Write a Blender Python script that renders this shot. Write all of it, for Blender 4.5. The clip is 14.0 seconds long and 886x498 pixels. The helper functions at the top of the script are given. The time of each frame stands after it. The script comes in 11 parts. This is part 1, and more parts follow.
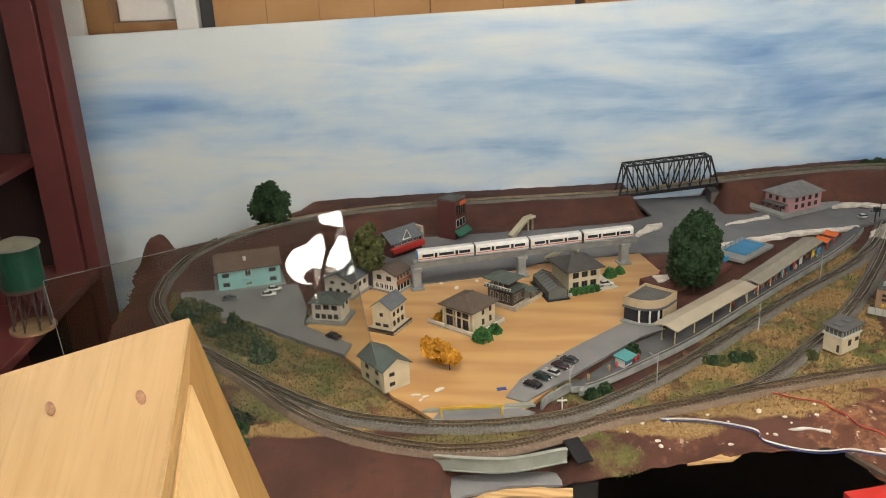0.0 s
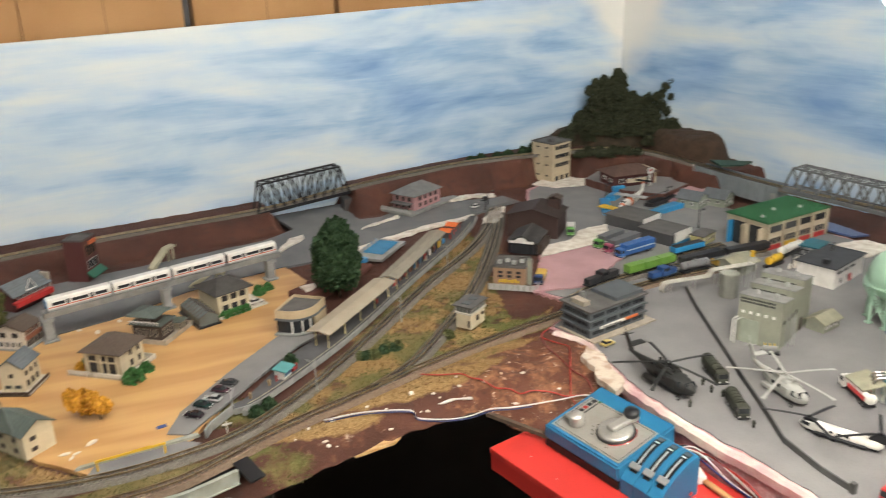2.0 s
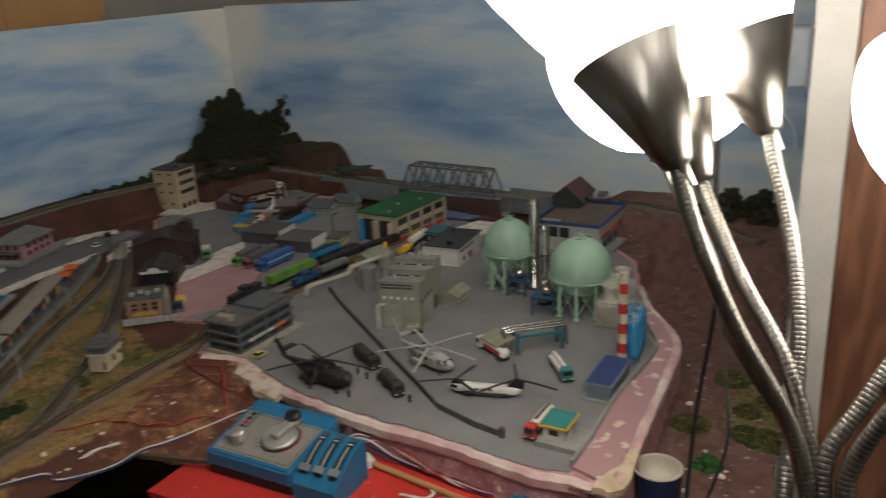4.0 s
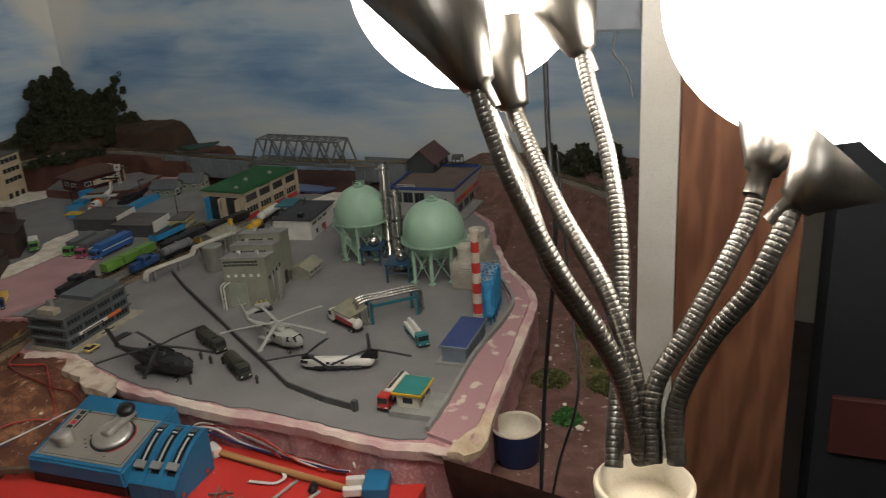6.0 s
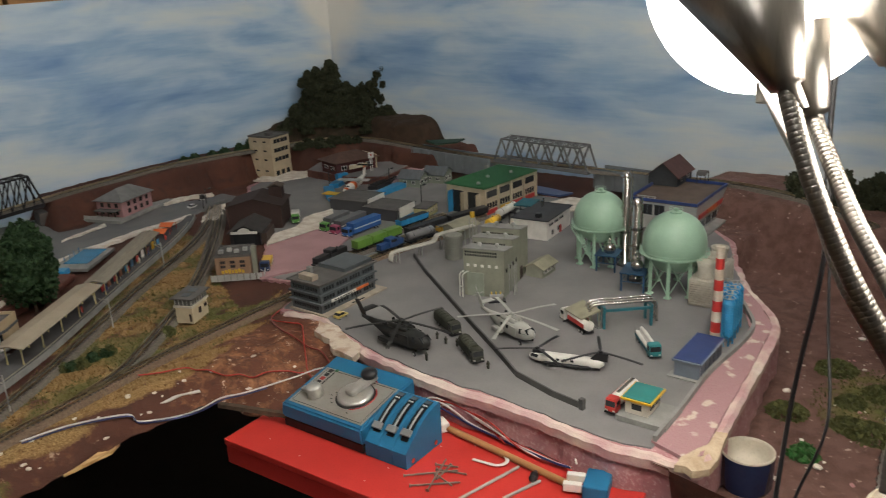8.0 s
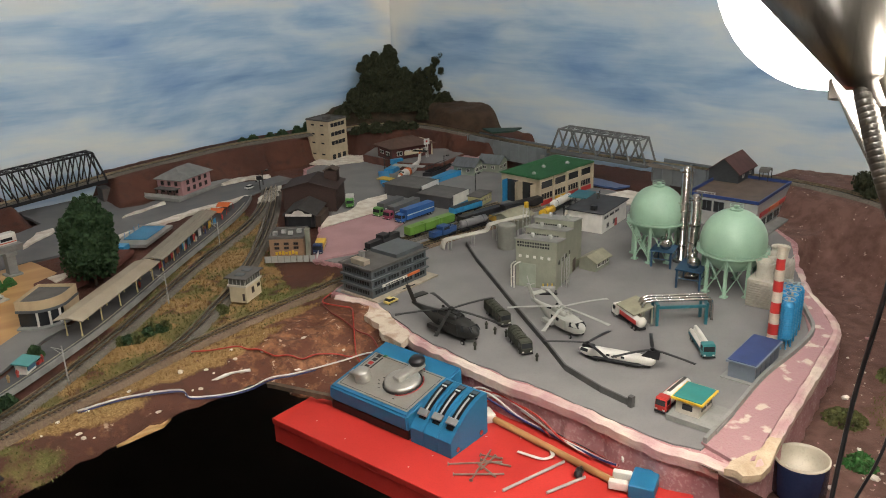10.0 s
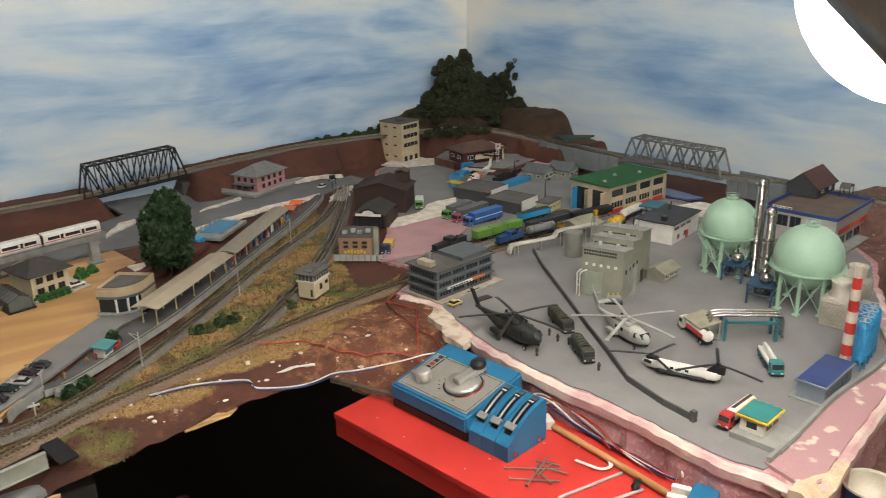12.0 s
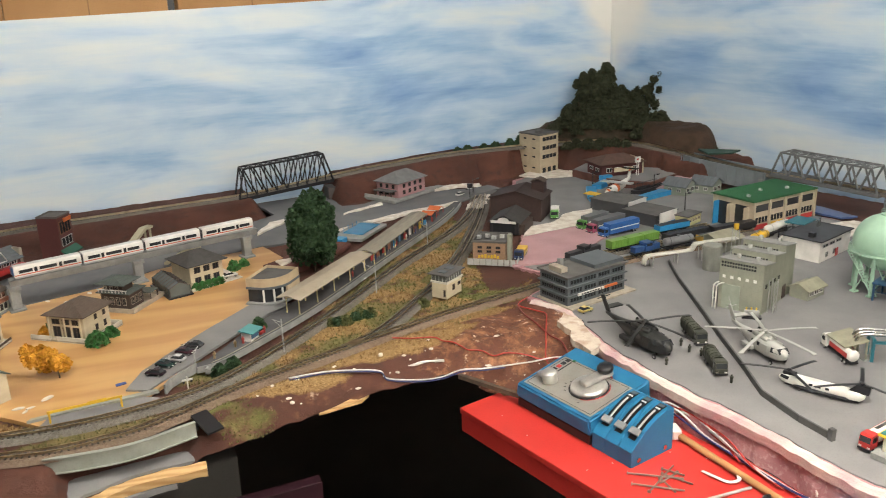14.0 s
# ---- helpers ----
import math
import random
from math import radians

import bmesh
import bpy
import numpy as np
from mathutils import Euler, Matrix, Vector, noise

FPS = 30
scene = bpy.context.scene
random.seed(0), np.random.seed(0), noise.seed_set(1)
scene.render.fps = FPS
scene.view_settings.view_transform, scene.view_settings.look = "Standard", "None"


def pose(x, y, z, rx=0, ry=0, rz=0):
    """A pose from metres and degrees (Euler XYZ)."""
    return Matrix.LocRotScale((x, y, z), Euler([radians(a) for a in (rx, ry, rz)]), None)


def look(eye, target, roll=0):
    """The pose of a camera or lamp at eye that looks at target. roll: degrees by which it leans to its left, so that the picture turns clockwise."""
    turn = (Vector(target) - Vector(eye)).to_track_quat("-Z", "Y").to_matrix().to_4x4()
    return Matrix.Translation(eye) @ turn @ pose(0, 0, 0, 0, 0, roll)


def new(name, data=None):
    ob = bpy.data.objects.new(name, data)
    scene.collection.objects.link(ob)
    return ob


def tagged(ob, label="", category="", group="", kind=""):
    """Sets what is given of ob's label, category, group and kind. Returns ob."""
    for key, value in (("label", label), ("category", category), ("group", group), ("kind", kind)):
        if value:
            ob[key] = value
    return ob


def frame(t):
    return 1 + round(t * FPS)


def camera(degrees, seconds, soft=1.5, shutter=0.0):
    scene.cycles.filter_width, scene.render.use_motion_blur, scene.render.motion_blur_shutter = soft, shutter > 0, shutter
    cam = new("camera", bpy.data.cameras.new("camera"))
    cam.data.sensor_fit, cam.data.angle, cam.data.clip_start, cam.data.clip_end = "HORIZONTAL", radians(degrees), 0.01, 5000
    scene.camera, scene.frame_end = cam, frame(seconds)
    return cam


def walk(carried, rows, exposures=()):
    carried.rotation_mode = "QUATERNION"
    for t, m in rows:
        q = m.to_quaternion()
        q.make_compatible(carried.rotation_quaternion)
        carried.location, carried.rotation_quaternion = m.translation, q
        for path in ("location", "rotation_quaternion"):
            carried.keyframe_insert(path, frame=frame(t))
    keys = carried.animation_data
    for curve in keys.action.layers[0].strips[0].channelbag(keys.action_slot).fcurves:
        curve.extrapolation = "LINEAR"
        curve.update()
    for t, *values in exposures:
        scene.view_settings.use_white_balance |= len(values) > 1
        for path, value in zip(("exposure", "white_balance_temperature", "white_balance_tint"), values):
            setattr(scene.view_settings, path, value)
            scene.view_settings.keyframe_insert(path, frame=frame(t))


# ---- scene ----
cam = camera(56.6, 14.0, 1.0, 0.5)
PATH = [
    (0, (0.1777, 0.0336, 0.6017), (0.0823, 1.9089, -0.087), -2.26),
    (0.5, (0.1787, 0.0305, 0.6058), (0.1351, 1.8991, -0.1059), -2.05),
    (1, (0.182, 0.0197, 0.6077), (0.3443, 1.8724, -0.1279), -0.98),
    (1.5, (0.1914, 0.0099, 0.6082), (0.6816, 1.8095, -0.1137), -0.79),
    (2, (0.1893, 0.0099, 0.6012), (0.9085, 1.7507, -0.0712), -2.05),
    (2.5, (0.1878, -0.0039, 0.5991), (1.0937, 1.6552, -0.0541), -2.59),
    (3, (0.1809, -0.0153, 0.5894), (1.2333, 1.5572, -0.0584), -3.23),
    (3.5, (0.1928, 0.0038, 0.5803), (1.4129, 1.4487, -0.0706), -3.74),
    (4, (0.2099, 0.0117, 0.5502), (1.6218, 1.2809, -0.0789), -3.02),
    (4.2, (0.2159, 0.0153, 0.5387), (1.6931, 1.2135, -0.0795), -2.30),
    (4.6, (0.2244, 0.0154, 0.5313), (1.7996, 1.0836, -0.0831), -1.98),
    (5, (0.2388, 0.0128, 0.524), (1.8558, 1.0053, -0.1087), -2.38),
    (5.4, (0.2548, 0.0091, 0.5175), (1.8738, 0.9799, -0.1429), -3.13),
    (5.8, (0.2679, 0.0058, 0.5126), (1.8602, 1.0033, -0.1725), -3.81),
    (6.3, (0.2734, 0.0046, 0.5098), (1.8024, 1.0915, -0.1835), -3.97),
    (6.5, (0.2685, 0.0079, 0.5106), (1.7643, 1.1412, -0.1808), -3.77),
    (7, (0.2587, 0.0105, 0.5073), (1.6713, 1.254, -0.1696), -3.34),
    (7.5, (0.2401, 0.0105, 0.5037), (1.5593, 1.3594, -0.1598), -2.87),
    (8, (0.2286, 0.018, 0.5057), (1.4776, 1.4417, -0.1368), -2.64),
    (8.2, (0.2334, 0.0155, 0.502), (1.4559, 1.4671, -0.129), -2.74),
    (8.9, (0.2337, 0.0172, 0.5024), (1.409, 1.5043, -0.1354), -2.56),
    (9.6, (0.233, 0.0211, 0.5043), (1.389, 1.5141, -0.155), -2.07),
    (10.5, (0.2323, 0.024, 0.5061), (1.3585, 1.5351, -0.1636), -1.51),
    (11, (0.2326, 0.0222, 0.5076), (1.33, 1.5577, -0.1542), -1.33),
    (11.5, (0.2314, 0.0209, 0.5073), (1.2941, 1.5833, -0.1481), -0.96),
    (12, (0.2318, 0.015, 0.5061), (1.2432, 1.6125, -0.1461), -1.17),
    (12.5, (0.2327, 0.0075, 0.5029), (1.1667, 1.6542, -0.1419), -1.71),
    (13, (0.2307, -0.007, 0.4939), (1.0864, 1.6904, -0.1278), -1.58),
    (13.5, (0.2289, -0.0065, 0.4916), (1.0099, 1.7321, -0.1144), -1.58),
    (14, (0.2257, -0.013, 0.49), (0.9498, 1.7519, -0.1107), -2.00),
]
EXPOSURES = [(0, -0.03), (0.5, 0.02), (1, 0.14), (1.5, 0.2), (2, 0.2), (2.5, -0.06), (3, -0.34), (3.5, -0.80), (4, -1.44), (6.5, -1.42), (7.5, -1.12), (8, -0.88), (10.5, -0.44), (11, -0.40), (11.5, -0.32), (12, -0.24), (13, -0.06), (14, 0.12)]
walk(cam, [(t, look(eye, target, roll)) for t, eye, target, roll in PATH], EXPOSURES)

# ---- light ----
world = bpy.data.worlds.new("room_light")
scene.world = world
world.use_nodes = True
world.node_tree.nodes["Background"].inputs[0].default_value = (1.0, 0.92, 0.80, 1)
world.node_tree.nodes["Background"].inputs[1].default_value = 0.45
SHADE_GLOW, BULB_GLOW, FILL_TUBE_GLOW = 36.0, 850.0, 80.0


# ---- materials ----
MATS = {}


def mat(name, a, b=None, rough=0.6, metal=0.0, scale=40.0, bump=0.15, fine=400.0, stretch=(1, 1, 1), lo=0.35, hi=0.65, spec=0.4, rand=0.0, c=None):
    """Two-scale mottled surface: colour a with patches of b (and fine specks of c), with relief."""
    if name in MATS:
        return MATS[name]
    m = bpy.data.materials.new(name)
    m.use_nodes = True
    t = m.node_tree
    n, l = t.nodes, t.links
    p = n["Principled BSDF"]
    b = b or tuple(v * 0.75 for v in a)
    co = n.new("ShaderNodeTexCoord")
    mp = n.new("ShaderNodeMapping")
    mp.inputs["Scale"].default_value = stretch
    l.new(co.outputs["Object"], mp.inputs[0])
    n1 = n.new("ShaderNodeTexNoise")
    n1.inputs["Scale"].default_value, n1.inputs["Detail"].default_value = scale, 6
    n2 = n.new("ShaderNodeTexNoise")
    n2.inputs["Scale"].default_value, n2.inputs["Detail"].default_value = fine, 3
    for k in (n1, n2):
        l.new(mp.outputs[0], k.inputs["Vector"])
    r = n.new("ShaderNodeMapRange")
    r.inputs[1].default_value, r.inputs[2].default_value = lo, hi
    l.new(n1.outputs[0], r.inputs[0])
    mx = n.new("ShaderNodeMix")
    mx.data_type = "RGBA"
    mx.inputs[6].default_value, mx.inputs[7].default_value = (*a, 1), (*b, 1)
    l.new(r.outputs[0], mx.inputs[0])
    r2 = n.new("ShaderNodeMapRange")
    r2.inputs[1].default_value, r2.inputs[2].default_value = 0.52, 0.72
    r2.inputs[4].default_value = 0.5 if c else 0.25
    l.new(n2.outputs[0], r2.inputs[0])
    mx2 = n.new("ShaderNodeMix")
    mx2.data_type = "RGBA"
    mx2.inputs[7].default_value = (*(c or tuple(v * 0.6 for v in b)), 1)
    l.new(r2.outputs[0], mx2.inputs[0])
    l.new(mx.outputs[2], mx2.inputs[6])
    out = mx2.outputs[2]
    if rand:
        oi = n.new("ShaderNodeObjectInfo")
        hv = n.new("ShaderNodeHueSaturation")
        r3 = n.new("ShaderNodeMapRange")
        r3.inputs[3].default_value, r3.inputs[4].default_value = 1 - rand, 1 + rand
        l.new(oi.outputs["Random"], r3.inputs[0])
        l.new(r3.outputs[0], hv.inputs["Value"])
        l.new(out, hv.inputs["Color"])
        out = hv.outputs[0]
    l.new(out, p.inputs["Base Color"])
    p.inputs["Roughness"].default_value, p.inputs["Metallic"].default_value = rough, metal
    p.inputs["Specular IOR Level"].default_value = spec
    if bump:
        bp = n.new("ShaderNodeBump")
        bp.inputs["Strength"].default_value, bp.inputs["Distance"].default_value = bump, 0.002
        ad = n.new("ShaderNodeMath")
        l.new(n1.outputs[0], ad.inputs[0])
        l.new(n2.outputs[0], ad.inputs[1])
        l.new(ad.outputs[0], bp.inputs["Height"])
        l.new(bp.outputs[0], p.inputs["Normal"])
    MATS[name] = m
    return m


def plastic(name, a, rough=0.45, metal=0.0, var=0.85):
    return mat(name, a, tuple(v * var for v in a), rough=rough, metal=metal, scale=60, bump=0.04, fine=700)


def sky_paint():
    """Hand-brushed clouds: cream white, grey and blue streaks drawn out sideways."""
    m = bpy.data.materials.new("sky_paint")
    m.use_nodes = True
    t = m.node_tree
    n, l = t.nodes, t.links
    p = n["Principled BSDF"]
    co = n.new("ShaderNodeTexCoord")
    layers = []
    for sc, st, det, off in ((1.0, (1.5, 1.5, 5.0), 8, 3.1), (1.0, (3.2, 3.2, 15), 6, 9.0), (1.0, (9, 9, 150), 3, 0.0), (1.0, (2.4, 2.4, 5), 4, 5.0)):
        mp = n.new("ShaderNodeMapping")
        mp.inputs["Scale"].default_value = st
        mp.inputs["Location"].default_value = (off, off, off)
        mp.inputs["Rotation"].default_value = (0, 0.06, 0)
        l.new(co.outputs["Object"], mp.inputs[0])
        k = n.new("ShaderNodeTexNoise")
        k.inputs["Scale"].default_value, k.inputs["Detail"].default_value = sc, det
        k.inputs["Distortion"].default_value = 0.6
        l.new(mp.outputs[0], k.inputs["Vector"])
        layers.append(k.outputs[0])
    sp = n.new("ShaderNodeSeparateXYZ")
    l.new(co.outputs["Object"], sp.inputs[0])
    # more blue in a broad band at mid height
    band = n.new("ShaderNodeMapRange")
    band.interpolation_type = "SMOOTHSTEP"
    band.inputs[1].default_value, band.inputs[2].default_value = 0.03, 0.26
    l.new(sp.outputs[2], band.inputs[0])
    band2 = n.new("ShaderNodeMapRange")
    band2.interpolation_type = "SMOOTHSTEP"
    band2.inputs[1].default_value, band2.inputs[2].default_value = 0.42, 0.27
    l.new(sp.outputs[2], band2.inputs[0])
    mul = n.new("ShaderNodeMath")
    mul.operation = "MULTIPLY"
    l.new(band.outputs[0], mul.inputs[0])
    l.new(band2.outputs[0], mul.inputs[1])

    def add(x, y, w):
        k = n.new("ShaderNodeMath")
        k.operation = "MULTIPLY_ADD"
        l.new(x, k.inputs[0])
        k.inputs[1].default_value = w
        k.inputs[2].default_value = 0.0
        l.new(y, k.inputs[2]) if y else None
        return k.outputs[0]

    v = add(layers[1], None, 0.75)
    v = add(layers[0], v, 1.25)
    v = add(mul.outputs[0], v, 0.12)
    v = add(layers[2], v, 0.10)
    # paler clouds towards the board's far end
    ge = n.new("ShaderNodeNewGeometry")
    gs = n.new("ShaderNodeSeparateXYZ")
    l.new(ge.outputs["Position"], gs.inputs[0])
    pale = n.new("ShaderNodeMapRange")
    pale.interpolation_type = "SMOOTHSTEP"
    pale.inputs[1].default_value, pale.inputs[2].default_value, pale.inputs[4].default_value = 0.75, -0.35, -0.17
    l.new(gs.outputs[0], pale.inputs[0])
    v = add(pale.outputs[0], v, 1.0)
    ramp = n.new("ShaderNodeValToRGB")
    e = ramp.color_ramp.elements
    e[0].position, e[0].color = 0.06, (0.67, 0.71, 0.70, 1)
    e[1].position, e[1].color = 1.0, (0.17, 0.30, 0.54, 1)
    for pos, tint in ((0.26, (0.60, 0.67, 0.71, 1)), (0.48, (0.48, 0.60, 0.71, 1)), (0.74, (0.30, 0.45, 0.64, 1))):
        e.new(pos).color = tint
    r = n.new("ShaderNodeMapRange")
    r.inputs[1].default_value, r.inputs[2].default_value = 0.79, 1.36
    l.new(v, r.inputs[0])
    l.new(r.outputs[0], ramp.inputs[0])
    # a pale plume brushed up the corner of the two boards
    geo = n.new("ShaderNodeNewGeometry")
    ds = n.new("ShaderNodeVectorMath")
    ds.operation = "SUBTRACT"
    ds.inputs[1].default_value = (1.655, 2.09, 0.0)
    l.new(geo.outputs["Position"], ds.inputs[0])
    fl = n.new("ShaderNodeVectorMath")
    fl.operation = "MULTIPLY"
    fl.inputs[1].default_value = (1, 1, 0)
    l.new(ds.outputs[0], fl.inputs[0])
    ln = n.new("ShaderNodeVectorMath")
    ln.operation = "LENGTH"
    l.new(fl.outputs[0], ln.inputs[0])
    up = n.new("ShaderNodeMapRange")
    up.inputs[1].default_value, up.inputs[2].default_value, up.inputs[4].default_value = 0.46, 0.24, 0.11
    gz = n.new("ShaderNodeSeparateXYZ")
    l.new(geo.outputs["Position"], gz.inputs[0])
    l.new(gz.outputs[2], up.inputs[0])
    far = add(layers[3], ln.outputs["Value"], 0.22)
    far = add(up.outputs[0], far, 1.0)
    pl = n.new("ShaderNodeMapRange")
    pl.interpolation_type = "SMOOTHSTEP"
    pl.inputs[1].default_value, pl.inputs[2].default_value = 0.27, 0.17
    l.new(far, pl.inputs[0])
    mx = n.new("ShaderNodeMix")
    mx.data_type = "RGBA"
    l.new(pl.outputs[0], mx.inputs[0])
    l.new(ramp.outputs[0], mx.inputs[6])
    mx.inputs[7].default_value = (0.74, 0.73, 0.68, 1)
    l.new(mx.outputs[2], p.inputs["Base Color"])
    p.inputs["Roughness"].default_value = 0.5
    bp = n.new("ShaderNodeBump")
    bp.inputs["Strength"].default_value, bp.inputs["Distance"].default_value = 0.2, 0.001
    l.new(layers[2], bp.inputs["Height"])
    l.new(bp.outputs[0], p.inputs["Normal"])
    return m


def wood(name, a, b, axis=0, scale=9.0, dist=5.0, rough=0.5):
    if name in MATS:
        return MATS[name]
    m = bpy.data.materials.new(name)
    m.use_nodes = True
    t = m.node_tree
    n, l = t.nodes, t.links
    p = n["Principled BSDF"]
    co = n.new("ShaderNodeTexCoord")
    mp = n.new("ShaderNodeMapping")
    st = [1.0, 1.0, 1.0]
    st[axis] = 0.16
    mp.inputs["Scale"].default_value = st
    l.new(co.outputs["Object"], mp.inputs[0])
    w = n.new("ShaderNodeTexWave")
    w.bands_direction = "DIAGONAL"
    w.inputs["Scale"].default_value, w.inputs["Distortion"].default_value = scale, dist
    w.inputs["Detail"].default_value, w.inputs["Detail Scale"].default_value = 3, 1.6
    k = n.new("ShaderNodeTexNoise")
    k.inputs["Scale"].default_value, k.inputs["Detail"].default_value = 120, 5
    for q in (w, k):
        l.new(mp.outputs[0], q.inputs["Vector"])
    ad = n.new("ShaderNodeMath")
    ad.operation = "MULTIPLY_ADD"
    l.new(k.outputs[0], ad.inputs[0])
    ad.inputs[1].default_value = 0.5
    l.new(w.outputs[0], ad.inputs[2])
    r = n.new("ShaderNodeMapRange")
    r.inputs[1].default_value, r.inputs[2].default_value = 0.15, 1.35
    l.new(ad.outputs[0], r.inputs[0])
    mx = n.new("ShaderNodeMix")
    mx.data_type = "RGBA"
    mx.inputs[6].default_value, mx.inputs[7].default_value = (*b, 1), (*a, 1)
    l.new(r.outputs[0], mx.inputs[0])
    l.new(mx.outputs[2], p.inputs["Base Color"])
    p.inputs["Roughness"].default_value = rough
    bp = n.new("ShaderNodeBump")
    bp.inputs["Strength"].default_value, bp.inputs["Distance"].default_value = 0.12, 0.001
    l.new(ad.outputs[0], bp.inputs["Height"])
    l.new(bp.outputs[0], p.inputs["Normal"])
    MATS[name] = m
    return m


def glass(name, tint, rough=0.02):
    if name in MATS:
        return MATS[name]
    m = bpy.data.materials.new(name)
    m.use_nodes = True
    p = m.node_tree.nodes["Principled BSDF"]
    p.inputs["Base Color"].default_value = (*tint, 1)
    p.inputs["Roughness"].default_value = rough
    p.inputs["Transmission Weight"].default_value = 1.0
    p.inputs["IOR"].default_value = 1.45
    MATS[name] = m
    return m


def glow(name, colour, strength):
    m = bpy.data.materials.new(name)
    m.use_nodes = True
    p = m.node_tree.nodes["Principled BSDF"]
    p.inputs["Base Color"].default_value = (0.8, 0.8, 0.78, 1)
    p.inputs["Emission Color"].default_value = (*colour, 1)
    p.inputs["Emission Strength"].default_value = strength
    MATS[name] = m
    return m


def earth():
    """Red-brown painted plaster; dry and green scatter where the sheet is marked as grassed."""
    m = bpy.data.materials.new("painted_plaster_earth")
    m.use_nodes = True
    t = m.node_tree
    n, l = t.nodes, t.links
    p = n["Principled BSDF"]
    co = n.new("ShaderNodeTexCoord")

    def nz(sc, det, rough=0.55):
        k = n.new("ShaderNodeTexNoise")
        k.inputs["Scale"].default_value, k.inputs["Detail"].default_value, k.inputs["Roughness"].default_value = sc, det, rough
        l.new(co.outputs["Object"], k.inputs["Vector"])
        return k.outputs[0]

    def ramp(v, lo, hi, to=1.0):
        r = n.new("ShaderNodeMapRange")
        r.inputs[1].default_value, r.inputs[2].default_value, r.inputs[4].default_value = lo, hi, to
        l.new(v, r.inputs[0])
        return r.outputs[0]

    def mix(f, x, y):
        k = n.new("ShaderNodeMix")
        k.data_type = "RGBA"
        l.new(f, k.inputs[0])
        for i, v in ((6, x), (7, y)):
            if isinstance(v, tuple):
                k.inputs[i].default_value = (*v, 1)
            else:
                l.new(v, k.inputs[i])
        return k.outputs[2]

    big, mid, fine = nz(9, 5), nz(45, 6), nz(500, 4, 0.7)
    brown = mix(ramp(big, 0.35, 0.65), (0.054, 0.020, 0.013), (0.098, 0.037, 0.023))
    brown = mix(ramp(mid, 0.56, 0.66, 0.7), brown, (0.052, 0.025, 0.019))
    at = n.new("ShaderNodeAttribute")
    at.attribute_name = "cover"
    sp = n.new("ShaderNodeSeparateColor")
    l.new(at.outputs["Color"], sp.inputs[0])
    green = mix(ramp(big, 0.4, 0.6), (0.085, 0.095, 0.022), (0.16, 0.12, 0.045))
    green = mix(ramp(fine, 0.5, 0.65, 0.6), green, (0.22, 0.17, 0.075))
    straw = mix(ramp(fine, 0.42, 0.6), (0.17, 0.095, 0.032), (0.36, 0.24, 0.10))
    rock = mix(ramp(nz(38, 8, 0.68), 0.47, 0.66), (0.105, 0.038, 0.021), (0.31, 0.145, 0.070))
    rock = mix(ramp(nz(210, 5, 0.65), 0.52, 0.66, 0.6), rock, (0.055, 0.026, 0.018))
    chips = mix(ramp(nz(75, 8, 0.70), 0.60, 0.655), rock, (0.60, 0.45, 0.34))
    ed = n.new("ShaderNodeMath")
    ed.operation = "MULTIPLY_ADD"
    l.new(mid, ed.inputs[0])
    ed.inputs[1].default_value = 0.9
    ed.inputs[2].default_value = -0.45

    def zone(ch):
        k = n.new("ShaderNodeMath")
        l.new(sp.outputs[ch], k.inputs[0])
        l.new(ed.outputs[0], k.inputs[1])
        return ramp(k.outputs[0], 0.4, 0.6)

    col = mix(zone(2), brown, chips)
    col = mix(zone(0), col, green)
    col = mix(zone(1), col, straw)
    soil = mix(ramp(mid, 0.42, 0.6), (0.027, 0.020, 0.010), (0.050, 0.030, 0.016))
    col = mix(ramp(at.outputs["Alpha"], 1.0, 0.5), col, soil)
    # mauve low ground; its lightened colour also carries the lamp's glare
    glare_mauve = mix(ramp(mid, 0.4, 0.62), (0.15, 0.080, 0.064), (0.095, 0.046, 0.036))
    glare_mauve = mix(ramp(nz(75, 8, 0.70), 0.62, 0.68), glare_mauve, (0.50, 0.38, 0.32))
    col = mix(ramp(at.outputs["Alpha"], 1.02, 1.4), col, mix(zone(0), glare_mauve, green))
    l.new(col, p.inputs["Base Color"])
    p.inputs["Roughness"].default_value = 0.75
    p.inputs["Specular IOR Level"].default_value = 0.3
    bp = n.new("ShaderNodeBump")
    bp.inputs["Strength"].default_value, bp.inputs["Distance"].default_value = 0.5, 0.004
    ad = n.new("ShaderNodeMath")
    ad.operation = "MULTIPLY_ADD"
    ad.inputs[1].default_value = 2.2
    l.new(mid, ad.inputs[0])
    l.new(fine, ad.inputs[2])
    l.new(ad.outputs[0], bp.inputs["Height"])
    l.new(bp.outputs[0], p.inputs["Normal"])
    return m


EARTH, SKY = earth(), sky_paint()
GREY_PAINT = mat("grey_road_paint", (0.20, 0.195, 0.19), (0.165, 0.16, 0.16), rough=0.7, scale=14, bump=0.05, fine=600)
ASPHALT = mat("dark_road_paint", (0.115, 0.115, 0.118), (0.15, 0.148, 0.145), rough=0.75, scale=16, bump=0.06, fine=600)
PLASTER = mat("raw_white_plaster", (0.74, 0.70, 0.62), (0.55, 0.48, 0.40), rough=0.8, scale=60, bump=0.5)
PINK_FOAM = mat("pink_foam_board", (0.44, 0.235, 0.24), (0.34, 0.16, 0.17), rough=0.75, scale=35, bump=0.6, fine=220, c=(0.66, 0.52, 0.48))
PINK_ROAD = mat("bare_pink_foam", (0.40, 0.235, 0.245), (0.34, 0.20, 0.21), rough=0.8, scale=20, bump=0.08)
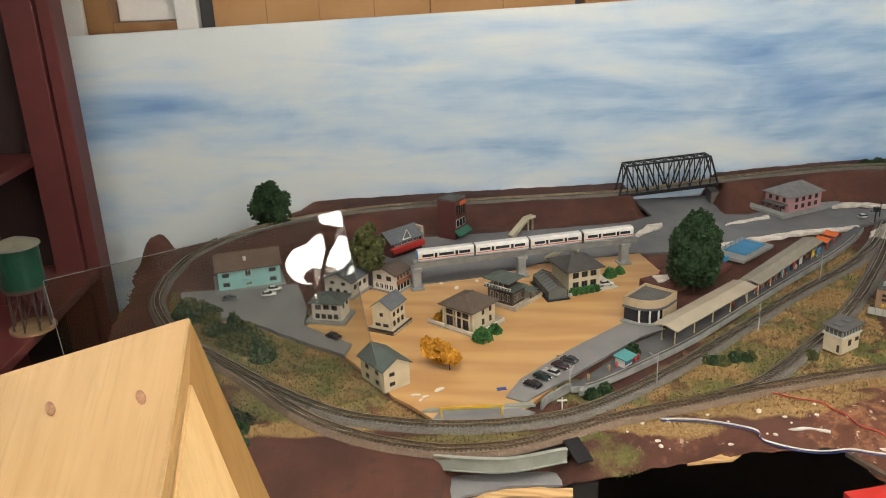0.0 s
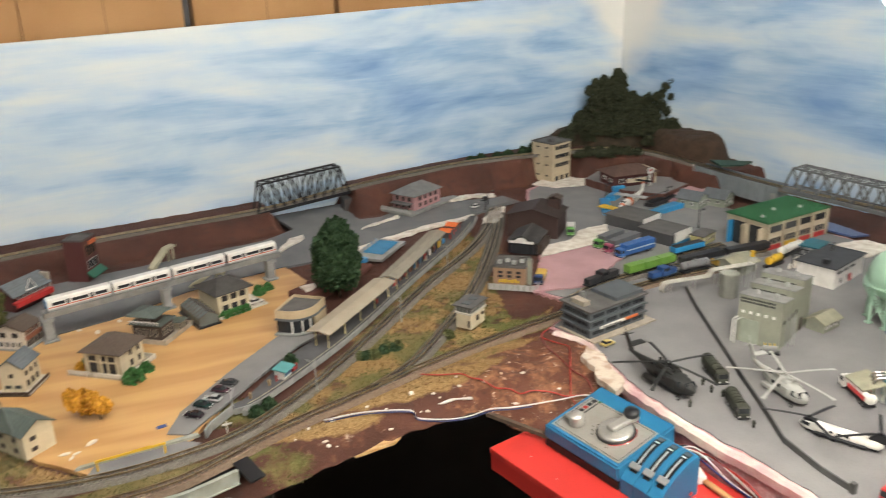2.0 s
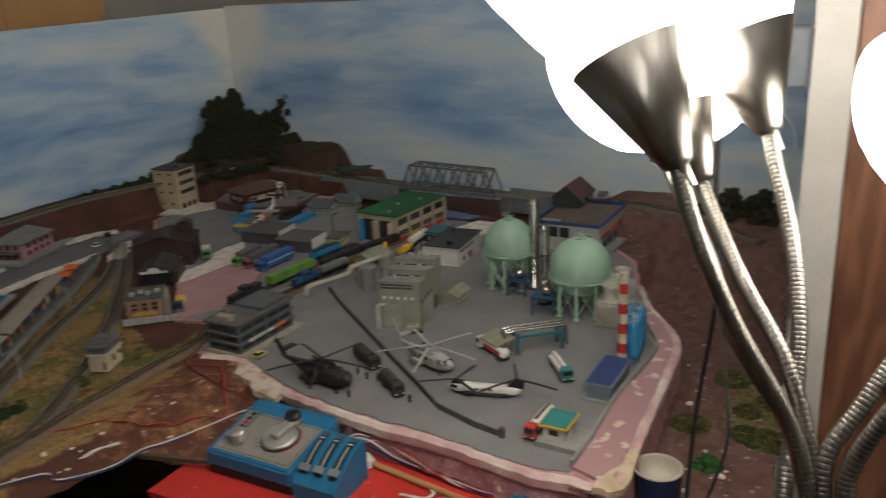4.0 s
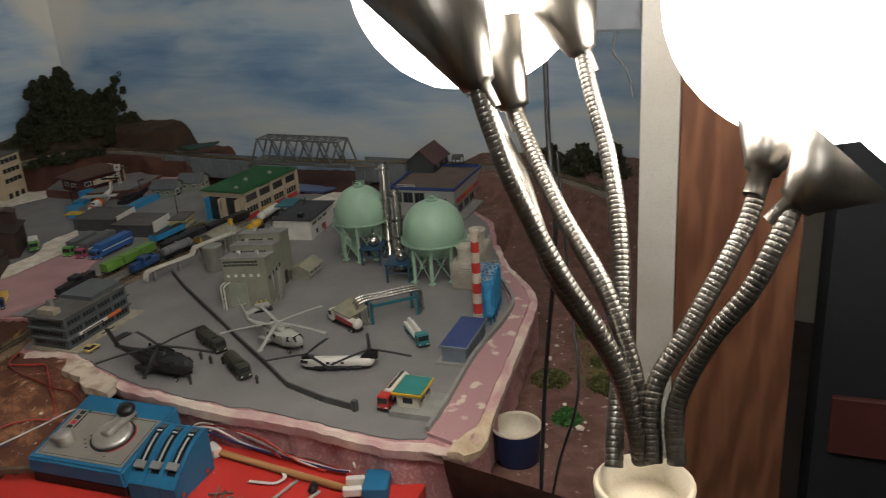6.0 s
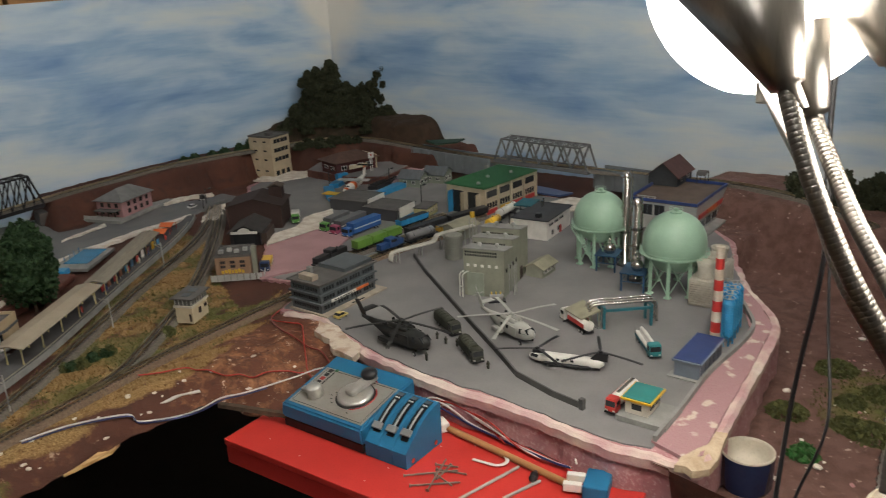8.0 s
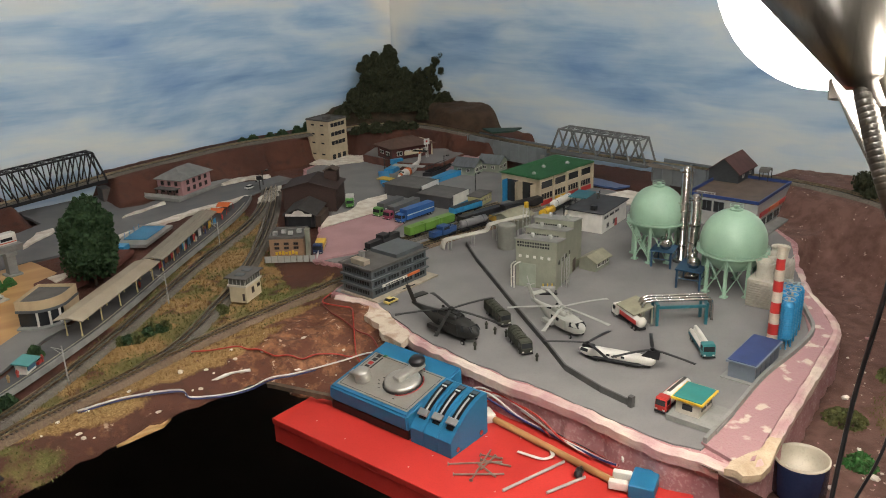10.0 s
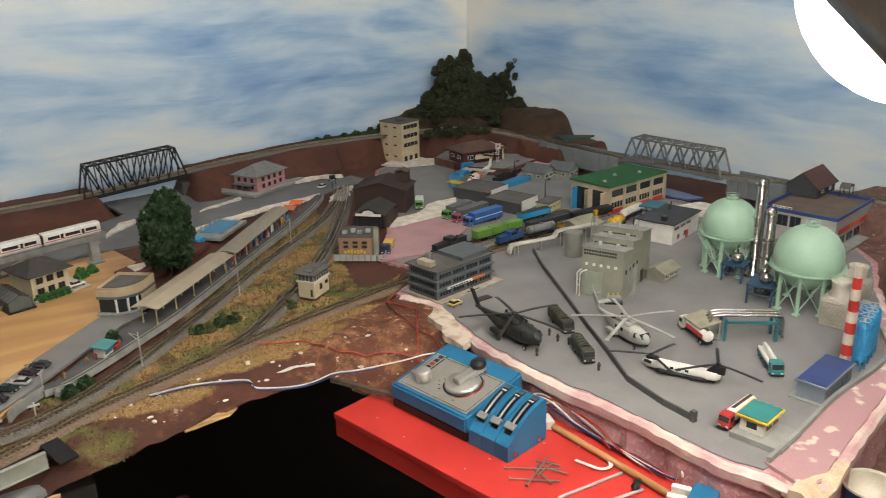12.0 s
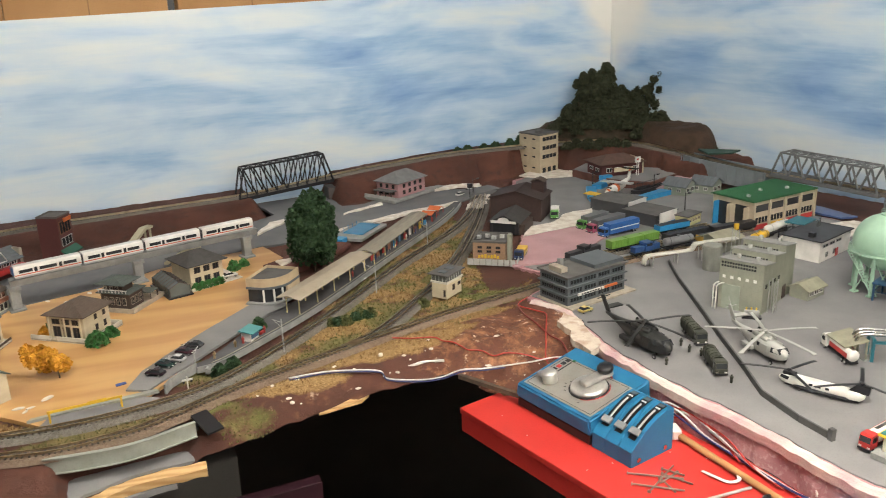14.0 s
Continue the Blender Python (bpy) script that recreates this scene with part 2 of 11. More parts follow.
PLY = wood("plywood_tan", (0.53, 0.315, 0.125), (0.42, 0.225, 0.08), axis=0, scale=9.0, dist=7.0)
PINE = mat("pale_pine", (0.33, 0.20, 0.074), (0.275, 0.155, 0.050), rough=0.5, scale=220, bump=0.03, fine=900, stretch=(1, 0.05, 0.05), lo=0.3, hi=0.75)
CEDAR = wood("red_brown_timber", (0.27, 0.12, 0.065), (0.145, 0.055, 0.03), axis=2, scale=16, dist=7.0)
WHITE = mat("white_paint", (0.72, 0.70, 0.65), (0.62, 0.59, 0.53), rough=0.55, scale=8, bump=0.05)
CARD = mat("brown_cardboard", (0.42, 0.235, 0.10), (0.36, 0.19, 0.075), rough=0.8, scale=5, bump=0.05)
BLACK = plastic("black_plastic", (0.014, 0.014, 0.016), 0.4)
STEEL = mat("brushed_nickel", (0.31, 0.29, 0.26), (0.24, 0.22, 0.20), rough=0.34, metal=1.0, scale=30, bump=0.03, stretch=(1, 1, 0.05))
CHROME = mat("bright_metal", (0.68, 0.66, 0.62), (0.48, 0.46, 0.44), rough=0.2, metal=1.0, scale=80, bump=0.03)
DARKGLASS = plastic("dark_window", (0.028, 0.030, 0.033), 0.12)
CONCRETE = mat("grey_concrete_plastic", (0.26, 0.26, 0.245), (0.20, 0.20, 0.19), rough=0.7, scale=50, bump=0.08)
BALLAST = mat("grey_ballast", (0.145, 0.13, 0.108), (0.085, 0.075, 0.06), rough=0.85, scale=300, bump=0.6, fine=900, c=(0.27, 0.235, 0.19))
RAIL = mat("nickel_rail", (0.56, 0.46, 0.31), (0.38, 0.29, 0.18), rough=0.42, metal=1.0, scale=90, bump=0.05)
SLEEPER = plastic("dark_sleepers", (0.045, 0.036, 0.028), 0.7)
FOLIAGE_DARK = mat("dark_olive_brown_foliage", (0.020, 0.028, 0.012), (0.040, 0.042, 0.018), rough=0.9, scale=120, bump=0.4)
FOLIAGE = mat("dark_green_foliage", (0.015, 0.042, 0.015), (0.032, 0.066, 0.021), rough=0.85, scale=120, bump=0.4)
FOLIAGE_OLIVE = mat("olive_foliage", (0.060, 0.068, 0.020), (0.10, 0.105, 0.03), rough=0.85, scale=120, bump=0.4)
FOLIAGE_YELLOW = mat("yellow_foliage", (0.62, 0.32, 0.025), (0.48, 0.22, 0.02), rough=0.85, scale=120, bump=0.4)
FOLIAGE_BRIGHT = mat("bright_green_foliage", (0.03, 0.16, 0.03), (0.05, 0.11, 0.03), rough=0.8, scale=150, bump=0.4)
BARK = mat("brown_bark", (0.07, 0.045, 0.03), rough=0.85, scale=120, bump=0.4)


# ---- building blocks ----
def mesh_of(bm, name, smooth=False):
    me = bpy.data.meshes.new(name)
    if smooth:
        for f in bm.faces:
            f.smooth = True
    bm.to_mesh(me)
    bm.free()
    return me


def thing(name, m, label, category, group="", kind=""):
    """An Empty at the base of a thing; its parts hang under it."""
    ob = new(name)
    ob.empty_display_size = 0.01
    ob.matrix_world = m
    return tagged(ob, label, category, group, kind)


def part(name, bm, material, parent=None, label="", m=None, smooth=False):
    me = bm if isinstance(bm, bpy.types.Mesh) else mesh_of(bm, name, smooth)
    if material and not me.materials:
        me.materials.append(material)
    ob = new(name, me)
    if parent:
        ob.parent = parent
    if m is not None:
        ob.matrix_local = m
    return tagged(ob, label)


def solo(name, bm, material, label, category, m=None, group="", kind="", smooth=False):
    ob = part(name, bm, material, None, label, m, smooth)
    return tagged(ob, label, category, group, kind)


def B():
    return bmesh.new()


def box(bm, x0, y0, z0, x1, y1, z1, bev=0.0, m=None):
    r = bmesh.ops.create_cube(bm, size=1)
    vs = r["verts"]
    bmesh.ops.scale(bm, vec=(x1 - x0, y1 - y0, z1 - z0), verts=vs)
    bmesh.ops.translate(bm, vec=((x0 + x1) / 2, (y0 + y1) / 2, (z0 + z1) / 2), verts=vs)
    if bev:
        es = list({e for v in vs for e in v.link_edges})
        r = bmesh.ops.bevel(bm, geom=es, offset=bev, segments=2, affect="EDGES", profile=0.5)
        vs = list({v for f in r["faces"] for v in f.verts} | {v for v in vs if v.is_valid})
    if m is not None:
        bmesh.ops.transform(bm, matrix=m, verts=vs)
    return bm


def lathe(bm, prof, seg=16, m=None, cap=True):
    """Turn (radius, z) pairs round the z axis."""
    rings = []
    for r, z in prof:
        rings.append([bm.verts.new((r * math.cos(2 * math.pi * k / seg), r * math.sin(2 * math.pi * k / seg), z)) for k in range(seg)])
    for a, b in zip(rings, rings[1:]):
        for k in range(seg):
            bm.faces.new((a[k], a[(k + 1) % seg], b[(k + 1) % seg], b[k]))
    if cap:
        bm.faces.new(rings[0][::-1])
        bm.faces.new(rings[-1])
    if m is not None:
        bmesh.ops.transform(bm, matrix=m, verts=[v for r in rings for v in r])
    return bm


def rod(bm, p, q, r, seg=8):
    p, q = Vector(p), Vector(q)
    d = q - p
    m = Matrix.Translation(p) @ d.to_track_quat("Z", "Y").to_matrix().to_4x4()
    return lathe(bm, [(r, 0), (r, d.length)], seg, m)


def prism(bm, poly, z0, z1, m=None):
    """A flat outline raised from z0 to z1."""
    lo = [bm.verts.new((x, y, z0)) for x, y in poly]
    hi = [bm.verts.new((x, y, z1)) for x, y in poly]
    n = len(poly)
    bm.faces.new(hi)
    bm.faces.new(lo[::-1])
    for k in range(n):
        bm.faces.new((lo[k], lo[(k + 1) % n], hi[(k + 1) % n], hi[k]))
    if m is not None:
        bmesh.ops.transform(bm, matrix=m, verts=lo + hi)
    bmesh.ops.recalc_face_normals(bm, faces=bm.faces)
    return bm


def side_prism(bm, prof, y0, y1, m=None):
    """An outline in x and z, drawn out along y."""
    a = [bm.verts.new((x, y0, z)) for x, z in prof]
    b = [bm.verts.new((x, y1, z)) for x, z in prof]
    n = len(prof)
    bm.faces.new(a)
    bm.faces.new(b[::-1])
    for k in range(n):
        bm.faces.new((a[(k + 1) % n], a[k], b[k], b[(k + 1) % n]))
    if m is not None:
        bmesh.ops.transform(bm, matrix=m, verts=a + b)
    bmesh.ops.recalc_face_normals(bm, faces=bm.faces)
    return bm


def spline(points, step=0.01, closed=False):
    """A smooth line through the points, at even steps."""
    P = [Vector(p) for p in points]
    P = [P[0] * 2 - P[1]] + P + [P[-1] * 2 - P[-2]]
    out = []
    for i in range(1, len(P) - 2):
        a, b, c, d = P[i - 1], P[i], P[i + 1], P[i + 2]
        n = max(2, int((c - b).length / (step * 0.25)))
        for k in range(n):
            t = k / n
            out.append(0.5 * (2 * b + (c - a) * t + (2 * a - 5 * b + 4 * c - d) * t * t + (3 * b - a - 3 * c + d) * t ** 3))
    out.append(P[-2])
    res, last = [out[0]], out[0]
    for p in out[1:]:
        if (p - last).length >= step:
            res.append(p)
            last = p
    return res


def sweep(bm, line, prof, up=Vector((0, 0, 1))):
    """Draw an outline (sideways, up) along a line."""
    rings = []
    for i, p in enumerate(line):
        d = (line[min(i + 1, len(line) - 1)] - line[max(i - 1, 0)]).normalized()
        s = d.cross(up).normalized()
        w = s.cross(d)
        rings.append([bm.verts.new(p + s * u + w * v) for u, v in prof])
    n = len(prof)
    for a, b in zip(rings, rings[1:]):
        for k in range(n):
            bm.faces.new((a[k], a[(k + 1) % n], b[(k + 1) % n], b[k]))
    bm.faces.new(rings[0])
    bm.faces.new(rings[-1][::-1])
    bmesh.ops.recalc_face_normals(bm, faces=bm.faces)
    return bm


def tube(bm, line, r, seg=8):
    return sweep(bm, line, [(r * math.cos(2 * math.pi * k / seg), r * math.sin(2 * math.pi * k / seg)) for k in range(seg)])


def wobble(poly, amp=0.004, step=0.015, seed=0.0):
    """An outline with hand-cut, uneven edges."""
    out = []
    n = len(poly)
    for i in range(n):
        a, b = Vector((*poly[i], 0)), Vector((*poly[(i + 1) % n], 0))
        k = max(1, int((b - a).length / step))
        d = (b - a).normalized().cross(Vector((0, 0, 1)))
        for j in range(k):
            p = a.lerp(b, j / k)
            w = noise.noise(p * 40 + Vector((seed, 0, 0))) * amp
            out.append((p.x + d.x * w, p.y + d.y * w))
    return out


def at(x, y, z=0.0, a=0.0):
    return pose(x, y, z, 0, 0, a)


# ---- laying the plan ----
TOWN_END = Matrix(((0.9685, -0.012, 0.0307), (0.012, 0.9743, -0.017), (-0.0307, 0.0056, 1.0)))
YARD_END = Matrix(((0.9898, 0.0091, -0.0172), (-0.0073, 0.9946, 0.0036), (-0.0196, 0.0095, 1.0)))


def laid(x, y):
    """Where a point of the flat plan lies on the board, and the share of the town end in it."""
    t = min(max((0.95 - x) / 0.5, 0), 1)
    w = t * t * (3 - 2 * t)
    a, b = TOWN_END @ Vector((x, y, 1)), YARD_END @ Vector((x, y, 1))
    return a.x / a.z * w + b.x / b.z * (1 - w), a.y / a.z * w + b.y / b.z * (1 - w), w


def lay(things):
    """Set what was drawn on the plan into the room: the two ends of the layout are turned a little against each other."""
    done = set()
    for ob in things:
        for o in (ob, *ob.children_recursive) if ob.matrix_basis.is_identity else (ob,):
            if not o.matrix_basis.is_identity:
                m = o.matrix_basis.copy()
                x, y, z = m.translation
                u, v, w = laid(x, y)
                u2, v2, _ = laid(x + 0.01, y)
                k = 1 - 0.028 * w
                turn = pose(u, v, z * k, 0, 0, math.degrees(math.atan2(v2 - v, u2 - u)))
                m.translation = (0, 0, 0)
                o.matrix_basis = turn @ Matrix.Diagonal((k, k, k, 1)) @ m
            elif o.type == "MESH" and o.data.name not in done:
                done.add(o.data.name)
                co = np.empty(len(o.data.vertices) * 3)
                o.data.vertices.foreach_get("co", co)
                co = co.reshape(-1, 3)
                for c in co:
                    c[0], c[1], w = laid(c[0], c[1])
                    c[2] *= 1 - 0.028 * w
                o.data.vertices.foreach_set("co", co.ravel())


# ---- room and boards ----
def panel(name, bm, material, label, category, m=None):
    return solo(name, bm, material, label, category, m, kind="structure")


BY = 2.10  # front of the rear sky board
bm = B()
box(bm, -0.83, BY, -0.26, 1.65, BY + 0.012, 0.452)
for v in bm.verts:
    if v.co.z > 0:
        v.co.z += 0.017 * (v.co.x + 0.83)
panel("backdrop", bm, SKY, "rear board hand-painted with blue and white clouds", "backdrop")
RB0, RB1 = Vector((1.648, 2.098, 0)), Vector((1.975, 0.46, 0))
d = RB1 - RB0
bm = B()
box(bm, 0, 0, -0.16, d.length, 0.012, 0.50)
panel("backdrop_side", bm, SKY, "side board hand-painted with streaked clouds", "backdrop",
      Matrix.Translation(RB0) @ pose(0, 0, 0, 0, 0, math.degrees(math.atan2(d.y, d.x))))
bm = B()
box(bm, -0.848, BY - 0.002, -0.12, -0.832, BY + 0.014, 0.462, 0.001)
panel("trim", bm, WHITE, "white wooden edge strip of the sky board", "trim")

# the room beyond
bm = B()
box(bm, -2.6, 2.62, -0.85, 3.2, 2.72, 1.75)
panel("wall_north", bm, mat("beige_wall", (0.48, 0.45, 0.40), rough=0.8, scale=3), "plain beige room wall", "wall")
bm = B()
box(bm, 3.2, -1.8, -0.85, 3.3, 2.72, 1.75)
panel("wall_east", bm, MATS["beige_wall"], "plain beige room wall", "wall")
bm = B()
box(bm, -2.7, -1.8, -0.85, -2.6, 2.72, 1.75)
panel("wall_west", bm, MATS["beige_wall"], "plain beige room wall", "wall")
bm = B()
box(bm, -2.7, -1.9, -0.85, 3.3, -1.8, 1.75)
panel("wall_south", bm, MATS["beige_wall"], "plain beige room wall", "wall")
bm = B()
box(bm, -2.7, -1.9, 1.75, 3.3, 2.72, 1.85)
panel("ceiling", bm, mat("ceiling_paint", (0.62, 0.60, 0.56), rough=0.9, scale=3), "plain cream ceiling", "ceiling")
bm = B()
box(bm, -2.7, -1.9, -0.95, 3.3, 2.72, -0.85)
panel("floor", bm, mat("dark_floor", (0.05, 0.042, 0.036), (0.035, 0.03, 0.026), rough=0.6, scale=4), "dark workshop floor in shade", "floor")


# ---- ground of the layout ----
def seg_dist(px, py, a, b):
    dx, dy = b[0] - a[0], b[1] - a[1]
    t = np.clip(((px - a[0]) * dx + (py - a[1]) * dy) / (dx * dx + dy * dy), 0, 1)
    return np.hypot(px - a[0] - t * dx, py - a[1] - t * dy), t


def inside(px, py, poly):
    r = np.zeros(px.shape, bool)
    n = len(poly)
    for i in range(n):
        (x0, y0), (x1, y1) = poly[i], poly[(i + 1) % n]
        c = (y0 > py) != (y1 > py)
        r ^= c & (px < (x1 - x0) * (py - y0) / ((y1 - y0) or 1e-9) + x0)
    return r


def smooth(v, lo, hi):
    t = np.clip((v - lo) / (hi - lo), 0, 1)
    return t * t * (3 - 2 * t)


# main line round the back: x, y, height of the ground under it
BACK_LINE = [(-0.30, 1.27, 0.0), (-0.40, 1.37, 0.0), (-0.463, 1.50, 0.0), (-0.487, 1.62, 0.003), (-0.47, 1.75, 0.008), (-0.40, 1.86, 0.014), (-0.26, 1.94, 0.022), (0.0, 1.985, 0.03),
             (0.52, 1.988, 0.037), (0.64, 1.992, 0.044), (0.77, 2.0, 0.052), (1.06, 2.012, 0.066), (1.25, 1.995, 0.068), (1.37, 1.965, 0.07), (1.49, 1.93, 0.07), (1.565, 1.83, 0.07), (1.60, 1.70, 0.062),
             (1.625, 1.56, 0.055), (1.655, 1.40, 0.05), (1.70, 1.20, 0.05), (1.745, 1.00, 0.05), (1.77, 0.85, 0.052), (1.755, 0.70, 0.05), (1.71, 0.55, 0.035)]
FOAM_CUT = [(0.906, 0.447), (0.911, 0.412), (0.938, 0.405), (1.047, 0.436), (1.17, 0.471), (1.290, 0.509), (1.345, 0.555), (1.40, 0.614), (1.474, 0.672)]
YARD = [(0.843, 1.117), (0.871, 1.034), (0.852, 0.942), (0.845, 0.875), (0.856, 0.74), (0.872, 0.654), (0.882, 0.58), (0.887, 0.496), *FOAM_CUT,
        (1.58, 0.74), (1.66, 0.85), (1.655, 1.0), (1.62, 1.2), (1.57, 1.45), (1.53, 1.62), (1.57, 1.74), (1.45, 1.88), (1.36, 1.93), (1.31, 1.945), (1.22, 1.90), (1.14, 1.74), (1.10, 1.60),
        (1.0, 1.43), (0.90, 1.27), (0.93, 1.21), (0.96, 1.185)]
EDGE_LOW = [(0.90, 0.41)] + FOAM_CUT[2:] + [(1.58, 0.74), (1.72, 0.70)]
GREY_BACK = [(-0.12, 1.585), (0.05, 1.55), (0.18, 1.58), (0.29, 1.635), (0.50, 1.67), (0.60, 1.66), (0.70, 1.705), (0.85, 1.75), (1.0, 1.775), (1.10, 1.80), (1.13, 1.87), (1.02, 1.905), (0.90, 1.92), (0.80, 1.88),
             (0.745, 1.89), (0.745, 2.05), (0.56, 2.05), (0.58, 1.91), (0.50, 1.87), (0.30, 1.85), (0.0, 1.83), (-0.12, 1.80)]
TOWN = [(0.03, 1.115), (0.09, 1.05), (0.2, 1.045), (0.235, 1.085), (0.36, 1.25), (0.42, 1.33), (0.50, 1.40), (0.53, 1.52), (0.50, 1.665), (0.29, 1.63), (0.18, 1.572), (0.05, 1.543), (-0.06, 1.53), (-0.14, 1.42), (-0.15, 1.35), (-0.06, 1.25)]


def front_edge(x):
    return np.interp(x, [-1.2, -0.2, 0.0, 0.09, 0.134, 0.19, 0.256, 0.30, 0.358, 0.415, 0.472, 0.572, 0.64, 0.70, 0.86, 0.89, 0.9], [0.72, 0.74, 0.80, 0.895, 0.922, 0.940, 0.938, 0.942, 0.952, 0.966, 0.976, 0.986, 0.990, 0.90, 0.88, 0.5, 0.0])


def ground(X, Y):
    """Height of the earth sheet, and how much green, straw and bare rock lies on it."""
    nz = lambda s, o=0.0: np.vectorize(lambda x, y: noise.noise(Vector((x * s + o, y * s, o))))(X, Y)
    rough = nz(9) * 0.6 + nz(28, 3.0) * 0.3 + nz(70, 7.0) * 0.2
    tuft = nz(14, 11.0) * 0.7 + nz(40, 5.0) * 0.4
    Z = np.full(X.shape, -0.004)
    # slope down to the open front, with a dip under the girder bridge
    d = Y - front_edge(X)
    fall = smooth(-d, -0.065, 0.0) * (X < 0.92)
    Z -= fall * (0.027 + 0.012 * rough)
    fold = smooth(-d, -0.11, -0.01) * (X < 0.10)
    Z -= fold * (0.012 * np.abs(nz(13, 31.0)) + 0.010 * np.abs(nz(30, 37.0)) + 0.004 * nz(75, 41.0))
    Z -= smooth(-X, -0.12, 0.15) * smooth(-Y, -1.0, -0.72) * 0.08
    gorge = smooth(X, 0.095, 0.125) * smooth(-X, -0.275, -0.245) * smooth(-Y, -0.985, -0.965)
    Z = Z * (1 - gorge) + gorge * -0.046
    # rocky bank between the track and the yard
    bank = np.exp(-(((X - 0.74) / 0.09) ** 2 + ((Y - 1.03) / 0.05) ** 2))
    crag = 1 - np.abs(nz(16, 21.0)) * 2 - np.abs(nz(38, 17.0))
    Z += bank * (0.004 + 0.012 * rough)
    Z += np.exp(-(((X - 0.72) / 0.12) ** 2 + ((Y - 1.0) / 0.07) ** 2) ** 2) * 0.010 * (crag - 0.55)
    Z -= smooth(-Y, -1.005, -0.945) * smooth(X, 0.63, 0.68) * smooth(-X, -0.84, -0.79) * 0.022
    # low ground beyond the yard
    low = np.full(X.shape, 9.0)
    for a, b in zip(EDGE_LOW, EDGE_LOW[1:]):
        low = np.minimum(low, seg_dist(X, Y, a, b)[0])
    below = (Y < np.interp(X, [p[0] for p in EDGE_LOW], [p[1] for p in EDGE_LOW])) & (X > 0.9)
    deep = np.where(below, 1.0, np.where(X > 0.9, smooth(-low, -0.020, -0.012), 0)) * smooth(-X, -1.78, -1.58)
    Z -= deep * 0.068
    # embankment carrying the main line
    best, top = np.full(X.shape, 9.0), np.zeros(X.shape)
    side = np.zeros(X.shape)
    for a, b in zip(BACK_LINE[4:], BACK_LINE[5:]):
        q, t = seg_dist(X, Y, a, b)
        h = a[2] + t * (b[2] - a[2])
        cr = (b[0] - a[0]) * (Y - a[1]) - (b[1] - a[1]) * (X - a[0])
        m = q < best
        best, top, side = np.where(m, q, best), np.where(m, h, top), np.where(m, cr, side)
    toe = np.where((X > 1.15) & (Y > 1.45), 0.055, 0.10)
    w = np.where(side > 0, 1.0, 1 - smooth(best + 0.012 * rough, 0.020, toe))
    gap = smooth(X, 0.535, 0.575) * smooth(-X, -0.775, -0.725) * (Y > 1.8)
    via = smooth(-Y, -1.60, -1.56) * smooth(Y, 0.93, 0.97) * (X > 1.5)
    plot = np.exp(-(((X - 1.315) / 0.085) ** 2 + ((Y - 1.925) / 0.062) ** 2) ** 6)
    w = np.where(inside(X, Y, YARD), 0.0, w) * (1 - plot) * (1 - gap) * (1 - via) * (1 - deep * smooth(-Y, -0.6, -0.4))
    Z = np.maximum(Z, Z * (1 - w) + (top - 0.002 + 0.004 * rough * (best > 0.02)) * w)
    Z -= gap * 0.014 * smooth(Y, 1.86, 1.95)
    # wooded hill in the corner, and its low shoulder
    hill = np.exp(-(((X - 1.60) / 0.13) ** 2 + ((Y - 2.03) / 0.12) ** 2) ** 1.6)
    Z = np.where(hill > 0.01, np.maximum(Z, hill * (0.165 + 0.035 * rough)), Z)
    flank = np.exp(-(((X - 1.45) / 0.11) ** 2 + ((Y - 2.07) / 0.055) ** 2) ** 1.6)
    Z = np.where(flank > 0.01, np.maximum(Z, flank * (0.115 + 0.02 * rough)), Z)
    sh = np.exp(-(((X - 1.675) / 0.085) ** 2 + ((Y - 1.815) / 0.150) ** 2) ** 5)
    Z = np.where(sh > 0.01, np.maximum(Z, sh * (0.118 + 0.012 * rough)), Z)
    # banks on the near left
    knob = np.exp(-(((X + 0.545) / 0.030) ** 2 + ((Y - 1.745) / 0.045) ** 2) ** 2)
    Z += knob * (0.050 + 0.012 * rough)
    flat = np.zeros(X.shape, bool)
    for poly in (TOWN, GREY_BACK, YARD):
        flat |= inside(X, Y, poly)
    Z += np.where(flat, -0.006, 0.002 * rough)
    # what lies on it
    green = np.zeros(X.shape)
    for (x, y, rx, ry, g) in ((-0.27, 1.33, 0.17, 0.17, 1.0), (-0.10, 1.14, 0.13, 0.09, 0.9), (0.60, 1.19, 0.13, 0.05, 0.75), (0.75, 1.17, 0.10, 0.025, 0.85), (0.70, 1.30, 0.08, 0.06, 0.5), (0.16, 1.0, 0.2, 0.02, 0.75),
                              (0.33, 0.97, 0.05, 0.035, 0.52), (-0.62, 1.45, 0.13, 0.25, 0.5), (1.30, 0.36, 0.12, 0.10, 0.62), (0.29, 1.12, 0.05, 0.05, 0.7), (0.20, 0.90, 0.04, 0.03, 0.55)):
        green = np.maximum(green, g * np.exp(-(((X - x) / rx) ** 2 + ((Y - y) / ry) ** 2) ** 2))
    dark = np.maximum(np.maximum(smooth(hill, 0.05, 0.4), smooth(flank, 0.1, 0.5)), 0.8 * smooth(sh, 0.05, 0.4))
    straw = np.zeros(X.shape)
    for (x, y, rx, ry, g) in ((0.56, 1.06, 0.17, 0.03, 0.95), (0.50, 1.16, 0.09, 0.04, 0.7), (0.62, 1.27, 0.17, 0.03, 0.6), (0.78, 1.40, 0.10, 0.06, 0.8), (0.90, 1.55, 0.07, 0.08, 0.8), (-0.1, 1.04, 0.2, 0.025, 0.7), (-0.30, 1.20, 0.08, 0.05, 0.5),
                              (0.70, 1.10, 0.12, 0.02, 0.85), (0.40, 1.02, 0.10, 0.02, 0.8)):
